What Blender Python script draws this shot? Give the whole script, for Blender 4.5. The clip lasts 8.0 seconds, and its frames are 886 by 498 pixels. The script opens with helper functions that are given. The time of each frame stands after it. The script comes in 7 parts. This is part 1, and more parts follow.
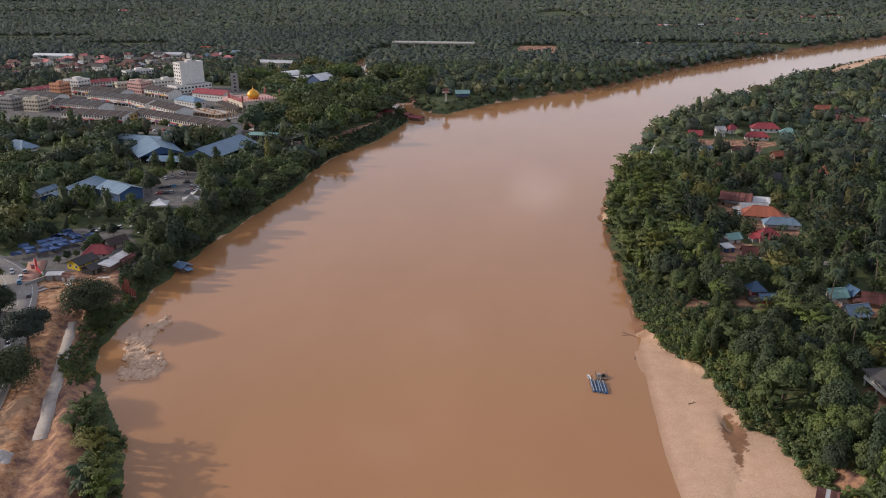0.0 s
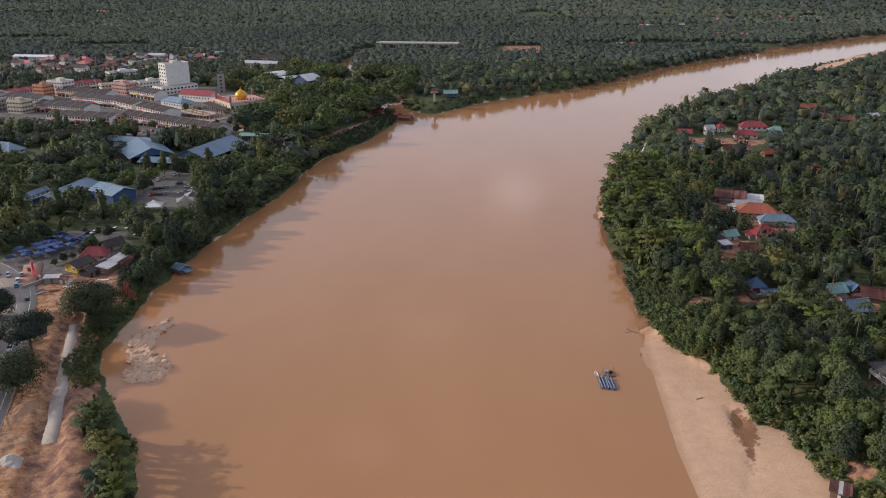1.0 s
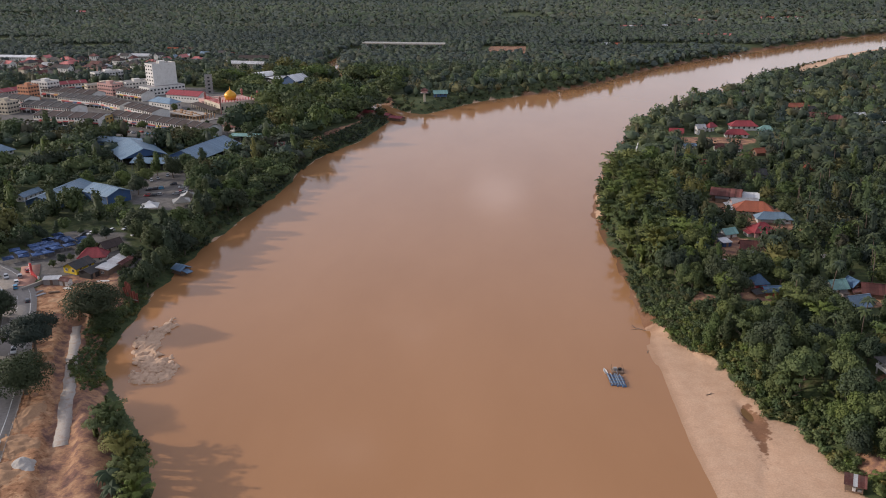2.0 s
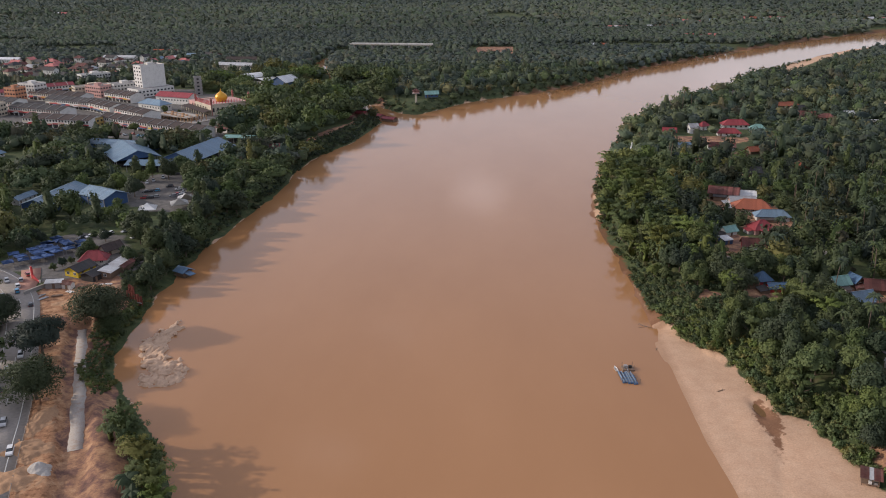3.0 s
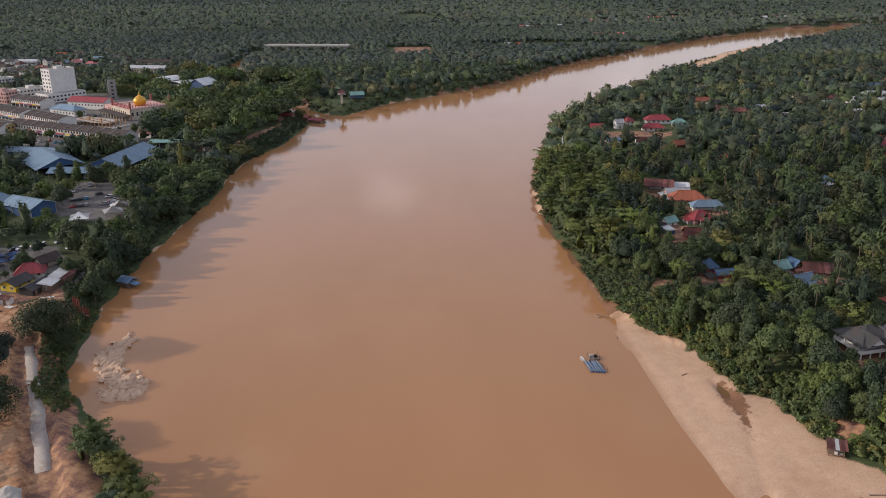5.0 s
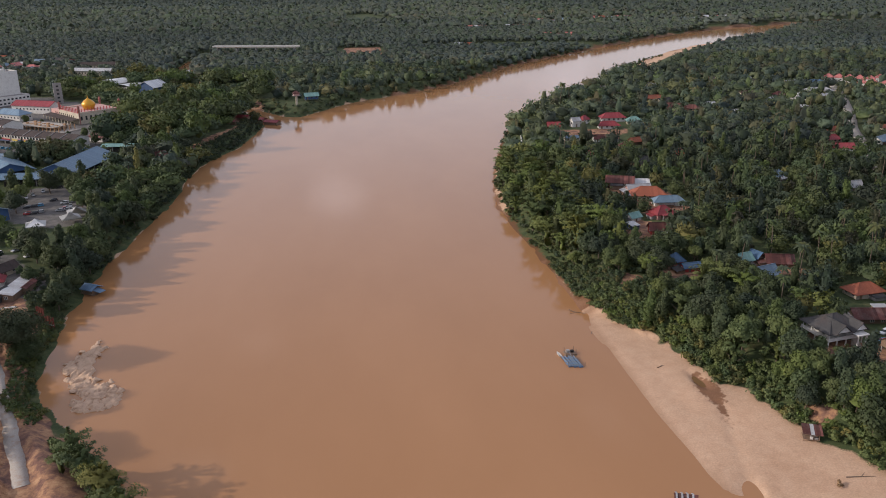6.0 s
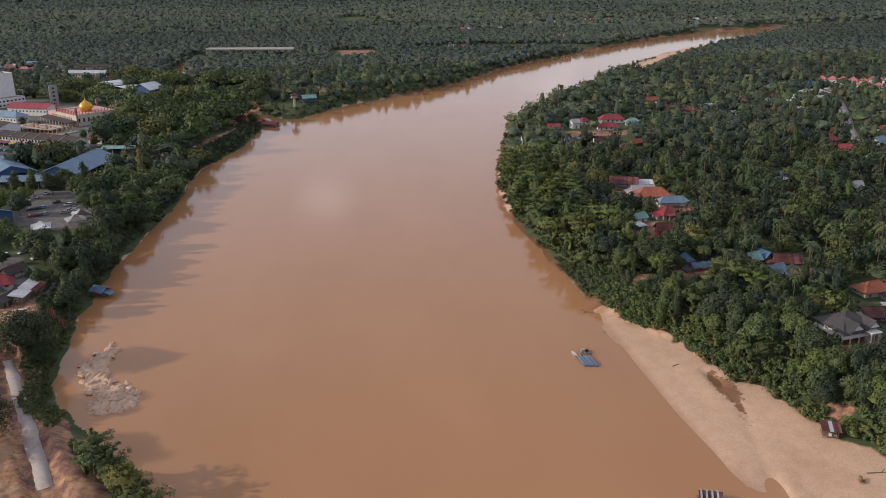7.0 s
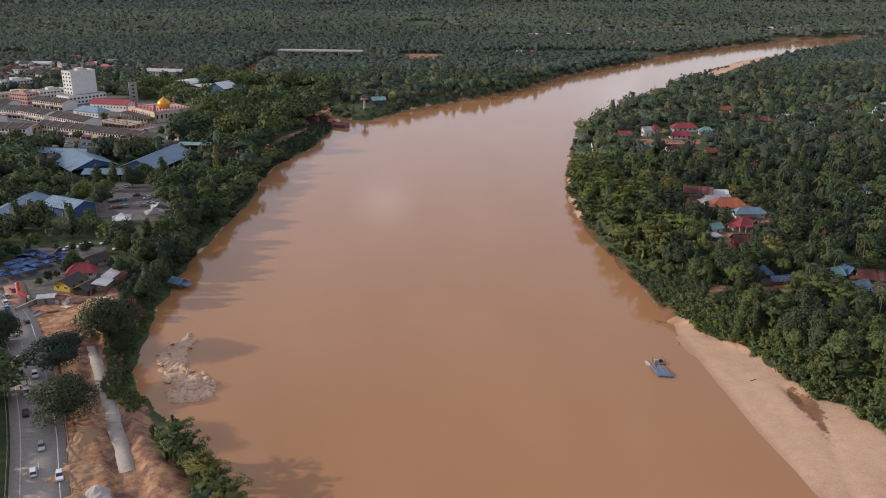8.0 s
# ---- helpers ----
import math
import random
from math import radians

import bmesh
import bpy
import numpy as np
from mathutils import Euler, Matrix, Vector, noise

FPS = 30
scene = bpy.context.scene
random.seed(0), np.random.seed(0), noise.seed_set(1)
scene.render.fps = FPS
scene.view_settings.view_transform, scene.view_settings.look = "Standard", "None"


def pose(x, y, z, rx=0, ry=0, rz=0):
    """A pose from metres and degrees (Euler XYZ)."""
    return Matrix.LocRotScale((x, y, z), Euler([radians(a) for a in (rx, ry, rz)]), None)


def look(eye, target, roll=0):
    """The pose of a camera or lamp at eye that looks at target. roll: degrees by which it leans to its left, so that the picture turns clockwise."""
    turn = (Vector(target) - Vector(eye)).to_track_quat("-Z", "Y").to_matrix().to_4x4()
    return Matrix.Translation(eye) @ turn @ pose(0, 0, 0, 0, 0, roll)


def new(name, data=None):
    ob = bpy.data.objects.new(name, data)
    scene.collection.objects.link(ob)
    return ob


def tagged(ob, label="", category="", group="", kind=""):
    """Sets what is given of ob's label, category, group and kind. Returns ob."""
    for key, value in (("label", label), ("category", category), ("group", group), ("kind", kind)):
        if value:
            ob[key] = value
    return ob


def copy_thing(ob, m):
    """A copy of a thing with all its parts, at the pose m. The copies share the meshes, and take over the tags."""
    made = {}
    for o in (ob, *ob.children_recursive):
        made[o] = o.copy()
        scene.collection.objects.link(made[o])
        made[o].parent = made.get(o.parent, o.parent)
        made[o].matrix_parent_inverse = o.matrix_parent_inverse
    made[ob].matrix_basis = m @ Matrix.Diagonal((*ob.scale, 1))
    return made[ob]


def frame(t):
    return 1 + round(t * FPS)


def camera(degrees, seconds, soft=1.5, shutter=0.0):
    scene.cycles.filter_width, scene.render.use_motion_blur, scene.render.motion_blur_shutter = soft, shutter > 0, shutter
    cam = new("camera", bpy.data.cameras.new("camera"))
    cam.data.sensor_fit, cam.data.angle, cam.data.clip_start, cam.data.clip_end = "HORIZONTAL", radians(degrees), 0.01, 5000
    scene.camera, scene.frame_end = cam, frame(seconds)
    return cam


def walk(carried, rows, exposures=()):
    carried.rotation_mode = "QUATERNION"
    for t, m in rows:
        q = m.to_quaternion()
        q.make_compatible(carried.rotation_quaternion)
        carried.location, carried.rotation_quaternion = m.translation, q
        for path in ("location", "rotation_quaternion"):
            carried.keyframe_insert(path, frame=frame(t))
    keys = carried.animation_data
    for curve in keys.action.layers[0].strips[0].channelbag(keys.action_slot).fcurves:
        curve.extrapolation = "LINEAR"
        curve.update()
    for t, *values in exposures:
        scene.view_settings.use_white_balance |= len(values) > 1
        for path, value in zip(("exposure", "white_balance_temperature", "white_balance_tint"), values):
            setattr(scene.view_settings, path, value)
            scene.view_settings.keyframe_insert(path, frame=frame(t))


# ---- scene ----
cam = camera(57.13, 8.0, 1.0)
PATH = [
    (0, look((33.71, 3.22, 121.37), (0.72, 284.12, 21.35), -0.69)),
    (0.5, look((29.65, 2.60, 121.26), (1.15, 284.00, 21.24), -0.71)),
    (1, look((25.46, 2.00, 121.06), (-0.27, 283.69, 21.12), -0.68)),
    (1.5, look((21.13, 1.55, 120.79), (-1.42, 283.56, 20.97), -0.63)),
    (1.7, look((19.36, 1.29, 120.66), (-1.58, 283.44, 20.89), -0.56)),
    (2.8, look((9.94, 0.41, 120.29), (-3.72, 283.13, 20.86), -0.59)),
    (3, look((8.25, 0.25, 120.28), (-4.18, 283.02, 20.86), -0.58)),
    (3.5, look((4.23, 0.03, 120.20), (-3.25, 282.97, 20.76), -0.58)),
    (4, look((0.00, 0.00, 119.99), (0.00, 283.04, 20.54), -0.53)),
    (4.5, look((-4.24, -0.07, 119.82), (4.87, 282.83, 20.41), -0.49)),
    (5, look((-8.58, -0.04, 119.65), (11.32, 282.32, 20.27), -0.44)),
    (5.2, look((-10.37, -0.10, 119.69), (13.53, 281.96, 20.34), -0.47)),
    (6.3, look((-19.93, 0.52, 119.39), (22.40, 280.46, 20.17), -0.34)),
    (6.5, look((-21.79, 0.42, 119.27), (21.70, 280.30, 20.39), -0.30)),
    (7, look((-25.89, 0.85, 119.06), (16.98, 280.96, 20.56), -0.32)),
    (7.5, look((-29.13, 1.42, 119.03), (6.35, 282.71, 20.96), -0.13)),
    (8, look((-31.38, 1.64, 118.15), (-9.37, 284.75, 21.38), 0.25)),
]
walk(cam, PATH, [(0.0, -0.02, 6280, 15), (8.0, -0.02, 6280, 15)])

# ---------------------------------------------------------------- sky and sun
SUN_DIR = Vector((-0.92, 0.045, 0.385)).normalized()
world = bpy.data.worlds.new("world")
scene.world = world
world.use_nodes = True
wn, wl = world.node_tree.nodes, world.node_tree.links
bg = wn["Background"]
sky = wn.new("ShaderNodeTexSky")
sky.sky_type, sky.sun_disc = "NISHITA", False
sky.sun_elevation = math.asin(SUN_DIR.z)
sky.sun_rotation = math.atan2(SUN_DIR.x, SUN_DIR.y)
sky.dust_density, sky.air_density = 2.0, 1.0
coord = wn.new("ShaderNodeTexCoord")
cmap = wn.new("ShaderNodeMapping")
cmap.inputs["Scale"].default_value = (1.6, 1.6, 3.4)
cmap.inputs["Location"].default_value = (2.54, 3.71, 14.87)
cn = wn.new("ShaderNodeTexNoise")
cn.inputs["Scale"].default_value, cn.inputs["Detail"].default_value = 3.2, 5.0
cr = wn.new("ShaderNodeValToRGB")
cr.color_ramp.elements[0].position, cr.color_ramp.elements[1].position = 0.50, 0.80
cmix = wn.new("ShaderNodeMix")
cmix.data_type = "RGBA"
cmix.inputs["B"].default_value = (11.8, 11.6, 12.4, 1)
wl.new(coord.outputs["Generated"], cmap.inputs["Vector"])
wl.new(cmap.outputs["Vector"], cn.inputs["Vector"])
wl.new(cn.outputs["Fac"], cr.inputs["Fac"])
sep = wn.new("ShaderNodeSeparateXYZ")
wl.new(coord.outputs["Generated"], sep.inputs["Vector"])
veil = wn.new("ShaderNodeMapRange")
veil.inputs["From Min"].default_value, veil.inputs["From Max"].default_value = 0.0, 0.55
veil.inputs["To Min"].default_value, veil.inputs["To Max"].default_value = 0.44, 0.30
wl.new(sep.outputs["Z"], veil.inputs["Value"])
thick = wn.new("ShaderNodeMath")
thick.operation = "MAXIMUM"
wl.new(cr.outputs["Color"], thick.inputs[0])
wl.new(veil.outputs["Result"], thick.inputs[1])
wl.new(thick.outputs[0], cmix.inputs["Factor"])
wl.new(sky.outputs["Color"], cmix.inputs["A"])
wl.new(cmix.outputs["Result"], bg.inputs["Color"])
bg.inputs["Strength"].default_value = 0.112

sun = new("sun", bpy.data.lights.new("sun", "SUN"))
sun.data.energy, sun.data.angle, sun.data.color = 2.8, radians(1.0), (1.0, 0.90, 0.76)
sun.matrix_world = look(SUN_DIR * 400, (0, 0, 0))


# ---------------------------------------------------------------- materials
def material(name, rough=0.8, metal=0.0, spec=0.4):
    m = bpy.data.materials.new(name)
    m.use_nodes = True
    b = m.node_tree.nodes["Principled BSDF"]
    b.inputs["Roughness"].default_value, b.inputs["Metallic"].default_value = rough, metal
    b.inputs["Specular IOR Level"].default_value = spec
    return m, m.node_tree.nodes, m.node_tree.links, b


def noise_node(n, l, scale, detail=4.0, rough=0.6, vector=None):
    t = n.new("ShaderNodeTexNoise")
    t.inputs["Scale"].default_value, t.inputs["Detail"].default_value, t.inputs["Roughness"].default_value = scale, detail, rough
    if vector is not None:
        l.new(vector, t.inputs["Vector"])
    return t


def ramp_node(n, l, fac, stops):
    r = n.new("ShaderNodeValToRGB")
    e = r.color_ramp.elements
    while len(e) < len(stops):
        e.new(0.5)
    for el, (p, c) in zip(e, stops):
        el.position, el.color = p, (*c, 1)
    l.new(fac, r.inputs["Fac"])
    return r


def mix_node(n, l, fac, a, b, mode="MIX"):
    m = n.new("ShaderNodeMix")
    m.data_type, m.blend_type = "RGBA", mode
    for key, v in (("Factor", fac), ("A", a), ("B", b)):
        if isinstance(v, (int, float)):
            m.inputs[key].default_value = v
        elif isinstance(v, tuple):
            m.inputs[key].default_value = (*v, 1)
        else:
            l.new(v, m.inputs[key])
    return m.outputs["Result"]


def bump_to(n, l, b, height, strength, distance):
    bp = n.new("ShaderNodeBump")
    bp.inputs["Strength"].default_value, bp.inputs["Distance"].default_value = strength, distance
    l.new(height, bp.inputs["Height"])
    l.new(bp.outputs["Normal"], b.inputs["Normal"])


def world_xyz(n):
    return n.new("ShaderNodeNewGeometry").outputs["Position"]


def weathered(name, colour, rough=0.75, vary=0.25, stain=(0.12, 0.10, 0.08), amount=0.35, scale=0.35, metal=0.0, bump=0.3, spec=0.4):
    """A painted, plastered or sheet surface: two scales of tone, blotches of dirt, fine relief, a tone of its own for each thing."""
    m, n, l, b = material(name, rough, metal, spec)
    pos = world_xyz(n)
    big = noise_node(n, l, scale, 5, 0.65, pos)
    fine = noise_node(n, l, scale * 9, 4, 0.6, pos)
    info = n.new("ShaderNodeObjectInfo")
    dark = tuple(c * (1 - vary) for c in colour)
    tone = ramp_node(n, l, info.outputs["Random"], [(0.0, dark), (1.0, colour)])
    mask = ramp_node(n, l, big.outputs["Fac"], [(0.5, (0, 0, 0)), (0.72, (amount, amount, amount))])
    c = mix_node(n, l, mask.outputs["Color"], tone.outputs["Color"], stain)
    g = ramp_node(n, l, fine.outputs["Fac"], [(0.3, (0.82, 0.82, 0.82)), (0.7, (1.08, 1.08, 1.08))])
    l.new(mix_node(n, l, 1.0, c, g.outputs["Color"], "MULTIPLY"), b.inputs["Base Color"])
    bump_to(n, l, b, fine.outputs["Fac"], bump, 0.05)
    return m


def sheet_roof(name, colour, rough=0.45, rust=(0.16, 0.08, 0.05), amount=0.3, vary=0.2, streak=0.14):
    """Corrugated or tiled roofing: ribs down the slope, fading and rust in blotches."""
    m, n, l, b = material(name, rough, 0.0, 0.22)
    tc = n.new("ShaderNodeTexCoord")
    pos = world_xyz(n)
    big = noise_node(n, l, 0.22, 5, 0.7, pos)
    fine = noise_node(n, l, 2.4, 4, 0.6, pos)
    info = n.new("ShaderNodeObjectInfo")
    tone = ramp_node(n, l, info.outputs["Random"], [(0.0, tuple(c * (1 - vary) for c in colour)), (1.0, colour)])
    mask = ramp_node(n, l, big.outputs["Fac"], [(0.48, (0, 0, 0)), (0.75, (amount, amount, amount))])
    c = mix_node(n, l, mask.outputs["Color"], tone.outputs["Color"], rust)
    g = ramp_node(n, l, fine.outputs["Fac"], [(0.3, (0.8, 0.8, 0.8)), (0.7, (1.1, 1.1, 1.1))])
    c = mix_node(n, l, 1.0, c, g.outputs["Color"], "MULTIPLY")
    split = n.new("ShaderNodeSeparateXYZ")
    l.new(tc.outputs["Object"], split.inputs["Vector"])
    sheets = n.new("ShaderNodeMath")
    sheets.operation = "FLOOR"
    l.new(split.outputs["X"], sheets.inputs[0])
    patch = n.new("ShaderNodeTexWhiteNoise")
    patch.noise_dimensions = "1D"
    l.new(sheets.outputs[0], patch.inputs["W"])
    faded = ramp_node(n, l, patch.outputs["Value"], [(0.0, (1 - streak, 1 - streak, 1 - streak)), (0.75, (1.0, 1.0, 1.0)), (1.0, (1 + streak, 1 + streak, 1 + streak))])
    l.new(mix_node(n, l, 1.0, c, faded.outputs["Color"], "MULTIPLY"), b.inputs["Base Color"])
    wave = n.new("ShaderNodeTexWave")
    wave.inputs["Scale"].default_value = 1.3
    l.new(tc.outputs["Object"], wave.inputs["Vector"])
    bump_to(n, l, b, wave.outputs["Fac"], 0.35, 0.06)
    return m


def foliage(name, stops, translucent=0.22):
    """Leaves: the colour follows the tint that each plant carries, with a spread from leaf clump to leaf clump."""
    m, n, l, b = material(name, 0.7, 0.0, 0.32)
    at = n.new("ShaderNodeAttribute")
    at.attribute_name = "tint"
    geo = n.new("ShaderNodeNewGeometry")
    info = n.new("ShaderNodeObjectInfo")
    a1 = n.new("ShaderNodeMath")
    a1.operation = "MULTIPLY_ADD"
    l.new(geo.outputs["Random Per Island"], a1.inputs[0])
    a1.inputs[1].default_value = 0.09
    l.new(at.outputs["Fac"], a1.inputs[2])
    a2 = n.new("ShaderNodeMath")
    a2.operation = "MULTIPLY_ADD"
    l.new(info.outputs["Random"], a2.inputs[0])
    a2.inputs[1].default_value = 0.16
    l.new(a1.outputs[0], a2.inputs[2])
    r = ramp_node(n, l, a2.outputs[0], stops)
    kind = n.new("ShaderNodeAttribute")
    kind.attribute_name = "hue"
    total = n.new("ShaderNodeMath")
    total.operation = "ADD"
    l.new(kind.outputs["Fac"], total.inputs[0])
    single = n.new("ShaderNodeMath")
    single.operation = "GREATER_THAN"
    l.new(kind.outputs["Fac"], single.inputs[0])
    single.inputs[1].default_value = 0.999
    spread = n.new("ShaderNodeMath")
    spread.operation = "MULTIPLY"
    l.new(single.outputs[0], spread.inputs[0])
    l.new(info.outputs["Random"], spread.inputs[1])
    half = n.new("ShaderNodeMath")
    half.operation = "MULTIPLY"
    half.inputs[1].default_value = 0.55
    l.new(spread.outputs[0], half.inputs[0])
    l.new(half.outputs[0], total.inputs[1])
    species = n.new("ShaderNodeMath")
    species.operation = "FRACT"
    l.new(total.outputs[0], species.inputs[0])
    hue = ramp_node(n, l, species.outputs[0], [(0.0, (1.12, 1.03, 1.08)), (0.16, (0.80, 0.95, 1.02)), (0.40, (0.94, 1.0, 0.94)), (0.60, (1.06, 1.02, 0.84)), (0.76, (0.98, 1.14, 0.74)), (0.86, (1.30, 1.06, 0.78)), (0.94, (1.52, 1.10, 0.92)), (1.0, (1.12, 1.03, 1.08))])
    colour = mix_node(n, l, 1.0, r.outputs["Color"], hue.outputs["Color"], "MULTIPLY")
    l.new(colour, b.inputs["Base Color"])
    tr = n.new("ShaderNodeBsdfTranslucent")
    l.new(colour, tr.inputs["Color"])
    mx = n.new("ShaderNodeMixShader")
    mx.inputs[0].default_value = translucent
    out = n["Material Output"]
    l.new(b.outputs[0], mx.inputs[1])
    l.new(tr.outputs[0], mx.inputs[2])
    l.new(mx.outputs[0], out.inputs["Surface"])
    return m


GREENS = [(0.0, (0.026, 0.034, 0.027)), (0.28, (0.042, 0.056, 0.037)), (0.52, (0.070, 0.090, 0.042)), (0.76, (0.118, 0.144, 0.052)), (1.0, (0.165, 0.183, 0.064))]
M_LEAF = foliage("leaf", GREENS)
# grey-blue greens: the haze of distance painted into far leaves
HAZED = [(0.0, (0.026, 0.033, 0.033)), (0.28, (0.043, 0.054, 0.053)), (0.52, (0.066, 0.082, 0.075)), (0.76, (0.096, 0.116, 0.099)), (1.0, (0.126, 0.142, 0.116))]
M_HAZED = foliage("hazed_forest_leaf", HAZED)
# half of that painted haze, for the woods in between
MIDWAY = [(p, tuple((u + v) / 2 for u, v in zip(c, d))) for (p, c), (_, d) in zip(GREENS, HAZED)]
M_MIDWAY = foliage("half_hazed_forest_leaf", MIDWAY)
M_BARK = weathered("bark", (0.16, 0.12, 0.09), 0.9)

# ---------------------------------------------------------------- ground, river
def spline(points, step):
    """A smooth line through the points, every step metres."""
    p = [Vector((*q, 0)) if len(q) == 2 else Vector(q) for q in points]
    p = [p[0] * 2 - p[1]] + p + [p[-1] * 2 - p[-2]]
    out = []
    for a, b, c, d in zip(p, p[1:], p[2:], p[3:]):
        k = max(1, int((c - b).length / step))
        for i in range(k):
            t = i / k
            out.append(0.5 * (2 * b + (c - a) * t + (2 * a - 5 * b + 4 * c - d) * t * t + (3 * b - a - 3 * c + d) * t ** 3))
    out.append(p[-2])
    return out


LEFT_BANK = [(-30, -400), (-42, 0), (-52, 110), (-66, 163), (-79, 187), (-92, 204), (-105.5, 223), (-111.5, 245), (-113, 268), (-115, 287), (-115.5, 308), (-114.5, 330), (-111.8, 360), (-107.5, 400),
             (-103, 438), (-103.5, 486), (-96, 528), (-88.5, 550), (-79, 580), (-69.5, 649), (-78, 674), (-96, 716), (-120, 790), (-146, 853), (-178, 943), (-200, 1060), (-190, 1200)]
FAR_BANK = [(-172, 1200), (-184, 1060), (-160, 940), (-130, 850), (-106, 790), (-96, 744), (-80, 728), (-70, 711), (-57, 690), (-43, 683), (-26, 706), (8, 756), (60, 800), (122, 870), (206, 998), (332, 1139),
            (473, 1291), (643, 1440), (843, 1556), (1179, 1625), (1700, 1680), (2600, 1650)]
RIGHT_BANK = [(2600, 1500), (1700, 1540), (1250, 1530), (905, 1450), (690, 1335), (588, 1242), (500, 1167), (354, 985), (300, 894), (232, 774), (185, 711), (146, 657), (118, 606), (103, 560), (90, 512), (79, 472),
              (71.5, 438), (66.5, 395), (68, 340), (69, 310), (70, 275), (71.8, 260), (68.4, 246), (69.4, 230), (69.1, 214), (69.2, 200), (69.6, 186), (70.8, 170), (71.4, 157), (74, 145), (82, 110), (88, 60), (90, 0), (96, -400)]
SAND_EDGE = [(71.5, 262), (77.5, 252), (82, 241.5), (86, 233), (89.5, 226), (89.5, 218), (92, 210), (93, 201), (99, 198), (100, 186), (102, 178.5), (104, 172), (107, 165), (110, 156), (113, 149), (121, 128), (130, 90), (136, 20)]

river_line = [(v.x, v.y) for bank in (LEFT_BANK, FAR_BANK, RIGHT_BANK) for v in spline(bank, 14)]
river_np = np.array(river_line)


def signed_distance(x, y, line):
    """Metres to a closed line; positive outside it."""
    x, y = np.atleast_1d(x).astype(np.float64), np.atleast_1d(y).astype(np.float64)
    a, b = line, np.roll(line, -1, 0)
    if len(x) < 400:
        (ax, ay), (dx, dy) = a.T, (b - a).T
        px, py = x[:, None] - ax, y[:, None] - ay
        t = np.clip((px * dx + py * dy) / (dx * dx + dy * dy + 1e-9), 0, 1)
        best = ((px - t * dx) ** 2 + (py - t * dy) ** 2).min(1)
        slope = np.where(dy == 0, 1e-9, dy)
        inside = (((ay > y[:, None]) != (b[:, 1] > y[:, None])) & (px < py / slope * dx)).sum(1) % 2 == 1
        return np.where(inside, -1.0, 1.0) * np.sqrt(best)
    best, inside = np.full(x.shape, 1e12), np.zeros(x.shape, bool)
    for (ax, ay), (bx, by) in zip(a, b):
        dx, dy = bx - ax, by - ay
        t = np.clip(((x - ax) * dx + (y - ay) * dy) / (dx * dx + dy * dy + 1e-9), 0, 1)
        best = np.minimum(best, (x - ax - t * dx) ** 2 + (y - ay - t * dy) ** 2)
        if ay != by:
            inside ^= ((ay > y) != (by > y)) & (x < ax + (y - ay) / (by - ay) * dx)
    return np.where(inside, -1.0, 1.0) * np.sqrt(best)


def smooth(a, b, v):
    t = np.clip((v - a) / (b - a), 0, 1)
    return t * t * (3 - 2 * t)


_rng = np.random.default_rng(7)
_table = _rng.random((64, 64))


def value_noise(x, y, size):
    """Smooth noise from 0 to 1 with bumps of that size in metres."""
    u, v = np.asarray(x) / size, np.asarray(y) / size
    i, j = np.floor(u).astype(int), np.floor(v).astype(int)
    fu, fv = u - i, v - j
    fu, fv = fu * fu * (3 - 2 * fu), fv * fv * (3 - 2 * fv)
    g = lambda a, b: _table[a % 64, b % 64]
    return (g(i, j) * (1 - fu) + g(i + 1, j) * fu) * (1 - fv) + (g(i, j + 1) * (1 - fu) + g(i + 1, j + 1) * fu) * fv


sand_line = np.array([(v.x, v.y) for v in spline(SAND_EDGE, 8)])
SAND_AREA = np.concatenate([sand_line, [(60, 20), (60, 262)]])
# bare earth of the embankment works, seen as stretches of the plan
WORKS_AREA = np.array([(-44, 60), (-66, 150), (-82, 186), (-96, 206), (-111, 228), (-118, 250), (-119, 272), (-132, 292), (-152, 288), (-158, 270), (-146, 246), (-128, 205), (-109, 160), (-84, 95), (-70, 60)])


def far_beach(x, y):
    """One on the low sandy shore of the far bend, nought elsewhere."""
    return smooth(820, 900, y) * smooth(60, -20, y - 0.946 * x - 740) * smooth(230, 330, x) * smooth(850, 700, x)


# the run of water from the pool over the sand
GULLY = np.array([(88.8, 209), (87.4, 203), (87.2, 197), (87.6, 190), (85.7, 180), (82.5, 171), (80.6, 162)])
PIT = np.array([(-131, 257), (-126, 247), (-114.5, 220), (-103, 194.5), (-93, 173), (-86, 156), (-80, 140)])


def line_distance(x, y, line):
    """Metres to an open line."""
    best = np.full(np.shape(x), 1e9)
    for (ax, ay), (bx, by) in zip(line, line[1:]):
        dx, dy = bx - ax, by - ay
        t = np.clip(((x - ax) * dx + (y - ay) * dy) / (dx * dx + dy * dy), 0, 1)
        best = np.minimum(best, np.hypot(x - ax - t * dx, y - ay - t * dy))
    return best


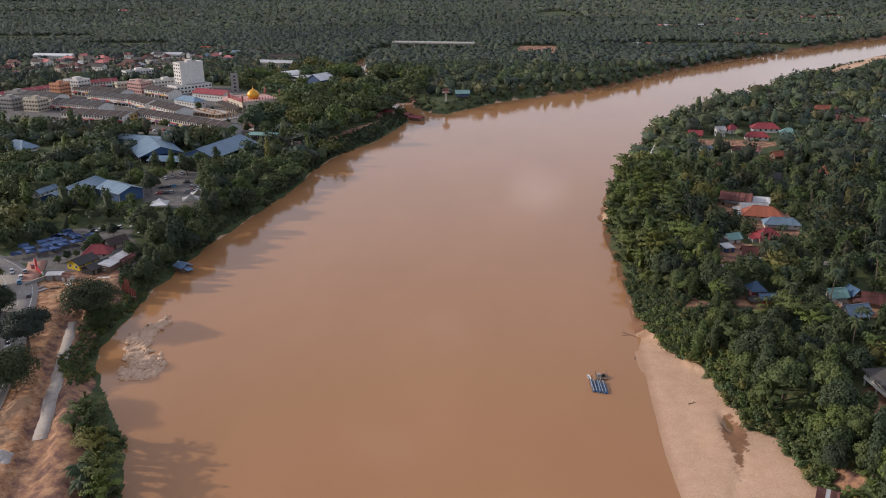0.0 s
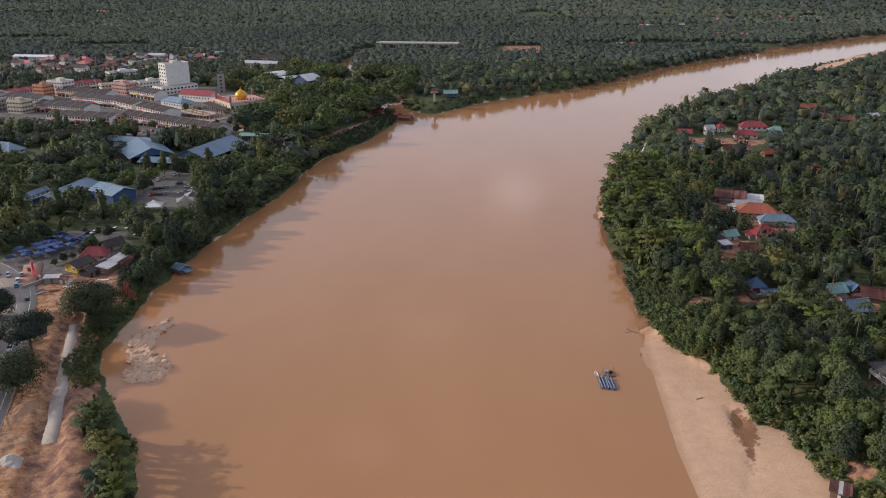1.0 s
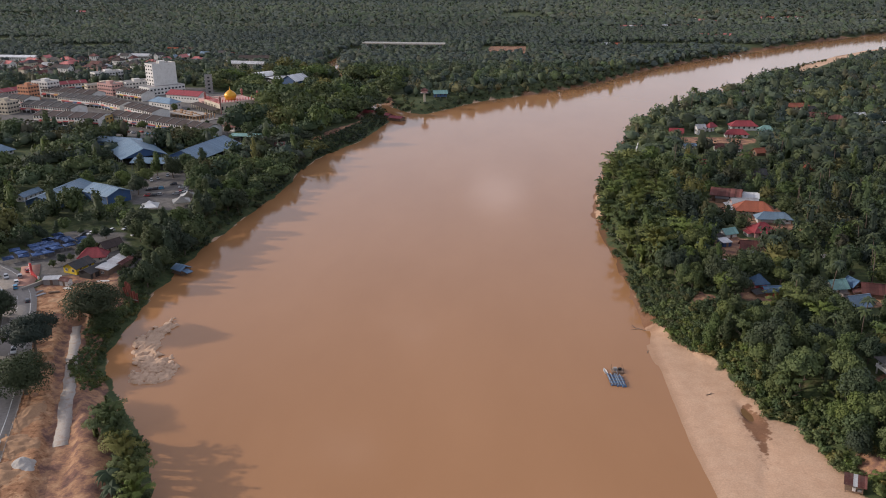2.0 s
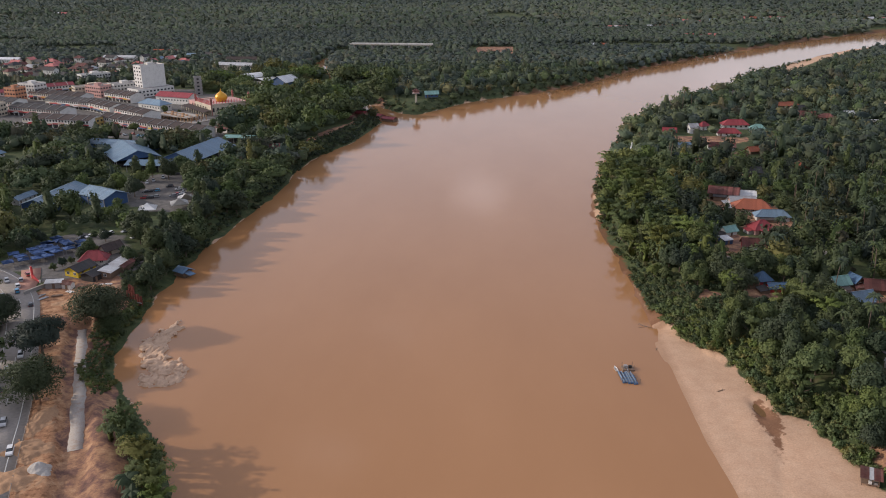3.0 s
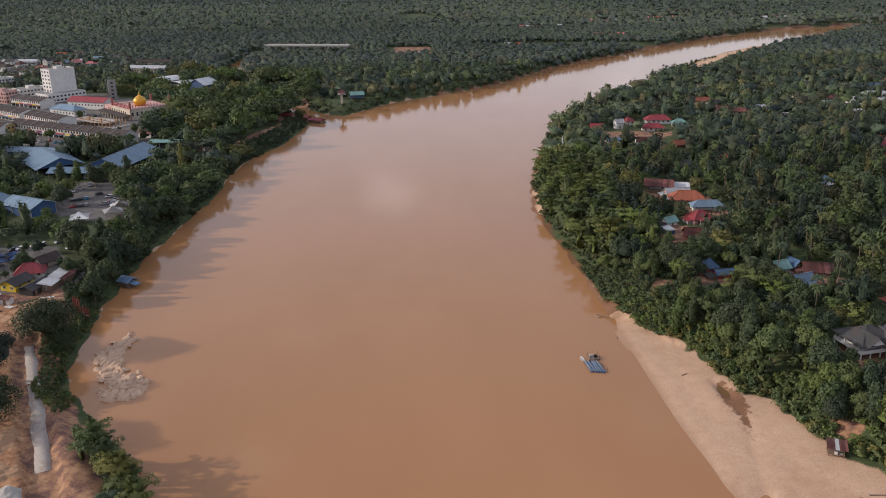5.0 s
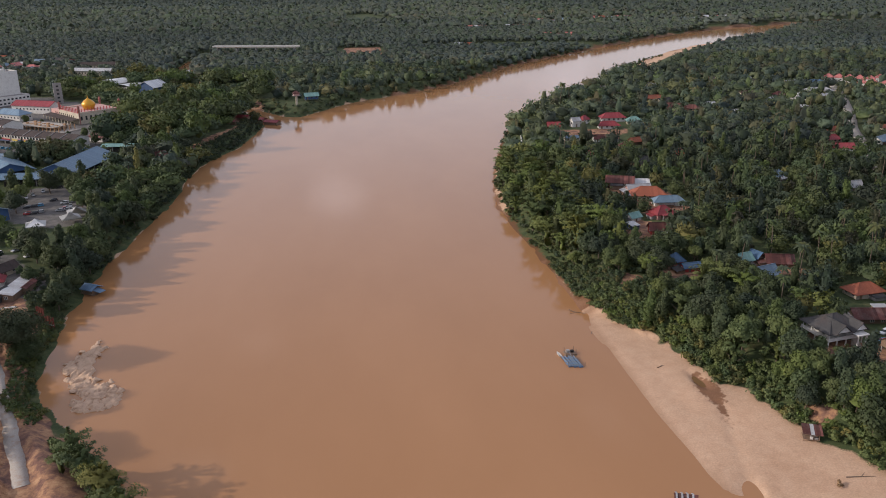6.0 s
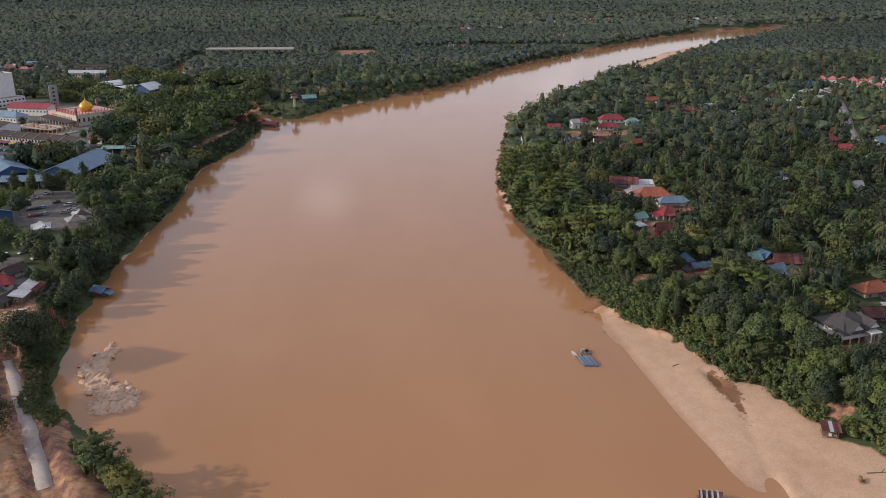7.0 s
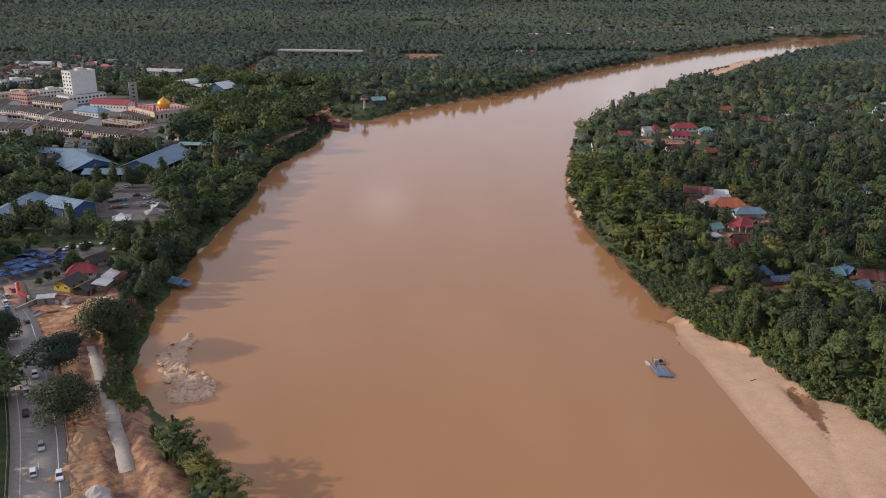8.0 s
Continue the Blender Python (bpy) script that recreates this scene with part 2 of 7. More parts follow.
def land(x, y):
    """Height of the ground, with the bed of the river below zero."""
    x, y = np.atleast_1d(x).astype(np.float64), np.atleast_1d(y).astype(np.float64)
    calm = 1 - 0.85 * smooth(266, 258, y) * (x > 20)
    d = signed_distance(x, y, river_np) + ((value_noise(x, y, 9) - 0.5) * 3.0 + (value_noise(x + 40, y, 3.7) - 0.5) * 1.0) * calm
    left = smooth(20, -20, x - 0.9 * np.clip(y - 700, 0, 1e9))
    plateau = 6.0 * left + 8.5 * (1 - left)
    width = 13.0 * left + 17.0 * (1 - left)
    width = width + 45.0 * far_beach(x, y)
    z = -3.0 + (plateau + 3.0) * smooth(-6, 1, d / width * 6)
    z = np.where(d < 0, np.minimum(-0.02, d * 0.22), np.minimum(plateau, 0.25 + plateau * smooth(0, 1, d / width)))
    s = signed_distance(x, y, SAND_AREA) + (value_noise(x, y, 7) - 0.5) * 2.0
    beach = np.where(d < 0, np.maximum(-3.0, d * 0.12), 0.05 + 0.055 * d + 0.25 * value_noise(x, y, 6))
    # a pool and a tongue of water lie in hollows of the sand
    run = line_distance(x, y, GULLY)
    hollow = 1.1 * np.exp(-((x - 88.0 + 0.1 * (y - 205)) / 1.7) ** 2 - ((y - 205.0) / 5.0) ** 2) * (0.7 + 0.6 * value_noise(x, y, 2.4)) + (0.06 + 0.16 * value_noise(x, y, 2.0)) * np.exp(-(run / 1.7) ** 2)
    hollow = hollow + 0.30 * smooth(0.52, 0.70, value_noise(x + 0.5 * y, y * 1.3, 2.1)) * np.exp(-((x - 88) / 4.0) ** 2 - ((y - 193) / 7.0) ** 2)
    tongue = 1.5 * np.exp(-((x - 80.0 + 0.22 * (162 - y)) / 2.3) ** 2) * smooth(163, 150, y)
    beach = np.where(d < 0, beach, np.maximum(beach - hollow - tongue, -0.6))
    bank = 1.6 + (plateau - 1.6) * smooth(0, 14, s)
    near_sand = smooth(275, 262, y) * (x > 20)
    shore = np.where(s < 0, beach, np.maximum(bank, np.minimum(beach, 2.4)))
    z = z * (1 - near_sand) + near_sand * np.where(d < 0, np.maximum(-3.0, d * 0.12), shore)
    cut = line_distance(x, y, PIT)
    z = np.where(cut < 6, z + (np.minimum(z, 4.3) - z) * smooth(5.2, 2.6, cut), z)
    hills = smooth(1300, 4200, np.hypot(x * 0.7, y)) * (70 * value_noise(x, y, 520) ** 1.5 + 22 * value_noise(x, y, 190))
    z = z + np.where(d > 0, hills * smooth(0, 220, d), 0)
    return np.maximum(z, -3.0) + np.where(d > 6, (value_noise(x, y, 14) - 0.5) * 0.5 * smooth(6, 18, d), 0)


def graded(lo, hi, fine_lo, fine_hi, step, grow):
    """Steps along an axis: even within the fine stretch, growing outside it."""
    mid = list(np.arange(fine_lo, fine_hi + step, step))
    s, v = step, fine_lo
    down = []
    while v > lo:
        s *= grow
        v -= s
        down.append(max(v, lo))
    s, v = step, mid[-1]
    up = []
    while v < hi:
        s *= grow
        v += s
        up.append(min(v, hi))
    return np.array(down[::-1] + mid + up)


def mesh_np(name, verts, faces, mat, tint=None, shade=False, normals=None, hue=None):
    """A mesh from arrays; faces all of one length."""
    verts, faces = np.asarray(verts, np.float32), np.asarray(faces, np.int32)
    me = bpy.data.meshes.new(name)
    k = faces.shape[1]
    me.vertices.add(len(verts))
    me.vertices.foreach_set("co", verts.ravel())
    me.loops.add(faces.size)
    me.loops.foreach_set("vertex_index", faces.ravel())
    me.polygons.add(len(faces))
    me.polygons.foreach_set("loop_start", np.arange(0, faces.size, k, dtype=np.int32))
    me.polygons.foreach_set("loop_total", np.full(len(faces), k, np.int32))
    if shade:
        me.polygons.foreach_set("use_smooth", np.ones(len(faces), bool))
    if tint is not None:
        at = me.attributes.new("tint", "FLOAT", "POINT")
        at.data.foreach_set("value", np.asarray(tint, np.float32))
    if hue is not None:
        at = me.attributes.new("hue", "FLOAT", "POINT")
        at.data.foreach_set("value", np.asarray(hue, np.float32))
    me.update(calc_edges=True)
    if normals is not None:
        me.polygons.foreach_set("use_smooth", np.ones(len(faces), bool))
        me.normals_split_custom_set_from_vertices(np.asarray(normals, np.float32))
    if mat:
        me.materials.append(mat)
    return me


def grid_faces(nx, ny):
    i = (np.arange(ny - 1)[:, None] * nx + np.arange(nx - 1)).ravel()
    return np.stack([i, i + 1, i + 1 + nx, i + nx], -1)


gx = graded(-4300, 4300, -180, 170, 3.0, 1.05)
gy = graded(-700, 4950, 110, 350, 3.0, 1.03)


def refined(axis, stretches):
    """More lines where fine hollows and cuts lie."""
    lines = np.sort(np.concatenate([axis] + [np.arange(a, b, s) for a, b, s in stretches]))
    return lines[np.concatenate([[True], np.diff(lines) > 0.22])]


gx, gy = refined(gx, [(78, 98, 0.7), (-132, -84, 1.3)]), refined(gy, [(156, 214, 0.7), (150, 262, 1.3)])
GX, GY = np.meshgrid(gx, gy)
GZ = land(GX.ravel(), GY.ravel())
ground_mesh = mesh_np("ground", np.stack([GX.ravel(), GY.ravel(), GZ], -1), grid_faces(len(gx), len(gy)), None, None, True)

# what covers the ground: sand, bare earth, paving
PAVED = [np.array(a) for a in (
    [(-190, 296), (-166, 294), (-158, 284), (-130, 286), (-127, 308), (-143, 328), (-150, 342), (-176, 345)],
    [(-180, 398), (-146, 376), (-132, 382), (-138, 405), (-158, 458), (-182, 455)],
    [(-166, 537), (-205, 548), (-262, 558), (-305, 572), (-470, 622), (-470, 745), (-385, 810), (-280, 800), (-215, 735), (-180, 640)])]
CLEARING = [np.array(a) for a in ([(134, 550), (190, 546), (182, 528), (143, 525)], [(0, 1108), (54, 1104), (60, 1205), (6, 1198)], [(-96, 640), (-72, 652), (-84, 668), (-98, 655)], [(-104, 748), (-92, 738), (-78, 742), (-72, 722), (-64, 706), (-72, 716), (-88, 730), (-104, 764), (-122, 812), (-126, 806)], [(80, 261.5), (88, 265), (95, 268), (96, 273), (91, 274), (85, 267.5)], [(106, 173), (108.5, 182), (112, 174), (109.5, 170.5)], [(-106, 536), (-101, 560), (-93, 588), (-83, 616), (-88, 620), (-99, 592), (-107, 563), (-114, 540)], [(120, 275), (134, 274), (134, 269), (120, 269)], [(121, 201), (127, 216), (141, 208), (147, 199), (135, 193), (126, 195)], [(108, 311), (128, 311), (127, 330), (112, 345), (107, 330)], [(127, 350), (152, 350), (151, 380), (143, 402), (122, 402), (126, 372)], [(105, 270), (122, 268), (122, 277), (106, 275)], [(136, 260), (158, 268), (156, 284), (136, 284)])]


# grassy slopes with shrubs but no trees
GRASS_SLOPE = np.array([(64, 300), (72, 311), (78, 293), (84, 279), (94, 268), (92, 250), (86, 243), (72, 252), (64, 280)])
SPIT = np.array([(-150, 880), (-118, 830), (-98, 778), (-80, 745), (-60, 738), (-34, 728), (-20, 722), (-24, 700), (-43, 680), (-60, 688), (-75, 712), (-100, 738), (-112, 790), (-136, 842)])
SCARS = CLEARING[4:7]


def cover(areas, soft, x, y):
    m = np.zeros(len(x))
    for a in areas:
        m = np.maximum(m, smooth(soft, -soft, signed_distance(x, y, a) + (value_noise(x, y, 5) - 0.5) * 4))
    return m


fx, fy = GX.ravel(), GY.ravel()
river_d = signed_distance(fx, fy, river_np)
sand_m = np.maximum(cover([SAND_AREA], 1.2, fx, fy), smooth(3.0, 0.8, river_d + 1.5 + (value_noise(fx, fy, 11) - 0.15) * 7 - 4.0 * (fx > 40) * (fy < 520) * np.maximum(smooth(0.40, 0.62, value_noise(fx, fy + 30, 21)), 1.6 * smooth(375, 390, fy) * smooth(455, 435, fy)) - 36 * far_beach(fx, fy)))
wet_m = smooth(3.2, 0.4, river_d + (value_noise(fx, fy, 5) - 0.5) * 3) * (fx > 40) * (fy > 262)
damp_m = smooth(2.0, -0.4, river_d + (value_noise(fx, fy, 14) - 0.5) * 2.0) * (fx > 40) * (fy < 266)
wet_m = np.maximum(wet_m, 0.95 * smooth(1.0, 0.2, np.hypot((fx - 88.4) / 5.2, (fy - 199) / 13.0)))
wet_m = np.maximum(wet_m, 0.75 * smooth(2.2, 0.5, line_distance(fx, fy, GULLY)) * smooth(172, 192, fy))
earth_m = cover([WORKS_AREA] + CLEARING, 1.5, fx, fy)
paved_m = cover(PAVED, 3, fx, fy)
dirt_m = cover([np.array([(-150, 274), (-128, 284), (-124, 262), (-134, 252), (-126, 236), (-113, 208), (-102, 184), (-92, 160), (-84, 145), (-95, 140), (-106, 165), (-119, 196), (-133, 226), (-150, 262)])], 1.5, fx, fy)
for key, values in (("sand", sand_m), ("earth", earth_m), ("paved", paved_m), ("wet", wet_m), ("dirt", dirt_m), ("damp", damp_m)):
    at = ground_mesh.attributes.new(key, "FLOAT", "POINT")
    at.data.foreach_set("value", values.astype(np.float32))


def ground_material():
    m, n, l, b = material("ground_cover", 0.9, 0.0, 0.25)
    pos = world_xyz(n)
    big, mid, fine = noise_node(n, l, 0.035, 5, 0.6, pos), noise_node(n, l, 0.3, 5, 0.65, pos), noise_node(n, l, 2.2, 5, 0.7, pos)
    vein = noise_node(n, l, 0.75, 3, 0.6, pos)
    att = {}
    for key in ("sand", "earth", "paved", "wet", "dirt", "damp"):
        a = n.new("ShaderNodeAttribute")
        a.attribute_name = key
        rag = n.new("ShaderNodeMath")
        rag.operation = "MULTIPLY_ADD"
        l.new((fine if key != "wet" else vein).outputs["Fac"], rag.inputs[0])
        rag.inputs[1].default_value = {"wet": 1.5, "damp": 0.1}.get(key, 0.5)
        l.new(a.outputs["Fac"], rag.inputs[2])
        edge = n.new("ShaderNodeMapRange")
        edge.inputs["From Min"].default_value, edge.inputs["From Max"].default_value = {"wet": (1.10, 1.36), "damp": (0.1, 0.95)}.get(key, (0.60, 0.90))
        l.new(rag.outputs[0], edge.inputs["Value"])
        att[key] = edge.outputs["Result"]
    grass = ramp_node(n, l, mid.outputs["Fac"], [(0.3, (0.034, 0.050, 0.021)), (0.5, (0.058, 0.078, 0.029)), (0.66, (0.10, 0.102, 0.045)), (0.8, (0.17, 0.125, 0.078))])
    sand = ramp_node(n, l, mid.outputs["Fac"], [(0.25, (0.475, 0.298, 0.190)), (0.5, (0.530, 0.345, 0.226)), (0.75, (0.565, 0.380, 0.255))])
    earth = ramp_node(n, l, mid.outputs["Fac"], [(0.34, (0.125, 0.070, 0.056)), (0.46, (0.21, 0.112, 0.080)), (0.55, (0.34, 0.185, 0.105)), (0.68, (0.46, 0.275, 0.155))])
    paved = ramp_node(n, l, mid.outputs["Fac"], [(0.3, (0.09, 0.085, 0.08)), (0.7, (0.19, 0.175, 0.16))])
    c = mix_node(n, l, att["paved"], grass.outputs["Color"], paved.outputs["Color"])
    ruts = ramp_node(n, l, big.outputs["Fac"], [(0.34, (0.90, 0.87, 0.85)), (0.46, (1.0, 1.0, 1.0)), (0.7, (1.03, 1.03, 1.04))])
    c = mix_node(n, l, att["sand"], c, mix_node(n, l, 1.0, sand.outputs["Color"], ruts.outputs["Color"], "MULTIPLY"))
    c = mix_node(n, l, att["damp"], c, mix_node(n, l, 0.5, c, (0.26, 0.14, 0.078)))
    c = mix_node(n, l, att["wet"], c, mix_node(n, l, 0.85, c, (0.165, 0.072, 0.034)))
    c = mix_node(n, l, att["earth"], c, earth.outputs["Color"])
    dirt = ramp_node(n, l, mid.outputs["Fac"], [(0.32, (0.26, 0.128, 0.068)), (0.5, (0.38, 0.200, 0.104)), (0.66, (0.51, 0.305, 0.170))])
    gouge = ramp_node(n, l, vein.outputs["Fac"], [(0.36, (0.62, 0.56, 0.53)), (0.48, (1.0, 1.0, 1.0)), (0.66, (1.1, 1.1, 1.1))])
    c = mix_node(n, l, att["dirt"], c, mix_node(n, l, 1.0, dirt.outputs["Color"], gouge.outputs["Color"], "MULTIPLY"))
    g = ramp_node(n, l, fine.outputs["Fac"], [(0.3, (0.78, 0.78, 0.78)), (0.7, (1.12, 1.12, 1.12))])
    l.new(mix_node(n, l, 1.0, c, g.outputs["Color"], "MULTIPLY"), b.inputs["Base Color"])
    bump_to(n, l, b, fine.outputs["Fac"], 0.35, 0.16)
    return m


ground_mesh.materials.append(ground_material())
ground = tagged(new("ground", ground_mesh), "green and earthen river land with sandy banks and low hills", "ground", kind="structure")


def water_material():
    m, n, l, b = material("silty_water", 0.08, 0.0, 0.5)
    b.inputs["IOR"].default_value = 1.33
    pos = world_xyz(n)
    mp = n.new("ShaderNodeMapping")
    mp.inputs["Scale"].default_value = (1.0, 0.4, 1.0)
    l.new(pos, mp.inputs["Vector"])
    silt = noise_node(n, l, 0.018, 5, 0.55, mp.outputs["Vector"])
    c = ramp_node(n, l, silt.outputs["Fac"], [(0.3, (0.350, 0.174, 0.075)), (0.7, (0.395, 0.202, 0.092))])
    l.new(c.outputs["Color"], b.inputs["Base Color"])
    ripple, swell = noise_node(n, l, 1.6, 3, 0.5, pos), noise_node(n, l, 0.12, 4, 0.5, pos)
    add = n.new("ShaderNodeMath")
    add.operation = "MULTIPLY_ADD"
    l.new(swell.outputs["Fac"], add.inputs[0])
    add.inputs[1].default_value = 2.0
    l.new(ripple.outputs["Fac"], add.inputs[2])
    bump_to(n, l, b, add.outputs[0], 0.12, 0.04)
    return m


wx, wy = graded(-600, 2700, -150, 150, 20, 1.2), graded(-420, 1800, 0, 700, 20, 1.2)
WX, WY = np.meshgrid(wx, wy)
water = tagged(new("water", mesh_np("water", np.stack([WX.ravel(), WY.ravel(), WX.ravel() * 0], -1), grid_faces(len(wx), len(wy)), water_material())),
               "calm silty brown river with faint ripples", "river", kind="structure")

# ---------------------------------------------------------------- plants
def ico(times):
    """A unit ball of 20 triangles, split that many times."""
    p = (1 + 5 ** 0.5) / 2
    v = [(-1, p, 0), (1, p, 0), (-1, -p, 0), (1, -p, 0), (0, -1, p), (0, 1, p), (0, -1, -p), (0, 1, -p), (p, 0, -1), (p, 0, 1), (-p, 0, -1), (-p, 0, 1)]
    f = [(0, 11, 5), (0, 5, 1), (0, 1, 7), (0, 7, 10), (0, 10, 11), (1, 5, 9), (5, 11, 4), (11, 10, 2), (10, 7, 6), (7, 1, 8), (3, 9, 4), (3, 4, 2), (3, 2, 6), (3, 6, 8), (3, 8, 9),
         (4, 9, 5), (2, 4, 11), (6, 2, 10), (8, 6, 7), (9, 8, 1)]
    v = [Vector(a).normalized() for a in v]
    for _ in range(times):
        mid, nf = {}, []
        for a, b, c in f:
            ids = []
            for i, j in ((a, b), (b, c), (c, a)):
                k = (min(i, j), max(i, j))
                if k not in mid:
                    mid[k] = len(v)
                    v.append(((v[i] + v[j]) / 2).normalized())
                ids.append(mid[k])
            nf += [(a, ids[0], ids[2]), (b, ids[1], ids[0]), (c, ids[2], ids[1]), tuple(ids)]
        f = nf
    return np.array([tuple(a) for a in v]), np.array(f)


ICO = [ico(0), ico(1)]


def leaf_crown(rng, radius, height, lobes, cards, size, split=1, bottom=-0.35, droop=0.0, single=False, form="round", full=1.0):
    """A crown of many small tilted leaf clumps on boughs round one uneven core; round, dome, column or plume. Triangles, base at z = 0."""
    u = (np.arange(lobes) + 0.5) / lobes
    a = np.arange(lobes) * 2.39996 + rng.random(lobes) * 1.3
    j = rng.random((3, lobes))
    if form == "dome":
        r = radius * 0.80 * np.sqrt(u) * (0.82 + 0.32 * j[0])
        zc = height * (0.70 - 0.36 * (r / radius) ** 2 + 0.20 * (j[1] - 0.5))
        radii = radius * (0.17 + 0.17 * j[2])
        core, middle = (0.60 * radius, 0.19 * height, 0.50 * height), 0.22 * height
    elif form == "column":
        r = radius * 0.5 * j[0]
        zc = height * (0.14 + 0.74 * u)
        radii = radius * (0.36 + 0.24 * j[2]) * (1.15 - 0.62 * u)
        core, middle = (0.36 * radius, 0.36 * height, 0.46 * height), 0.34 * height
    else:
        zu = 1 - 1.55 * u
        r = radius * 0.64 * np.sqrt(1 - zu * zu) * (0.68 + 0.5 * j[0])
        zc = height * (0.48 + 0.31 * zu + 0.12 * (j[1] - 0.5))
        radii = radius * (0.22 + 0.20 * j[2])
        core, middle = (0.48 * radius, 0.27 * height, 0.43 * height), 0.34 * height
    if form == "plume":
        core = (0.20 * radius, 0.24 * height, 0.24 * height)
    middle = np.array([0.0, 0.0, middle])
    centres = np.stack([r * np.cos(a), r * np.sin(a), zc], -1)
    bv, bf = ICO[split]
    rough = 1 + (rng.random((len(bv), 1)) - 0.5) * 0.5
    cv = bv * rough * np.array([core[0], core[0], core[1]]) * full + np.array([0, 0, core[2]])
    away = cv - middle + (rng.random(cv.shape) - 0.5) * radius * 0.9
    vs, fs, ns, count = [cv], [bf], [away / (np.linalg.norm(away, axis=1)[:, None] + 1e-6)], len(bv)
    if cards:
        if form == "plume":
            which = rng.integers(lobes, size=cards)
            s = 0.22 + 0.78 * rng.random(cards) ** 0.8
            reach, top = radius * (0.25 + 0.75 * j[0][which]), height * (0.62 + 0.38 * j[1][which])
            az = a[which] + (rng.random(cards) - 0.5) * 0.5
            z = top * (1 - (1 - s) ** 2) - 0.30 * height * np.clip(s - 0.6, 0, 1) ** 1.5
            d = np.stack([np.cos(az), np.sin(az), 0.5 + s], -1)
            pos = np.stack([reach * s ** 1.7 * np.cos(az), reach * s ** 1.7 * np.sin(az), z], -1) + (rng.random((cards, 3)) - 0.5) * size * 2.0
        else:
            w = radii ** 2
            which = rng.choice(lobes, cards, p=w / w.sum())
            dz = bottom + (1 - bottom) * rng.random(cards)
            az = rng.random(cards) * 6.283
            q = np.sqrt(1 - dz * dz)
            d = np.stack([q * np.cos(az), q * np.sin(az), dz], -1)
            squash = np.array([1, 1, min(1.2, max(0.6, height / (1.7 * radius)))])
            pos = centres[which] + d * (radii[which] * (0.60 + 0.55 * rng.random(cards)))[:, None] * squash
            pos[:, 2] -= droop * rng.random(cards)
        d = d / np.linalg.norm(d, axis=1)[:, None]
        nrm = d + (rng.random((cards, 3)) - 0.5) * 1.5
        nrm *= np.where((nrm * d).sum(1) < 0, -1.0, 1.0)[:, None]
        nrm /= np.linalg.norm(nrm, axis=1)[:, None]
        t1 = np.cross(nrm, rng.random((cards, 3)) - 0.5)
        t1 /= np.linalg.norm(t1, axis=1)[:, None]
        t2 = np.cross(nrm, t1)
        k = (size * (0.45 + 0.9 * rng.random(cards)))[:, None]
        if single:
            quad = np.stack([pos - t1 * k, pos + t1 * k * 0.5 - t2 * k * 0.8 + nrm * k * 0.15, pos + t1 * k * 0.6 + t2 * k * 0.8], 1)
        else:
            quad = np.stack([pos - t1 * k, pos - t2 * k * 0.55 + nrm * k * 0.2, pos + t1 * k * 0.9, pos + t2 * k * 0.65], 1)
        vs.append(quad.reshape(-1, 3))
        away = pos - middle
        away /= np.linalg.norm(away, axis=1)[:, None] + 1e-6
        soft = d * 0.36 + away * 0.48 + nrm * 0.42
        soft /= np.linalg.norm(soft, axis=1)[:, None]
        ns.append(np.repeat(soft, 3 if single else 4, 0))
        i = count + np.arange(cards) * (3 if single else 4)
        fs.append(np.stack([i, i + 1, i + 2], -1))
        if not single:
            fs.append(np.stack([i, i + 2, i + 3], -1))
    return np.concatenate(vs), np.concatenate(fs), np.concatenate(ns)


def tube(points, radii, sides=7):
    """A tapered round limb along points, as arrays of quads."""
    vs, fs = [], []
    for k, (p, r) in enumerate(zip(points, radii)):
        for s in range(sides):
            a = 6.283 * s / sides
            vs.append((p[0] + r * math.cos(a), p[1] + r * math.sin(a), p[2]))
        if k:
            for s in range(sides):
                a, b = (k - 1) * sides + s, (k - 1) * sides + (s + 1) % sides
                fs.append((a, b, b + sides, a + sides))
    return vs, fs


def join_tubes(tubes):
    vs, fs = [], []
    for v, f in tubes:
        fs += [tuple(i + len(vs) for i in q) for q in f]
        vs += v
    return np.array(vs), np.array(fs)


def trunk_arrays(rng, height, radius, spread):
    """A trunk that forks into limbs."""
    top = height * 0.55
    out = [tube([(0, 0, -0.5), (0.05, 0, 0.3), (0.15 * rng.random(), 0.1, top * 0.6), (0.2 * rng.random(), 0.2, top)], [radius * 1.5, radius, radius * 0.85, radius * 0.7])]
    for i in range(5):
        a, r = i * 1.257 + rng.random(), spread * (0.5 + 0.3 * rng.random())
        z0 = top * (0.7 + 0.3 * rng.random())
        out.append(tube([(0.1, 0.1, z0), (r * 0.5 * math.cos(a), r * 0.5 * math.sin(a), z0 + height * 0.14), (r * math.cos(a), r * math.sin(a), height * 0.82)], [radius * 0.5, radius * 0.32, radius * 0.14], 5))
    return join_tubes(out)


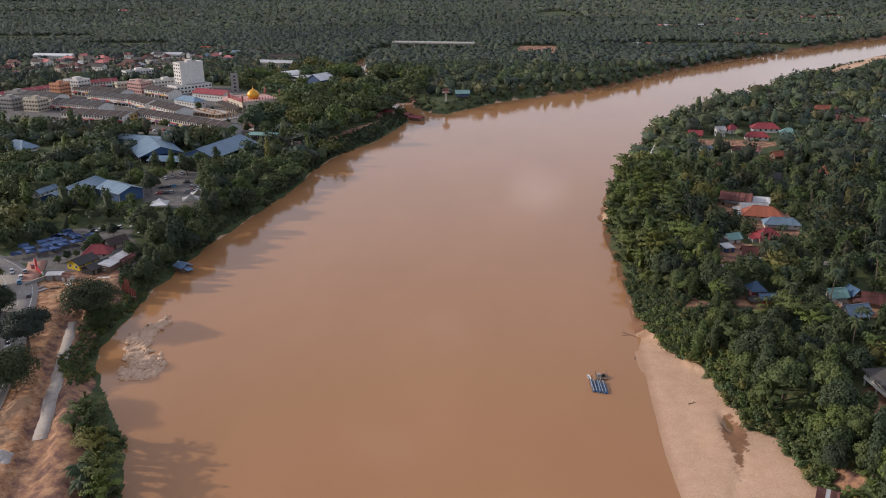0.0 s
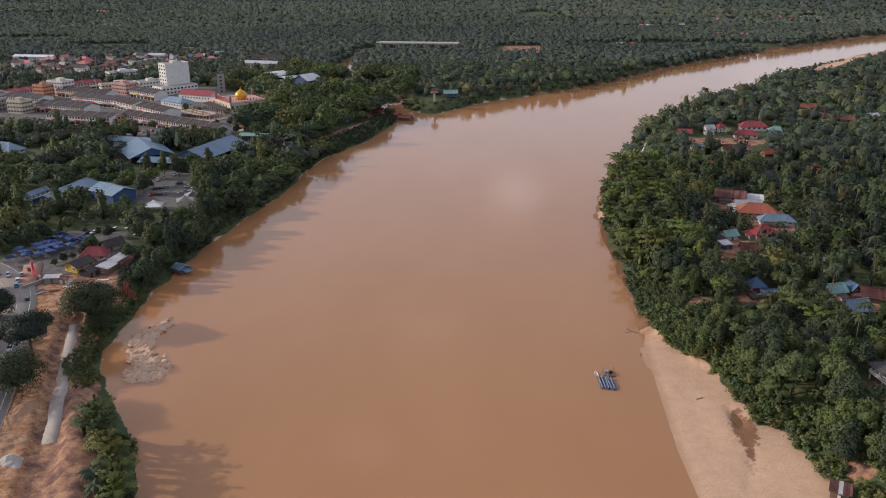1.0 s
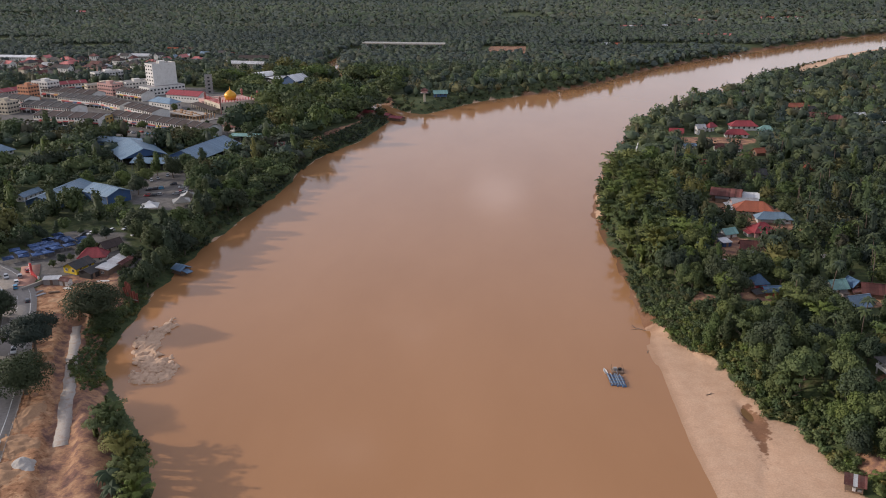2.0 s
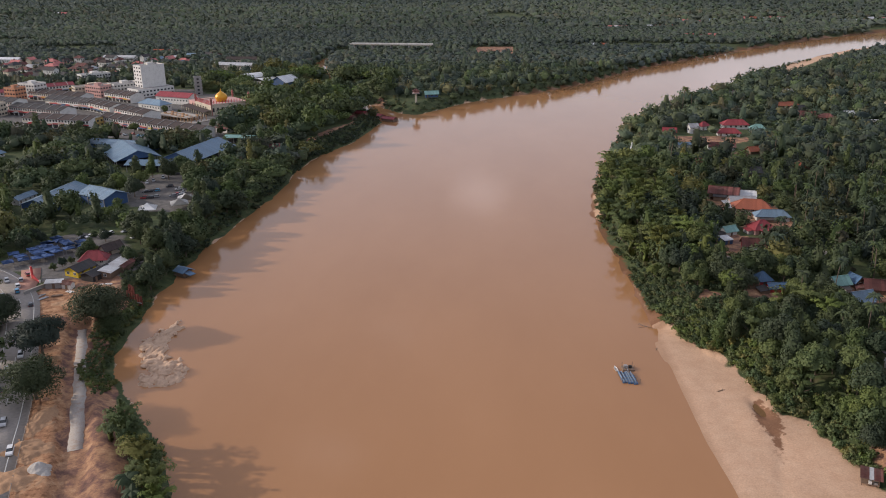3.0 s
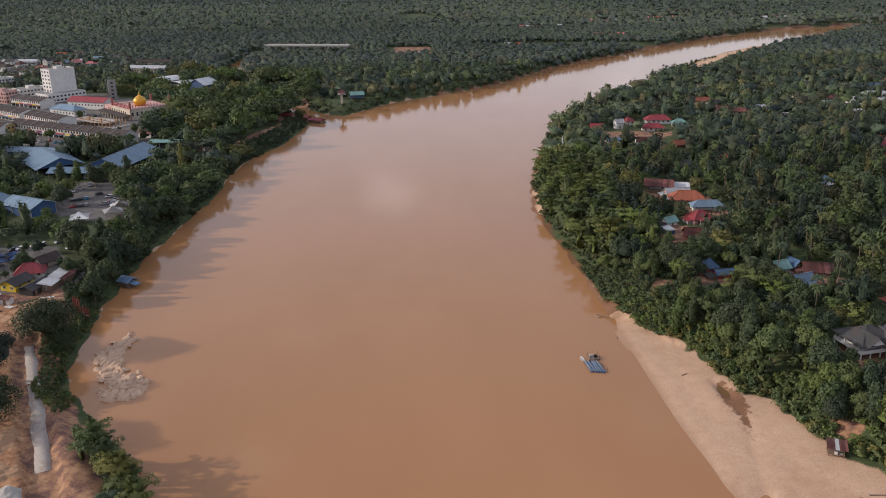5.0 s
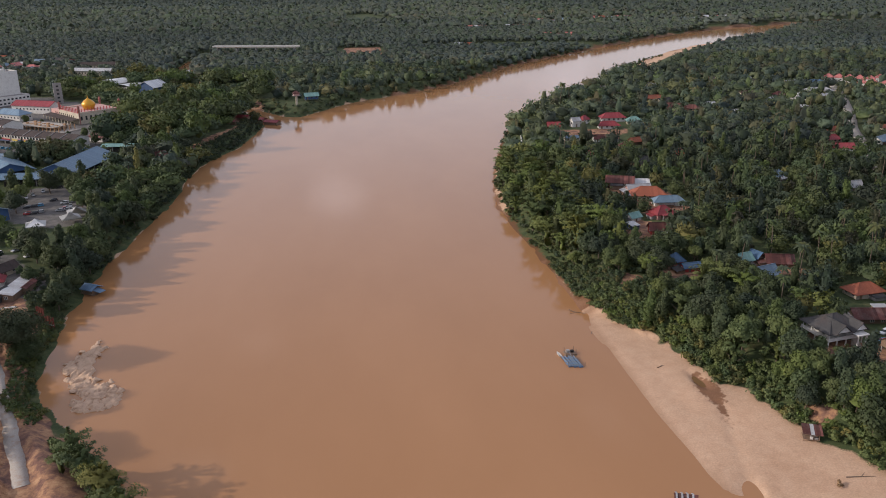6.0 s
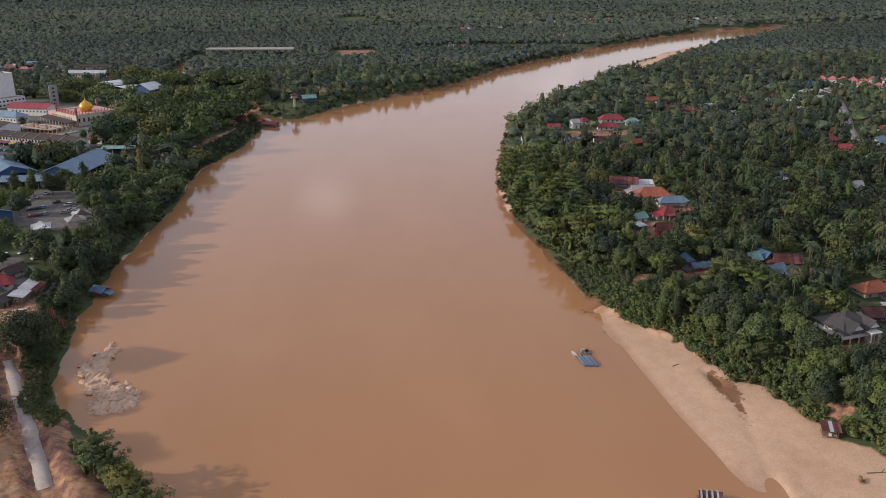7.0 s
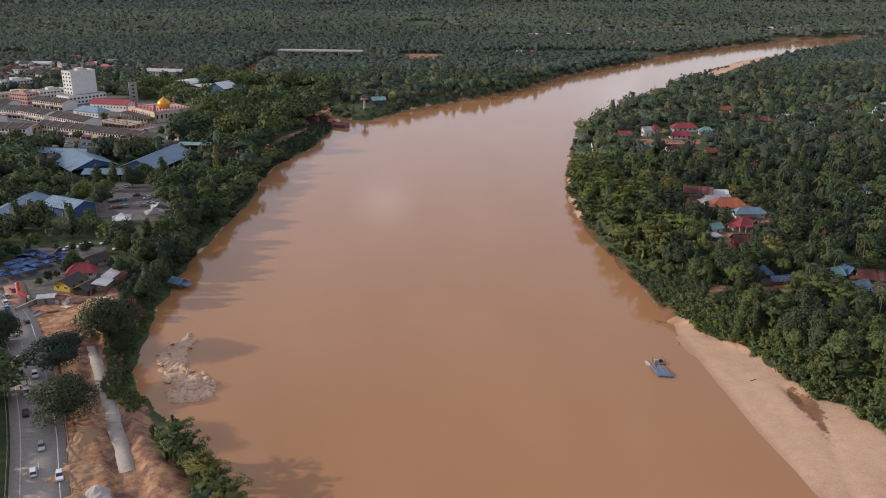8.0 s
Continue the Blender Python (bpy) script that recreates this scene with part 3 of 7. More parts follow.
def tree_thing(kind, label, category, group, rng, radius, height, stem, lobes, cards, size, tint, droop=0.0, form="round"):
    """A tree of its own: a forked trunk, and a crown above a bare stem."""
    tv, tf = trunk_arrays(rng, stem + (height - stem) * 0.5, max(0.15, radius * 0.055), radius)
    root = new(kind)
    root.empty_display_size = 0.5
    t = new("trunk", mesh_np("trunk", tv, tf, M_BARK, None, True))
    cv, cf, cn_ = leaf_crown(rng, radius, height - stem, lobes, int(cards * 3.2), size * 0.68, 1, droop=droop, single=True, form=form)
    cv[:, 2] += stem
    c = new("crown", mesh_np("crown", cv, cf, M_LEAF, np.full(len(cv), tint), False, cn_, np.full(len(cv), {"plume": 1.30, "dome": 1.10}.get(form, 1.22))))
    t.parent = c.parent = root
    return tagged(root, label, category, group)


def palm_arrays(rng, height):
    """Coconut palm: leaning slender stem, arching fronds with hanging leaflets."""
    lean = rng.random() * 6.283
    dx, dy = math.cos(lean) * height * 0.08, math.sin(lean) * height * 0.08
    pts = [(dx * s * s, dy * s * s, height * s - 0.4 * (s == 0)) for s in (0, 0.3, 0.65, 1.0)]
    stem = tube(pts, [0.26, 0.19, 0.16, 0.15], 6)
    vs, fs = [], []
    n = 16
    for i in range(n):
        a = 6.283 * i / n + rng.random() * 0.3
        rise, length = 0.9 - 1.1 * rng.random(), 3.2 + rng.random() * 0.9
        ca, sa = math.cos(a), math.sin(a)
        steps = 5
        spine = []
        for k in range(steps + 1):
            s = k / steps
            spine.append((dx + ca * length * s * (1 - 0.15 * s), dy + sa * length * s * (1 - 0.15 * s), height + rise * length * s - 1.5 * length * 0.6 * s * s))
        for side in (-1, 1):
            base = len(vs)
            for k, p in enumerate(spine):
                s = k / steps
                w = 0.75 * math.sin(math.pi * min(0.97, s + 0.12)) * side
                vs.append(p)
                vs.append((p[0] - sa * w, p[1] + ca * w, p[2] - abs(w) * 0.55))
            for k in range(steps):
                q = base + 2 * k
                fs.append((q, q + 1, q + 3, q + 2))
    return (np.array(stem[0]), np.array(stem[1])), (np.array(vs), np.array(fs))


def palm_thing(rng, height, tint):
    (sv, sf), (lv, lf) = palm_arrays(rng, height)
    root = new("coconut_palm")
    s = new("trunk", mesh_np("trunk", sv, sf, M_BARK, None, True))
    c = new("fronds", mesh_np("fronds", lv, lf, M_LEAF, np.full(len(lv), tint), hue=np.full(len(lv), 1.3)))
    s.parent = c.parent = root
    return tagged(root, "tall slender coconut palm with arching green fronds", "palm", "coconut palms among the village trees")


def scatter(rng, x0, x1, y0, y1, spacing):
    """Places on a jittered lattice."""
    nx, ny = max(1, int((x1 - x0) / spacing)), max(1, int((y1 - y0) / spacing))
    i, j = np.meshgrid(np.arange(nx), np.arange(ny))
    return x0 + (i.ravel() + 0.1 + 0.8 * rng.random(i.size)) * (x1 - x0) / nx, y0 + (j.ravel() + 0.1 + 0.8 * rng.random(i.size)) * (y1 - y0) / ny


def woods(name, label, rng, places, kinds, tints, category="forest", leaf=None, hues=None):
    """Many plants joined as one cover: each a turned, scaled copy of one of the kinds. places: x, y, scale."""
    vs, fs, ts, ns, hs, count = [], [], [], [], [], 0
    hues = rng.random(len(places)) if hues is None else hues
    z = land(places[:, 0], places[:, 1])
    for (x, y, s), h, tint, own in zip(places, z, tints, hues):
        v, f, nv = kinds[rng.integers(len(kinds))]
        a = rng.random() * 6.283
        c, q = math.cos(a) * s, math.sin(a) * s
        st = 0.85 + 0.3 * rng.random()
        vs.append(np.stack([x + v[:, 0] * c - v[:, 1] * q, y + v[:, 0] * q + v[:, 1] * c, h + v[:, 2] * s * st], -1))
        fs.append(f + count)
        cc, ss = math.cos(a), math.sin(a)
        ns.append(np.stack([nv[:, 0] * cc - nv[:, 1] * ss, nv[:, 0] * ss + nv[:, 1] * cc, nv[:, 2]], -1))
        # far crown normals tip upwards, flattening contrast as haze would
        if leaf is not None:
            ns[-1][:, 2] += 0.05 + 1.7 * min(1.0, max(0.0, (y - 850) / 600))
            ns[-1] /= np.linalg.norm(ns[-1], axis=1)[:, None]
        ts.append(np.full(len(v), tint))
        hs.append(np.full(len(v), own))
        count += len(v)
    me = mesh_np(name, np.concatenate(vs), np.concatenate(fs), leaf or M_LEAF, np.concatenate(ts), False, np.concatenate(ns), np.concatenate(hs))
    return tagged(new(name, me), label, category, kind="stuff")


# stretches of the plan kept free of trees: x0, x1, y0, y1
OPEN_AREAS = []
# round plots kept free of trees: x, y, radius
CLEAR = []


def free_places(x, y, gap, bank=3.0):
    ok = signed_distance(x, y, river_np) > bank
    ok &= ~((far_beach(x, y) > 0.5) & (signed_distance(x, y, river_np) < 58))
    ok &= (signed_distance(x, y, WORKS_AREA) > gap) & ((signed_distance(x, y, SAND_AREA) > gap))
    ok &= signed_distance(x, y, GRASS_SLOPE) > 0
    ok &= signed_distance(x, y, SPIT) > 0
    for a in PAVED:
        ok &= signed_distance(x, y, a) > gap
    for x0, x1, y0, y1 in OPEN_AREAS:
        ok &= ~((x > x0 - gap) & (x < x1 + gap) & (y > y0 - gap) & (y < y1 + gap))
    for cx, cy, r in CLEAR:
        ok &= np.hypot(x - cx, y - cy) > r + gap
    return ok


def seen_wedge(x, y, margin=0.0):
    """The part of the plan that the flight looks over."""
    return (x > -34 - 0.72 * y - margin) & (x < 34 + 0.80 * y + margin) & (y > 60)


tree_rng = np.random.default_rng(21)
MID_KINDS = [leaf_crown(tree_rng, r, h, lobes, cards, size, 1, droop=droop, single=True, form=form) for form, r, h, lobes, cards, size, droop in (
    ("round", 4.6, 9.5, 14, 330, 0.62, 0), ("round", 4.9, 9.0, 16, 340, 0.62, 0.5), ("round", 4.2, 10.5, 13, 310, 0.60, 0), ("column", 3.2, 12.5, 12, 290, 0.52, 0.8), ("column", 2.8, 13.5, 11, 260, 0.50, 0.4),
    ("round", 2.6, 6.0, 8, 180, 0.50, 0), ("round", 2.2, 5.0, 7, 150, 0.48, 0.4), ("dome", 6.2, 11.0, 20, 430, 0.62, 0.3), ("round", 5.6, 10.5, 20, 420, 0.52, 1.0), ("plume", 3.8, 9.0, 16, 330, 0.46, 0), ("column", 3.8, 10.0, 14, 330, 0.46, 1.4))]
WIDE_KINDS = [leaf_crown(tree_rng, r, h, lobes, cards, 0.66, 1, single=True, form=form) for form, r, h, lobes, cards in (
    ("dome", 8.2, 10.0, 26, 560), ("dome", 7.2, 10.5, 22, 480), ("dome", 7.8, 9.0, 24, 500), ("round", 5.8, 9.5, 18, 400), ("round", 5.0, 11.5, 16, 340))]
FAR_KINDS = [leaf_crown(tree_rng, r, h, 10, 52, 0.80, 0, single=True, form=form, full=1.3) for form, r, h in (("round", 5.4, 9.0), ("round", 4.8, 10.0), ("dome", 6.4, 9.5), ("column", 4.2, 10.5), ("round", 4.2, 8.0), ("dome", 6.0, 10.5))]
DISTANT_KINDS = [leaf_crown(tree_rng, 4.6, 7.5, 7, 11, 1.2, 0, bottom=0.1, single=True, form=form, full=1.35) for form in ("round", "round", "dome", "column", "round", "dome")]
LAST_KINDS = [leaf_crown(tree_rng, 6.0, 8.0, 5, 4, 2.0, 0, bottom=0.2, single=True, form=form, full=1.4) for form in ("round", "dome", "round", "column", "dome")]


def grow(name, label, kinds, x0, x1, y0, y1, spacing, gap, size, tint_lo, tint_hi, seed, keep=1.0, lift=0.0):
    rng = np.random.default_rng(seed)
    x, y = scatter(rng, x0, x1, y0, y1, spacing)
    ok = seen_wedge(x, y, 25) & free_places(x, y, gap, 1.6)
    ok &= ~((x < -60) & (x > -131) & (y < 284))
    ok &= ~((x < -60) & (y > 528) & (y < 655) & (signed_distance(x, y, river_np) < 19.0))
    ok &= ~((x > 40) & (y > 300) & (y < 520) & (signed_distance(x, y, river_np) < 6.5))
    ok &= rng.random(len(x)) < keep
    if kinds is FAR_KINDS:
        ok &= ~((x > -262) & (x < -70) & (y > 553) & (y < 800))
    ok &= ~((y > 950) & (value_noise(x + 150, y * 1.4, 210) > 0.88))
    x, y = x[ok], y[ok]
    patch = 0.6 * value_noise(x + 300, y, 45) + 0.4 * value_noise(x, y + 500, 190)
    far = smooth(700, 1300, y)
    broad = smooth(0.3, 0.7, 0.5 * value_noise(x + 90, y * 1.6, 260) + 0.5 * value_noise(x, y * 1.5 + 70, 620))
    tint = tint_lo + (tint_hi - tint_lo) * np.clip((0.55 * patch + 0.75 * rng.random(len(x)) - 0.15) * (1 - 0.65 * far) + 0.65 * far * broad, 0, 1)
    tint = tint + 0.16 * smooth(45, 8, signed_distance(x, y, river_np)) * (x > 40) - 0.11 * smooth(100, 150, x) * (y < 480)
    s = size * (0.55 + 0.8 * rng.random(len(x)) ** 1.3) * (1 - far) + size * far * (0.78 + 0.42 * rng.random(len(x)))
    s = s * np.where((x < -140) & (x > -245) & (y > 690) & (y < 832), 0.72, 1.0)
    # low scrub along the mouth of the side stream
    low = np.where((x > -165) & (x < -84) & (y > 690) & (y < 850), np.clip((865 - y) * 0.0145, 0.12, 2.0), 9.0)
    s = np.minimum(s, low)
    hue = np.clip(0.14 + 0.80 * rng.random(len(x)), 0, 0.97) * (1 - 0.5 * far) + far * (0.22 + 0.20 * value_noise(x + 40, y * 1.5, 330))
    # woods farther off take leaf colours with more haze painted in
    return woods(name, label, rng, np.stack([x, y, s], -1), kinds, tint, "forest", M_MIDWAY if kinds is FAR_KINDS else M_HAZED if y0 > 900 else None, hue)



# ---------------------------------------------------------------- building kit
M_WHITE = weathered("white_plaster", (0.72, 0.70, 0.66), 0.8, 0.12, (0.30, 0.27, 0.23), 0.4)
M_CREAM = weathered("cream_plaster", (0.62, 0.54, 0.42), 0.8, 0.2)
M_PINK = weathered("pink_plaster", (0.62, 0.36, 0.32), 0.8, 0.2)
M_GREYWALL = weathered("grey_concrete", (0.36, 0.34, 0.32), 0.85, 0.25)
M_YELLOW = weathered("yellow_paint", (0.72, 0.50, 0.03), 0.7, 0.05)
M_REDPAINT = weathered("red_paint", (0.55, 0.06, 0.06), 0.6, 0.15)
M_BLUEPAINT = weathered("blue_paint", (0.045, 0.10, 0.22), 0.6, 0.2)
M_TIMBER = weathered("weathered_timber", (0.24, 0.16, 0.11), 0.85, 0.35)
# near black: shade put into colour under roofs and in shops, also dark parts
M_DARK = weathered("dark_shade_and_paint", (0.045, 0.042, 0.04), 0.9, 0.3)
M_ORANGEWALL = weathered("orange_plaster", (0.58, 0.27, 0.15), 0.8, 0.1)
R_GREY = sheet_roof("grey_roofing", (0.075, 0.073, 0.073), 0.8)
R_BROWN = sheet_roof("brown_roof_tiles", (0.088, 0.068, 0.062), 0.9, (0.036, 0.032, 0.031), 0.6)
R_RED = sheet_roof("red_roofing", (0.31, 0.058, 0.066), 0.5, (0.30, 0.06, 0.05))
R_ORANGE = sheet_roof("orange_roof_tiles", (0.36, 0.115, 0.065), 0.6, (0.20, 0.08, 0.05))
R_RUST = sheet_roof("rusty_roofing", (0.17, 0.066, 0.056), 0.7, (0.26, 0.20, 0.18), 0.6, 0.2, 0.45)
R_BLUE = sheet_roof("blue_roofing", (0.080, 0.150, 0.250), 0.4, (0.14, 0.18, 0.22), 0.4)
R_MARKET = sheet_roof("market_blue_roofing", (0.14, 0.225, 0.31), 0.4, (0.20, 0.24, 0.28), 0.4)
R_PALEBLUE = sheet_roof("pale_blue_roofing", (0.19, 0.28, 0.365), 0.35, (0.30, 0.33, 0.35), 0.4)
R_HUT = sheet_roof("faded_blue_roofing", (0.17, 0.28, 0.42), 0.45, (0.24, 0.30, 0.36), 0.4)
R_ZINC = sheet_roof("zinc_roofing", (0.48, 0.49, 0.50), 0.4, (0.26, 0.17, 0.13), 0.5)
R_GREEN = sheet_roof("green_roofing", (0.20, 0.36, 0.33), 0.5, (0.2, 0.25, 0.22), 0.3)
R_PINK = sheet_roof("pink_roof_tiles", (0.56, 0.20, 0.18), 0.6, (0.40, 0.16, 0.14))
R_WHITE = sheet_roof("white_roofing", (0.70, 0.71, 0.72), 0.35, (0.45, 0.42, 0.38), 0.3)


def glass_material():
    m, n, l, b = material("window_glass", 0.08, 0.0, 0.6)
    b.inputs["Base Color"].default_value = (0.03, 0.035, 0.04, 1)
    return m


M_GLASS = glass_material()


def box(bm, x0, x1, y0, y1, z0, z1):
    v = [bm.verts.new(p) for p in ((x0, y0, z0), (x1, y0, z0), (x1, y1, z0), (x0, y1, z0), (x0, y0, z1), (x1, y0, z1), (x1, y1, z1), (x0, y1, z1))]
    for f in ((3, 2, 1, 0), (4, 5, 6, 7), (0, 1, 5, 4), (1, 2, 6, 5), (2, 3, 7, 6), (3, 0, 4, 7)):
        bm.faces.new([v[i] for i in f])
    return v


def prism(bm, ring, lower):
    """A closed solid from a ring and its copy moved by the vector."""
    a = [bm.verts.new(p) for p in ring]
    b = [bm.verts.new(Vector(p) + Vector(lower)) for p in ring]
    bm.faces.new(a)
    bm.faces.new(b[::-1])
    for i in range(len(a)):
        j = (i + 1) % len(a)
        bm.faces.new((a[j], a[i], b[i], b[j]))


def lathe(bm, profile, sides=16, cx=0.0, cy=0.0):
    rings = []
    for r, z in profile:
        rings.append([bm.verts.new((cx + r * math.cos(6.28319 * k / sides), cy + r * math.sin(6.28319 * k / sides), z)) for k in range(sides)])
    for a, b in zip(rings, rings[1:]):
        for k in range(sides):
            bm.faces.new((a[k], a[(k + 1) % sides], b[(k + 1) % sides], b[k]))
    bm.faces.new(rings[0][::-1])
    bm.faces.new(rings[-1])


def finish(name, bm, mat, shade=False):
    bmesh.ops.recalc_face_normals(bm, faces=bm.faces)
    me = bpy.data.meshes.new(name)
    bm.to_mesh(me)
    bm.free()
    me.materials.append(mat)
    if shade:
        for p in me.polygons:
            p.use_smooth = True
    return me


def part(name, bm, mat, parent, label="", m=None, shade=False):
    me = bm if isinstance(bm, bpy.types.Mesh) else finish(name, bm, mat, shade)
    ob = new(name, me)
    ob.parent = parent
    if m is not None:
        ob.matrix_basis = m
    return tagged(ob, label)


def part_box(name, mat, parent, x0, x1, y0, y1, z0, z1, label="", bevel=0.0):
    bm = bmesh.new()
    box(bm, x0, x1, y0, y1, z0, z1)
    if bevel:
        bmesh.ops.bevel(bm, geom=bm.edges[:], offset=bevel, segments=2, affect="EDGES")
    return part(name, bm, mat, parent, label)


def ground_at(x, y):
    return float(land(x, y)[0])


def root_at(name, x, y, rz, z=None, clear=None):
    ob = new(name)
    ob.empty_display_size = 1.0
    ob.matrix_basis = pose(x, y, ground_at(x, y) if z is None else z, 0, 0, rz)
    if clear:
        CLEAR.append((x, y, clear))
    return ob


def roof_bm(kind, w, d, rise, over, z, thick=0.16):
    """Roof over a w by d plan, ridge along x, eaves at z."""
    bm = bmesh.new()
    a, b = w / 2 + over, d / 2 + over
    drop = -rise * over / (d / 2)
    if kind == "gable":
        for s in (-1, 1):
            prism(bm, [(-a, s * b, z + drop), (a, s * b, z + drop), (a, 0, z + rise), (-a, 0, z + rise)], (0, 0, -thick))
        box(bm, -a - 0.03, a + 0.03, -0.18, 0.18, z + rise - 0.06, z + rise + 0.07)
    elif kind == "shed":
        prism(bm, [(-a, -b, z), (a, -b, z), (a, b, z + rise), (-a, b, z + rise)], (0, 0, -thick))
    elif kind == "hip":
        k = max(0.3, a - b)
        top = [(-a, -b, z + drop), (a, -b, z + drop), (a, b, z + drop), (-a, b, z + drop), (-k, 0, z + rise), (k, 0, z + rise)]
        v = [bm.verts.new(p) for p in top]
        u = [bm.verts.new((p[0], p[1], p[2] - thick)) for p in top[:4]]
        for f in ((0, 1, 5, 4), (1, 2, 5), (2, 3, 4, 5), (3, 0, 4)):
            bm.faces.new([v[i] for i in f])
        for i in range(4):
            j = (i + 1) % 4
            bm.faces.new((v[j], v[i], u[i], u[j]))
        bm.faces.new(u[::-1])
        for p, q in ((0, 4), (3, 4), (1, 5), (2, 5), (4, 5)):
            pa, pb = Vector(top[p]), Vector(top[q])
            side = (pb - pa).cross(Vector((0, 0, 1))).normalized() * 0.14
            prism(bm, [pa - side, pa + side, pb + side, pb - side], (0, 0, 0.09))
    else:
        box(bm, -a, a, -b, b, z, z + thick)
    return bm


def wall_bm(kind, w, d, h, rise, z0=0.0):
    bm = bmesh.new()
    box(bm, -w / 2, w / 2, -d / 2, d / 2, z0, h)
    if kind == "gable":
        for s in (-1, 1):
            x = s * w / 2
            prism(bm, [(x, -d / 2, h), (x, d / 2, h), (x, 0, h + rise - 0.12)], (-s * 0.2, 0, 0))
    elif kind == "shed":
        for s in (-1, 1):
            x = s * w / 2
            prism(bm, [(x, -d / 2, h), (x, d / 2, h), (x, d / 2, h + rise - 0.1)], (-s * 0.2, 0, 0))
    return bm


def window_mesh(w, h):
    bm = bmesh.new()
    f = 0.09
    for x0, x1, z0, z1 in ((-w / 2, w / 2, -h / 2, -h / 2 + f), (-w / 2, w / 2, h / 2 - f, h / 2), (-w / 2, -w / 2 + f, -h / 2 + f, h / 2 - f), (w / 2 - f, w / 2, -h / 2 + f, h / 2 - f), (-f / 2, f / 2, -h / 2 + f, h / 2 - f)):
        box(bm, x0, x1, -0.10, 0.02, z0, z1)
    frame_me = finish("window", bm, M_WHITE)
    bm = bmesh.new()
    box(bm, -w / 2 + f, w / 2 - f, -0.05, 0.0, -h / 2 + f, h / 2 - f)
    pane_me = finish("pane", bm, M_GLASS)
    bm = bmesh.new()
    box(bm, -w / 2, w / 2, -0.06, 0.0, -h / 2, h / 2)
    both = finish("window", bm, M_GLASS)
    return frame_me, pane_me, both


WINDOWS = {}


def add_window(parent, x, y, z, rz, w=1.3, h=1.2):
    """A framed window with its pane on a wall; local -y is outwards."""
    if (w, h) not in WINDOWS:
        WINDOWS[(w, h)] = window_mesh(w, h)
    f, p, both = WINDOWS[(w, h)]
    near = parent.matrix_basis.translation.y < 420
    ob = part("window", f if near else both, None, parent, "", pose(x, y, z, 0, 0, rz))
    if near:
        part("pane", p, None, ob, "dark window glass")
    return ob


def windows_round(parent, w, d, z, every=3.2, ww=1.3, hh=1.2, sides="flr", skip=None):
    for s in sides:
        length = w if s in "fb" else d
        n = max(1, int(length / every))
        for i in range(n):
            t = (i + 0.5) / n * length - length / 2
            if skip is not None and s == "f" and i == skip:
                continue
            if s == "f":
                add_window(parent, t, -d / 2, z, 0, ww, hh)
            elif s == "b":
                add_window(parent, t, d / 2, z, 180, ww, hh)
            elif s == "l":
                add_window(parent, -w / 2, t, z, -90, ww, hh)
            else:
                add_window(parent, w / 2, t, z, 90, ww, hh)


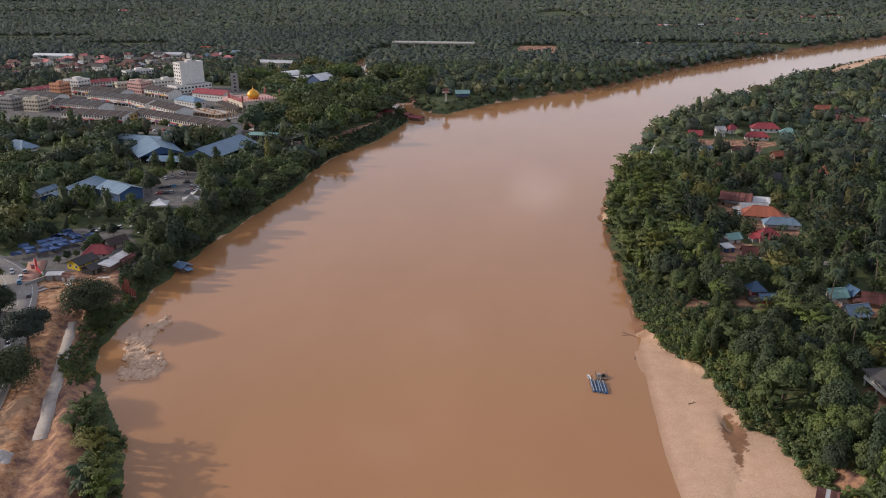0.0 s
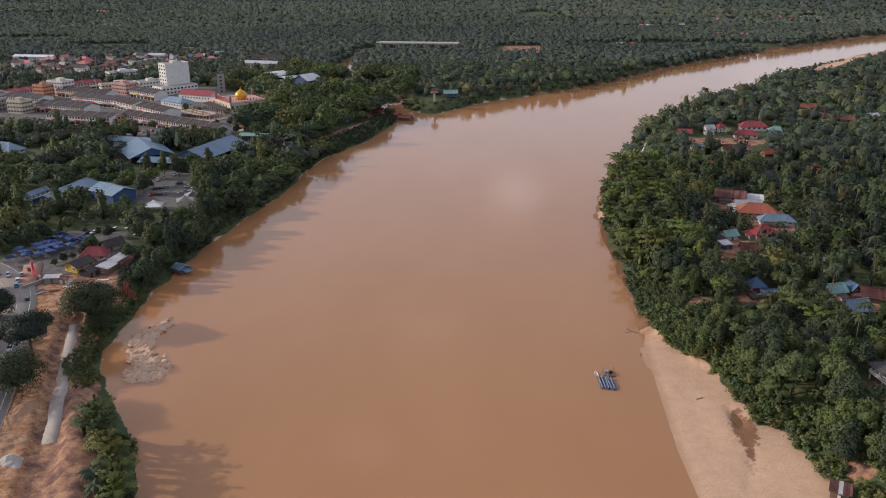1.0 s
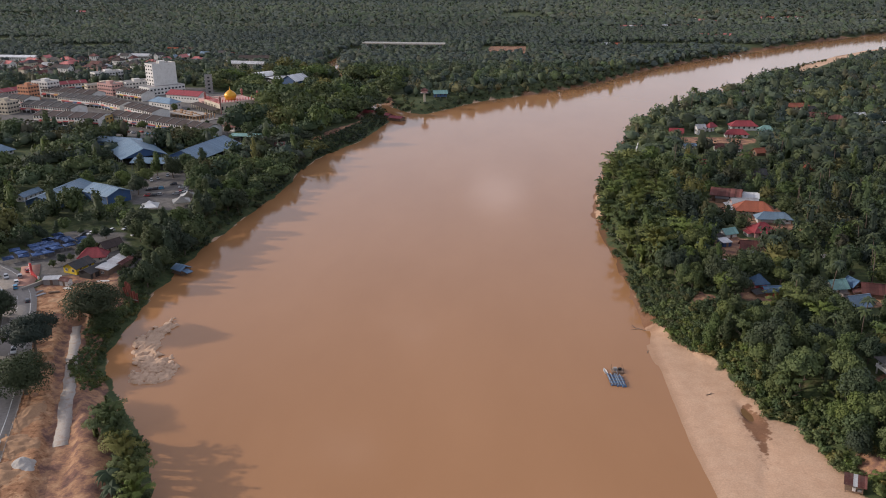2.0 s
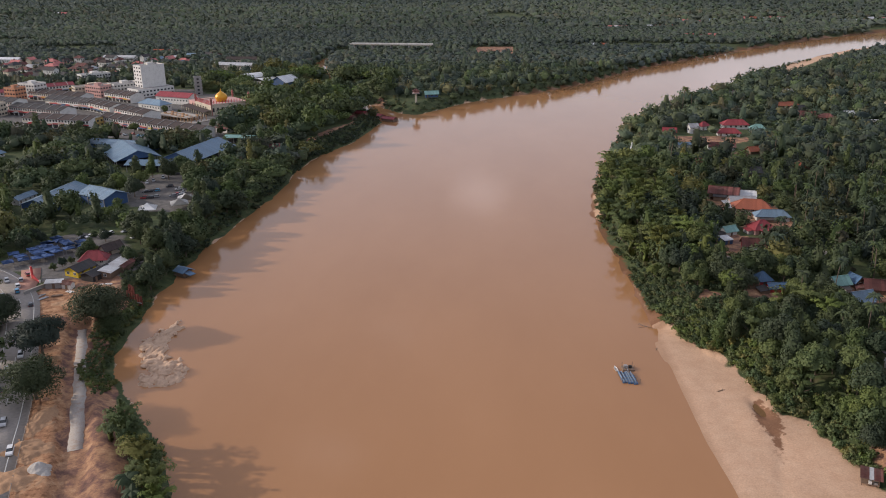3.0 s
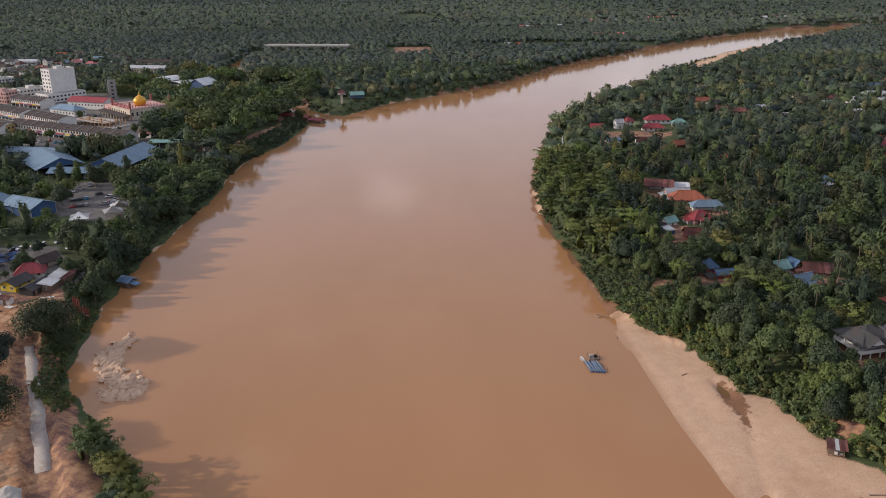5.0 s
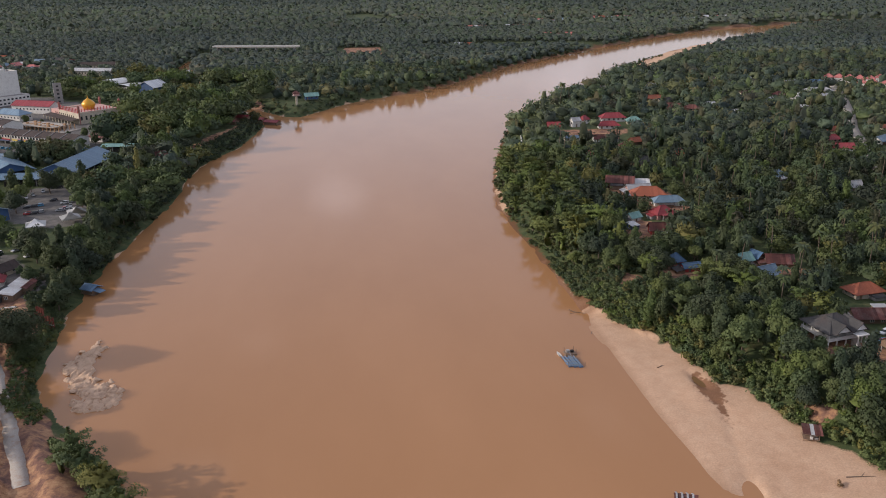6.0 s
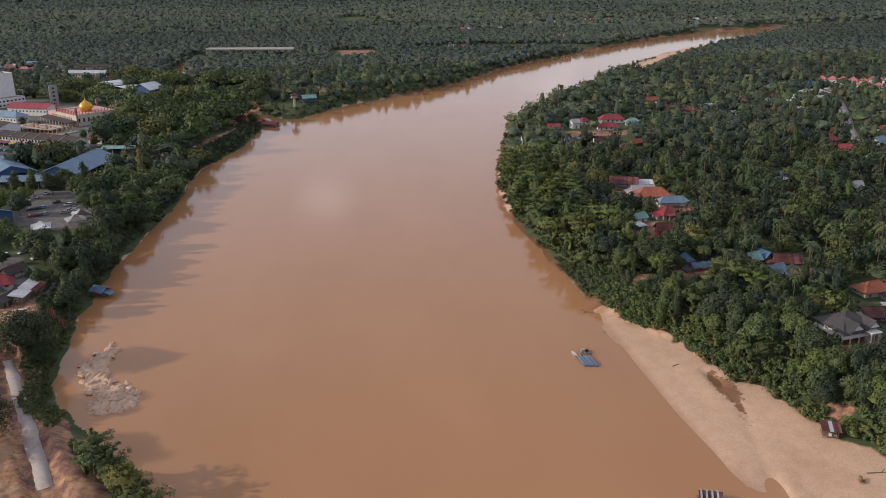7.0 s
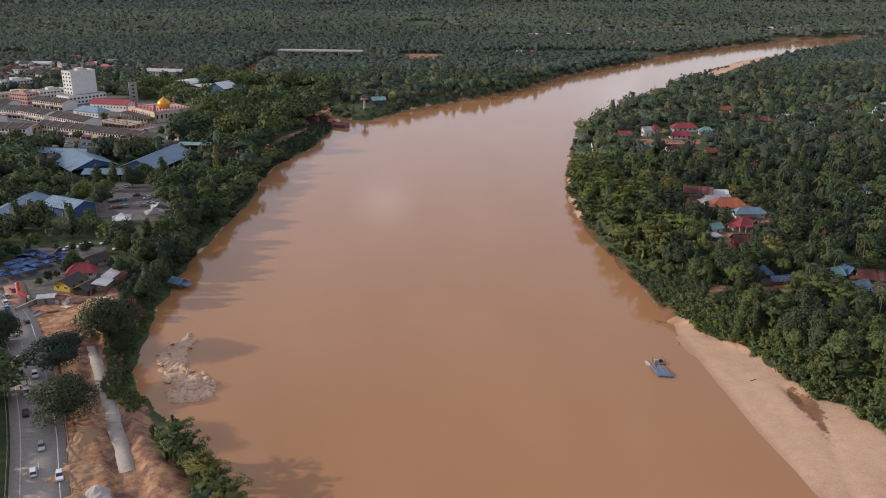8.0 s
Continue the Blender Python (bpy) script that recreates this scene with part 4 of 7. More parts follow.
def house(label, x, y, rz, w, d, h=3.0, roof="gable", rise=2.0, over=0.8, roof_mat=None, wall_mat=None, stilts=0.0, name="house", category="house", group="", clear=None, windows="flr", porch=0.0, z=None):
    """A small building: walls, roof with ridge, framed windows, door, stilts or a plinth, perhaps a porch."""
    r = root_at(name, x, y, rz, z, clear if clear is not None else max(w, d) * 0.5 + 0.5)
    if x > 60 and (y < 480 or x > 450 or (y < 600 and x < 215)):
        far = math.hypot(x, y)
        for step, k in ((6.0, 0.44), (12.0, 0.42), (17.0, 0.36), (23.0, 0.28)):
            CLEAR.append((x - x / far * step, y - y / far * step, max(w, d) * k))
    w, d = w - 2 * over, d - 2 * over
    h = h - 0.6 if x > 60 and y < 600 else h
    base = stilts
    part("wall", wall_bm(roof, w, d, base + h, rise, base if stilts else -0.6), wall_mat, r)
    part("roof", roof_bm(roof, w, d, rise, over, base + h + 0.02), roof_mat, r)
    if stilts:
        bm = bmesh.new()
        box(bm, -0.11, 0.11, -0.11, 0.11, -0.8, stilts)
        me = finish("post", bm, M_GREYWALL)
        for px in (-w / 2 + 0.3, 0, w / 2 - 0.3):
            for py in (-d / 2 + 0.3, d / 2 - 0.3):
                part("post", me, None, r, "", pose(px, py, 0))
    if windows:
        windows_round(r, w, d, base + h * 0.55, sides=windows, skip=0)
    dw = -w / 2 + w / max(1, int(w / 3.2)) / 2
    part_box("door", M_TIMBER, r, dw - 0.5, dw + 0.5, -d / 2 - 0.06, -d / 2 + 0.02, base + 0.02, base + 2.1, "brown panelled door")
    if name == "house" and 60 < x and y < 480 and w > 5:
        pick = random.Random(int(x * 13 + y * 7))
        aw, ad, ah = w * pick.uniform(0.35, 0.6), pick.uniform(2.2, 3.4), h * pick.uniform(0.72, 0.86)
        m = pose(pick.uniform(-0.2, 0.2) * w, -d / 2 - ad / 2 + 0.02, 0) if pick.random() < 0.55 and not porch else pose(-w / 2 - ad / 2 + 0.02, 0, 0, 0, 0, -90)
        annex = part("annex_wall", wall_bm("flat", aw, ad - 0.06, base + ah - 0.75, 0, -0.6), pick.choice((M_TIMBER, M_GREYWALL, M_TIMBER)), r, "low lean annex wall", m)
        part("annex_roof", roof_bm("shed", aw, ad, 0.7, 0.35, base + ah - 0.72, 0.1), pick.choice((R_ZINC, R_RUST, roof_mat, R_GREY)), annex, "patched lean roof")
    if porch:
        part("porch_roof", _porch(w, d, porch, base + h), roof_mat, r)
        bm = bmesh.new()
        box(bm, -0.09, 0.09, -0.09, 0.09, -0.6, base + h - 0.5)
        me = finish("porch_post", bm, M_WHITE)
        for px in (-w * 0.28, w * 0.28):
            part("porch_post", me, None, r, "", pose(px, -d / 2 - porch + 0.2, 0))
    return tagged(r, label, category, group)


def _porch(w, d, porch, z):
    bm = bmesh.new()
    y0, y1 = -d / 2 - porch - 0.2, -d / 2 - 0.02
    prism(bm, [(-w * 0.32, y0, z - 0.6), (w * 0.32, y0, z - 0.6), (w * 0.32, y1, z - 0.15), (-w * 0.32, y1, z - 0.15)], (0, 0, -0.12))
    return bm


def shed_hall(label, x, y, rz, w, d, h, rise, roof_mat, over=0.8, walled=False, category="market hall", group=""):
    """A market hall: a wide gable roof on steel posts over a near-black block for the shade, or walled."""
    r = root_at("market_hall", x, y, rz, None, None)
    for step in () if walled else (14, 22, 29):
        CLEAR.append((x + 0.3 * step, y - 0.95 * step, min(w, d) * 0.55))
    OPEN_AREAS.append((x - max(w, d) / 2, x + max(w, d) / 2, y - max(w, d) / 2, y + max(w, d) / 2)) if abs(w - d) < 8 else CLEAR.append((x, y, max(w, d) * 0.42))
    part("roof", roof_bm("gable", w, d, rise, over, h), roof_mat, r)
    if walled:
        part("wall", wall_bm("gable", w - 0.6, d - 0.6, h - 0.1, rise, -0.6), M_BLUEPAINT, r, "dark blue sheet walls")
    else:
        # solid near-black block added as the shade under the open roof
        part_box("counter", M_DARK, r, -w * 0.42, w * 0.42, -d * 0.36, d * 0.36, -0.5, 2.4, "near black block painted as shade under the roof")
        for s in (-1, 1):
            bm = bmesh.new()
            x_ = s * (w / 2 - 0.05)
            prism(bm, [(x_, -d / 2, h), (x_, d / 2, h), (x_, 0, h + rise - 0.15)], (-s * 0.15, 0, 0))
            part("gable_panel", bm, M_BLUEPAINT, r, "blue sheet gable")
    bm = bmesh.new()
    box(bm, -0.15, 0.15, -0.15, 0.15, -0.8, h)
    me = finish("post", bm, M_GREYWALL)
    n = max(2, int(w / 6))
    for i in range(n + 1):
        for s in (-1, 1):
            part("post", me, None, r, "", pose(-w / 2 + 0.3 + i * (w - 0.6) / n, s * (d / 2 - 0.2), 0))
    return tagged(r, label, category, group)


SIGN_MATS = [M_REDPAINT, M_REDPAINT, M_WHITE, M_BLUEPAINT, M_YELLOW, M_PINK, M_CREAM]


def shop_row(label, x, y, rz, length, depth, storeys=2, roof_mat=None, wall_mat=None, unit=5.5, seed=1, colourful=True):
    """A terrace of shops: long tiled roof, party walls above it, window pairs, shop openings, signboards and awnings on the front (-y)."""
    rnd = random.Random(seed)
    r = root_at("shop_row", x, y, rz)
    h = storeys * 3.4
    part("wall", wall_bm("gable", length, depth, h, 2.2, -0.8), wall_mat or M_WHITE, r)
    part("roof", roof_bm("gable", length, depth, 2.2, 0.5, h + 0.02), roof_mat or R_BROWN, r)
    n = max(1, round(length / unit))
    u = length / n
    bm = bmesh.new()
    prism(bm, [(-0.14, -depth / 2 - 0.4, h - 0.2), (-0.14, depth / 2 + 0.4, h - 0.2), (-0.14, depth / 2 + 0.4, h + 0.35), (-0.14, 0, h + 2.65), (-0.14, -depth / 2 - 0.4, h + 0.35)], (0.28, 0, 0))
    fire = finish("party_wall", bm, M_GREYWALL)
    # flat near-black panel on the wall paints the shade inside each shop
    bm = bmesh.new()
    box(bm, -u * 0.40, u * 0.40, -0.06, 0.05, 0.1, 2.7)
    opening = finish("shop_opening", bm, M_DARK)
    boards = []
    for mt in SIGN_MATS:
        bm = bmesh.new()
        box(bm, -u * 0.46, u * 0.46, -0.25, 0.0, 2.85, 3.6)
        boards.append(finish("signboard", bm, mt))
    bands = []
    for mt in (M_PINK, M_CREAM, M_WHITE, M_WHITE, M_PINK, M_WHITE):
        bm = bmesh.new()
        for z in range(1, storeys):
            box(bm, -u * 0.49, u * 0.49, -0.12, 0.0, z * 3.4 + 0.25, z * 3.4 + 1.0)
        box(bm, -u * 0.49, u * 0.49, -0.12, 0.0, h - 0.6, h - 0.05)
        bands.append(finish("front_band", bm, mt))
    awn = []
    for mt in (R_RED, R_BLUE, R_ZINC, R_BROWN):
        bm = bmesh.new()
        prism(bm, [(-u * 0.47, -2.2, 2.5), (u * 0.47, -2.2, 2.5), (u * 0.47, 0, 2.85), (-u * 0.47, 0, 2.85)], (0, 0, -0.06))
        awn.append(finish("awning", bm, mt))
    for i in range(n):
        cx = -length / 2 + (i + 0.5) * u
        if i % 2 == 0:
            part("party_wall", fire, None, r, "", pose(cx - u / 2, 0, 0))
        for side, rot in ((-1, 0),):
            m0 = pose(cx, side * depth / 2, 0, 0, 0, rot)
            part("shop_opening", opening, None, r, "", m0)
            part("front_band", bands[rnd.randrange(len(bands))], None, r, "", m0)
            if colourful or rnd.random() < 0.4:
                part("signboard", boards[rnd.randrange(len(boards))], None, r, "", m0)
            if rnd.random() < 0.6:
                part("awning", awn[rnd.randrange(len(awn))], None, r, "", m0)
            for s in range(1, storeys):
                for k in (-0.24, 0.24):
                    add_window(r, cx + k * u, side * depth / 2, s * 3.4 + 1.9, rot, 1.5, 1.5)
    CLEAR.append((x, y, 3))
    return tagged(r, label, "shop row", "shop rows of the town")


def flat_block(label, x, y, rz, w, d, storeys, wall_mat, name="office_block", every=3.0, tank=True, z=None, sides="flr", ledges=True):
    """A flat-roofed block: parapet, storey ledges, windows in rows, roof tank."""
    r = root_at(name, x, y, rz, z)
    h = storeys * 3.3
    part_box("wall", wall_mat, r, -w / 2, w / 2, -d / 2, d / 2, -0.8, h)
    part_box("roof", M_GREYWALL, r, -w / 2 + 0.25, w / 2 - 0.25, -d / 2 + 0.25, d / 2 - 0.25, h + 0.004, h + 0.12, "stained flat roof")
    bm = bmesh.new()
    for x0, x1, y0, y1 in ((-w / 2, w / 2, -d / 2, -d / 2 + 0.2), (-w / 2, w / 2, d / 2 - 0.2, d / 2), (-w / 2, -w / 2 + 0.2, -d / 2 + 0.2, d / 2 - 0.2), (w / 2 - 0.2, w / 2, -d / 2 + 0.2, d / 2 - 0.2)):
        box(bm, x0, x1, y0, y1, h + 0.004, h + 0.9)
    part("parapet", bm, wall_mat, r)
    for s in range(storeys):
        if s and ledges:
            part_box("ledge", wall_mat, r, -w / 2 - 0.35, w / 2 + 0.35, -d / 2 - 0.35, d / 2 + 0.35, s * 3.3 - 0.12, s * 3.3 + 0.08)
        windows_round(r, w, d, s * 3.3 + 1.8, every, min(2.0, every * 0.6), 1.4, sides)
    if tank:
        part_box("stair_house", wall_mat, r, -w * 0.1, w * 0.15, -d * 0.2, d * 0.2, h + 0.1, h + 2.6)
        bm = bmesh.new()
        lathe(bm, [(0.9, 0.0), (0.9, 1.3), (0.5, 1.6), (0.2, 1.65)], 12)
        part("water_tank", bm, M_GREYWALL, r, "", pose(w * 0.3, 0, h + 0.12))
    return tagged(r, label, "building", "town blocks")


def car_template(paint, label, van=False):
    """A small car: shaped body with bevelled edges, dark glasshouse, bumpers, lamps, four wheels. Nose along +y."""
    r = new("car")
    L, W2 = (4.0, 0.83) if not van else (4.3, 0.86)
    bm = bmesh.new()
    prof = [(-L / 2, 0.35), (-L / 2 + 0.05, 0.85), (-L / 2 + 0.25, 0.92), (L / 2 - 1.05, 0.95), (L / 2 - 0.1, 0.78), (L / 2, 0.55), (L / 2 - 0.03, 0.3), (L / 2 - 0.4, 0.22), (-L / 2 + 0.3, 0.22)]
    prism(bm, [(-W2, y, z) for y, z in prof], (2 * W2, 0, 0))
    bmesh.ops.bevel(bm, geom=bm.edges[:], offset=0.05, segments=2, affect="EDGES")
    part("body", bm, paint, r)
    top = 1.48 if not van else 1.85
    back = -L / 2 + 0.12
    bm = bmesh.new()
    lo, hi = W2 - 0.06, W2 - 0.22
    ring0 = [(-lo, back, 0.9), (lo, back, 0.9), (lo, L / 2 - 1.0, 0.92), (-lo, L / 2 - 1.0, 0.92)]
    ring1 = [(-hi, back + 0.35, top - 0.06), (hi, back + 0.35, top - 0.06), (hi, L / 2 - 1.75, top - 0.06), (-hi, L / 2 - 1.75, top - 0.06)]
    v0, v1 = [bm.verts.new(p) for p in ring0], [bm.verts.new(p) for p in ring1]
    bm.faces.new(v0[::-1])
    bm.faces.new(v1)
    for i in range(4):
        j = (i + 1) % 4
        bm.faces.new((v0[i], v0[j], v1[j], v1[i]))
    part("glasshouse", bm, M_GLASS, r, "dark tinted car glass")
    part_box("roof_panel", paint, r, -hi - 0.02, hi + 0.02, back + 0.33, L / 2 - 1.72, top - 0.06, top, "", 0.025)
    bm = bmesh.new()
    lathe(bm, [(0.1, -0.1), (0.29, -0.1), (0.31, -0.06), (0.31, 0.06), (0.29, 0.1), (0.1, 0.1)], 14)
    tyre = finish("wheel", bm, M_TYRE, True)
    bm = bmesh.new()
    lathe(bm, [(0.18, -0.11), (0.19, 0.0), (0.18, 0.11)], 10)
    rim = finish("rim", bm, M_STEEL, True)
    for sx in (-1, 1):
        for wy in (-L / 2 + 0.75, L / 2 - 0.75):
            w = part("wheel", tyre, None, r, "", pose(sx * (W2 - 0.08), wy, 0.31, 0, 90, 0))
            part("rim", rim, None, w, "grey wheel rim")
        part_box("headlight", M_LAMP, r, sx * W2 * 0.62 - 0.16, sx * W2 * 0.62 + 0.16, L / 2 - 0.12, L / 2 + 0.005, 0.58, 0.70)
        part_box("tail_light", M_REDPAINT, r, sx * W2 * 0.8 - 0.1, sx * W2 * 0.8 + 0.1, -L / 2 - 0.015, -L / 2 + 0.1, 0.6, 0.82)
    return tagged(r, label, "car", "cars on the road and car parks")


def plain(name, colour, rough=0.4, metal=0.0, coat=0.0):
    m, n, l, b = material(name, rough, metal, 0.5)
    f = noise_node(n, l, 3.0, 3, 0.6, world_xyz(n))
    r = ramp_node(n, l, f.outputs["Fac"], [(0.3, tuple(c * 0.85 for c in colour)), (0.7, colour)])
    l.new(r.outputs["Color"], b.inputs["Base Color"])
    b.inputs["Coat Weight"].default_value = coat
    return m


M_TYRE = plain("tyre_rubber", (0.02, 0.02, 0.02), 0.9)
M_STEEL = plain("dull_steel", (0.35, 0.35, 0.36), 0.4, 0.8)
M_LAMP = plain("lamp_glass", (0.6, 0.6, 0.58), 0.15)
CARS = [car_template(plain("white_car_paint", (0.75, 0.75, 0.74), 0.3, 0, 0.6), "small white car with dark windows on asphalt"),
        car_template(plain("silver_car_paint", (0.42, 0.43, 0.44), 0.3, 0.4, 0.6), "small silver car with dark windows on asphalt"),
        car_template(plain("dark_car_paint", (0.03, 0.03, 0.035), 0.3, 0, 0.6), "small black car with dark windows on asphalt"),
        car_template(plain("blue_car_paint", (0.05, 0.30, 0.50), 0.3, 0, 0.6), "small light blue car on asphalt"),
        car_template(plain("red_car_paint", (0.40, 0.04, 0.04), 0.3, 0, 0.6), "small red car on asphalt"),
        car_template(plain("white_van_paint", (0.72, 0.72, 0.70), 0.3, 0, 0.5), "white van with dark windows on the road", True)]
_used = set()


def park(kind, x, y, rz, z=None):
    m = pose(x, y, (ground_at(x, y) if z is None else z), 0, 0, rz)
    if kind not in _used:
        _used.add(kind)
        CARS[kind].matrix_basis = m
        return CARS[kind]
    return copy_thing(CARS[kind], m)


def canopy_template(mat, size, h, peak, label, name="market_canopy", category="canopy", group=""):
    """A pyramid canopy on four legs with a hanging edge."""
    r = new(name)
    s = size / 2
    bm = bmesh.new()
    a = [bm.verts.new(p) for p in ((-s, -s, h - 0.3), (s, -s, h - 0.3), (s, s, h - 0.3), (-s, s, h - 0.3))]
    b = [bm.verts.new(p) for p in ((-s, -s, h), (s, -s, h), (s, s, h), (-s, s, h))]
    c = [bm.verts.new((p[0] * 0.42, p[1] * 0.42, h + (peak - h) * 0.42)) for p in ((-s, -s), (s, -s), (s, s), (-s, s))]
    t = bm.verts.new((0, 0, peak))
    for i in range(4):
        j = (i + 1) % 4
        bm.faces.new((a[i], a[j], b[j], b[i]))
        bm.faces.new((b[i], b[j], c[j], c[i]))
        bm.faces.new((c[i], c[j], t))
    bmesh.ops.solidify(bm, geom=bm.faces[:], thickness=0.03)
    part("canopy", bm, mat, r)
    bm = bmesh.new()
    lathe(bm, [(0.04, -0.5), (0.04, h)], 6)
    leg = finish("leg", bm, M_STEEL)
    for sx in (-1, 1):
        for sy in (-1, 1):
            part("leg", leg, None, r, "", pose(sx * (s - 0.08), sy * (s - 0.08), 0))
    return tagged(r, label, category, group)

# ---------------------------------------------------------------- roads and paths
M_ASPHALT = weathered("asphalt", (0.29, 0.26, 0.23), 0.9, 0.0, (0.29, 0.24, 0.19), 0.6, 0.12)
M_CONCRETE = weathered("pale_concrete", (0.40, 0.36, 0.31), 0.85, 0.0, (0.27, 0.17, 0.11), 0.8, 0.25)
M_TRACK = weathered("dusty_track", (0.40, 0.355, 0.31), 0.9, 0.0, (0.34, 0.22, 0.15), 0.8, 0.45)
M_LINE = weathered("road_line_paint", (0.55, 0.55, 0.52), 0.8, 0.0, (0.15, 0.14, 0.13), 0.7, 0.8)
M_PAVER = weathered("red_paving", (0.36, 0.19, 0.14), 0.85, 0.0)
M_EARTH = weathered("heaped_earth", (0.36, 0.20, 0.12), 0.95, 0.1, (0.20, 0.11, 0.07), 0.7, 0.5, 0.0, 0.8)
M_SANDHEAP = weathered("heaped_sand", (0.42, 0.25, 0.14), 0.95, 0.1, (0.30, 0.18, 0.11), 0.6, 0.5, 0.0, 0.8)
M_GRAVEL = weathered("pale_gravel", (0.46, 0.43, 0.39), 0.95, 0.1, (0.3, 0.27, 0.24), 0.6, 0.8, 0.0, 0.8)
M_ROCK = weathered("pale_river_rock", (0.62, 0.425, 0.29), 0.9, 0.22, (0.36, 0.22, 0.14), 0.6, 0.9, 0.0, 1.0)


def strip(name, points, width, mat, label, category, lift=0.12, flat=None, depth=0.5, end=None, bed=None, ragged=0.0):
    """A surfaced way along a line, draped on the ground or level; a slab with sides."""
    line = spline(points, 0.9 if ragged else 4)
    vs, fs, level = [], [], []
    for i, p in enumerate(line):
        a, b = line[max(0, i - 1)], line[min(len(line) - 1, i + 1)]
        side = Vector((-(b - a).y, (b - a).x, 0)).normalized()
        w = bed or width + ((end or width) - width) * i / (len(line) - 1)
        level.append(flat if flat is not None else max(ground_at(p.x + side.x * j * w / 2, p.y + side.y * j * w / 2) for j in (-1, 0, 1)) + lift)
    if ragged:
        level = [sum(level[max(0, i - 7):i + 8]) / len(level[max(0, i - 7):i + 8]) for i in range(len(level))]
    for i, p in enumerate(line):
        a, b = line[max(0, i - 1)], line[min(len(line) - 1, i + 1)]
        side = Vector((-(b - a).y, (b - a).x, 0)).normalized()
        w = width + ((end or width) - width) * i / (len(line) - 1)
        for k in (-1, 0, 1):
            q = p + side * (k * (w / 2 + ragged * (float(value_noise(p.x + 31 * k, p.y, 2.2)) + float(value_noise(p.x + 17 * k, p.y, 6.0)) - 1.0)))
            vs += [(q.x, q.y, level[i])]
        vs += [(vs[-3][0], vs[-3][1], vs[-3][2] - depth), (vs[-1][0], vs[-1][1], vs[-1][2] - depth)]
        if i:
            o, n = (i - 1) * 5, i * 5
            fs += [(o, o + 1, n + 1, n), (o + 1, o + 2, n + 2, n + 1), (o + 3, o, n, n + 3), (o + 2, o + 4, n + 4, n + 2)]
    return tagged(new(name, mesh_np(name, np.array(vs), np.array(fs), mat)), label, category, kind="structure")


ROAD_Z = 6.34
ROAD = [(-52, 20), (-84, 100), (-109.5, 163), (-118.5, 186), (-129, 210), (-144.5, 242), (-160, 270), (-181, 291), (-212, 306), (-265, 320)]
strip("road", ROAD, 12.5, M_ASPHALT, "grey asphalt road with worn white lines", "road", flat=ROAD_Z, depth=0.9)


def offset_line(points, off, t0=0.0, t1=1.0):
    line = spline(points, 4)
    out = []
    for i, p in enumerate(line):
        if t0 <= i / (len(line) - 1) <= t1:
            a, b = line[max(0, i - 1)], line[min(len(line) - 1, i + 1)]
            side = Vector((-(b - a).y, (b - a).x, 0)).normalized()
            out.append(((p + side * off).x, (p + side * off).y))
    return out


strip("road_line", offset_line(ROAD, 3.9, 0.15, 0.8), 0.22, M_LINE, "worn white edge line on the road", "road line", flat=ROAD_Z + 0.012, depth=0.01)
strip("road_line", offset_line(ROAD, -4.3, 0.15, 0.8), 0.22, M_LINE, "worn white edge line on the road", "road line", flat=ROAD_Z + 0.012, depth=0.01)
centre = offset_line(ROAD, 0.0, 0.15, 0.8)
for i in range(1, len(centre) - 1, 3):
    strip("road_line", [centre[i], centre[i + 1]], 0.2, M_LINE, "worn white dash on the road", "road line", flat=ROAD_Z + 0.012, depth=0.01)
strip("path", [(-125, 246), (-118.3, 230.5), (-109.4, 210.7), (-99.8, 189.2), (-93.5, 174.5)], 3.0, M_TRACK, "pale concrete track through bare earth", "path", 0.12, depth=0.5, end=3.9, ragged=0.6)
strip("path", [(100, 486), (106, 514), (112, 542)], 1.5, M_WHITE, "pale concrete ramp between trees", "path", 0.25, end=0.5)
strip("path", [(104, 309), (116, 308), (128, 310), (150, 316)], 3.4, M_CONCRETE, "pale village lane beside houses", "path", 0.2, ragged=0.8)
strip("path", [(112, 272), (126, 272), (140, 270), (160, 262)], 3.2, M_EARTH, "bare earth village lane", "path", 0.2, ragged=0.9)
strip("road", [(285, 405), (307, 450), (325, 482), (343, 518), (372, 565), (420, 650), (455, 720)], 7.0, M_CONCRETE, "pale village road between trees", "road", 0.3)
strip("pavement", [(-161, 276), (-165, 288), (-170, 298)], 7.0, M_PAVER, "red paved forecourt beside the road", "pavement", 0.25)
for a in ([(285, 405), (307, 450), (325, 482), (343, 518), (372, 565), (420, 650), (455, 720)], [(104, 309), (116, 308), (128, 310), (150, 316)], [(112, 272), (126, 272), (140, 270)], [(100, 486), (106, 514), (112, 542)]):
    for v in spline(a, 5):
        CLEAR.append((v.x, v.y, 1.5))
for v in spline(ROAD, 6):
    CLEAR.append((v.x, v.y, 6.5))

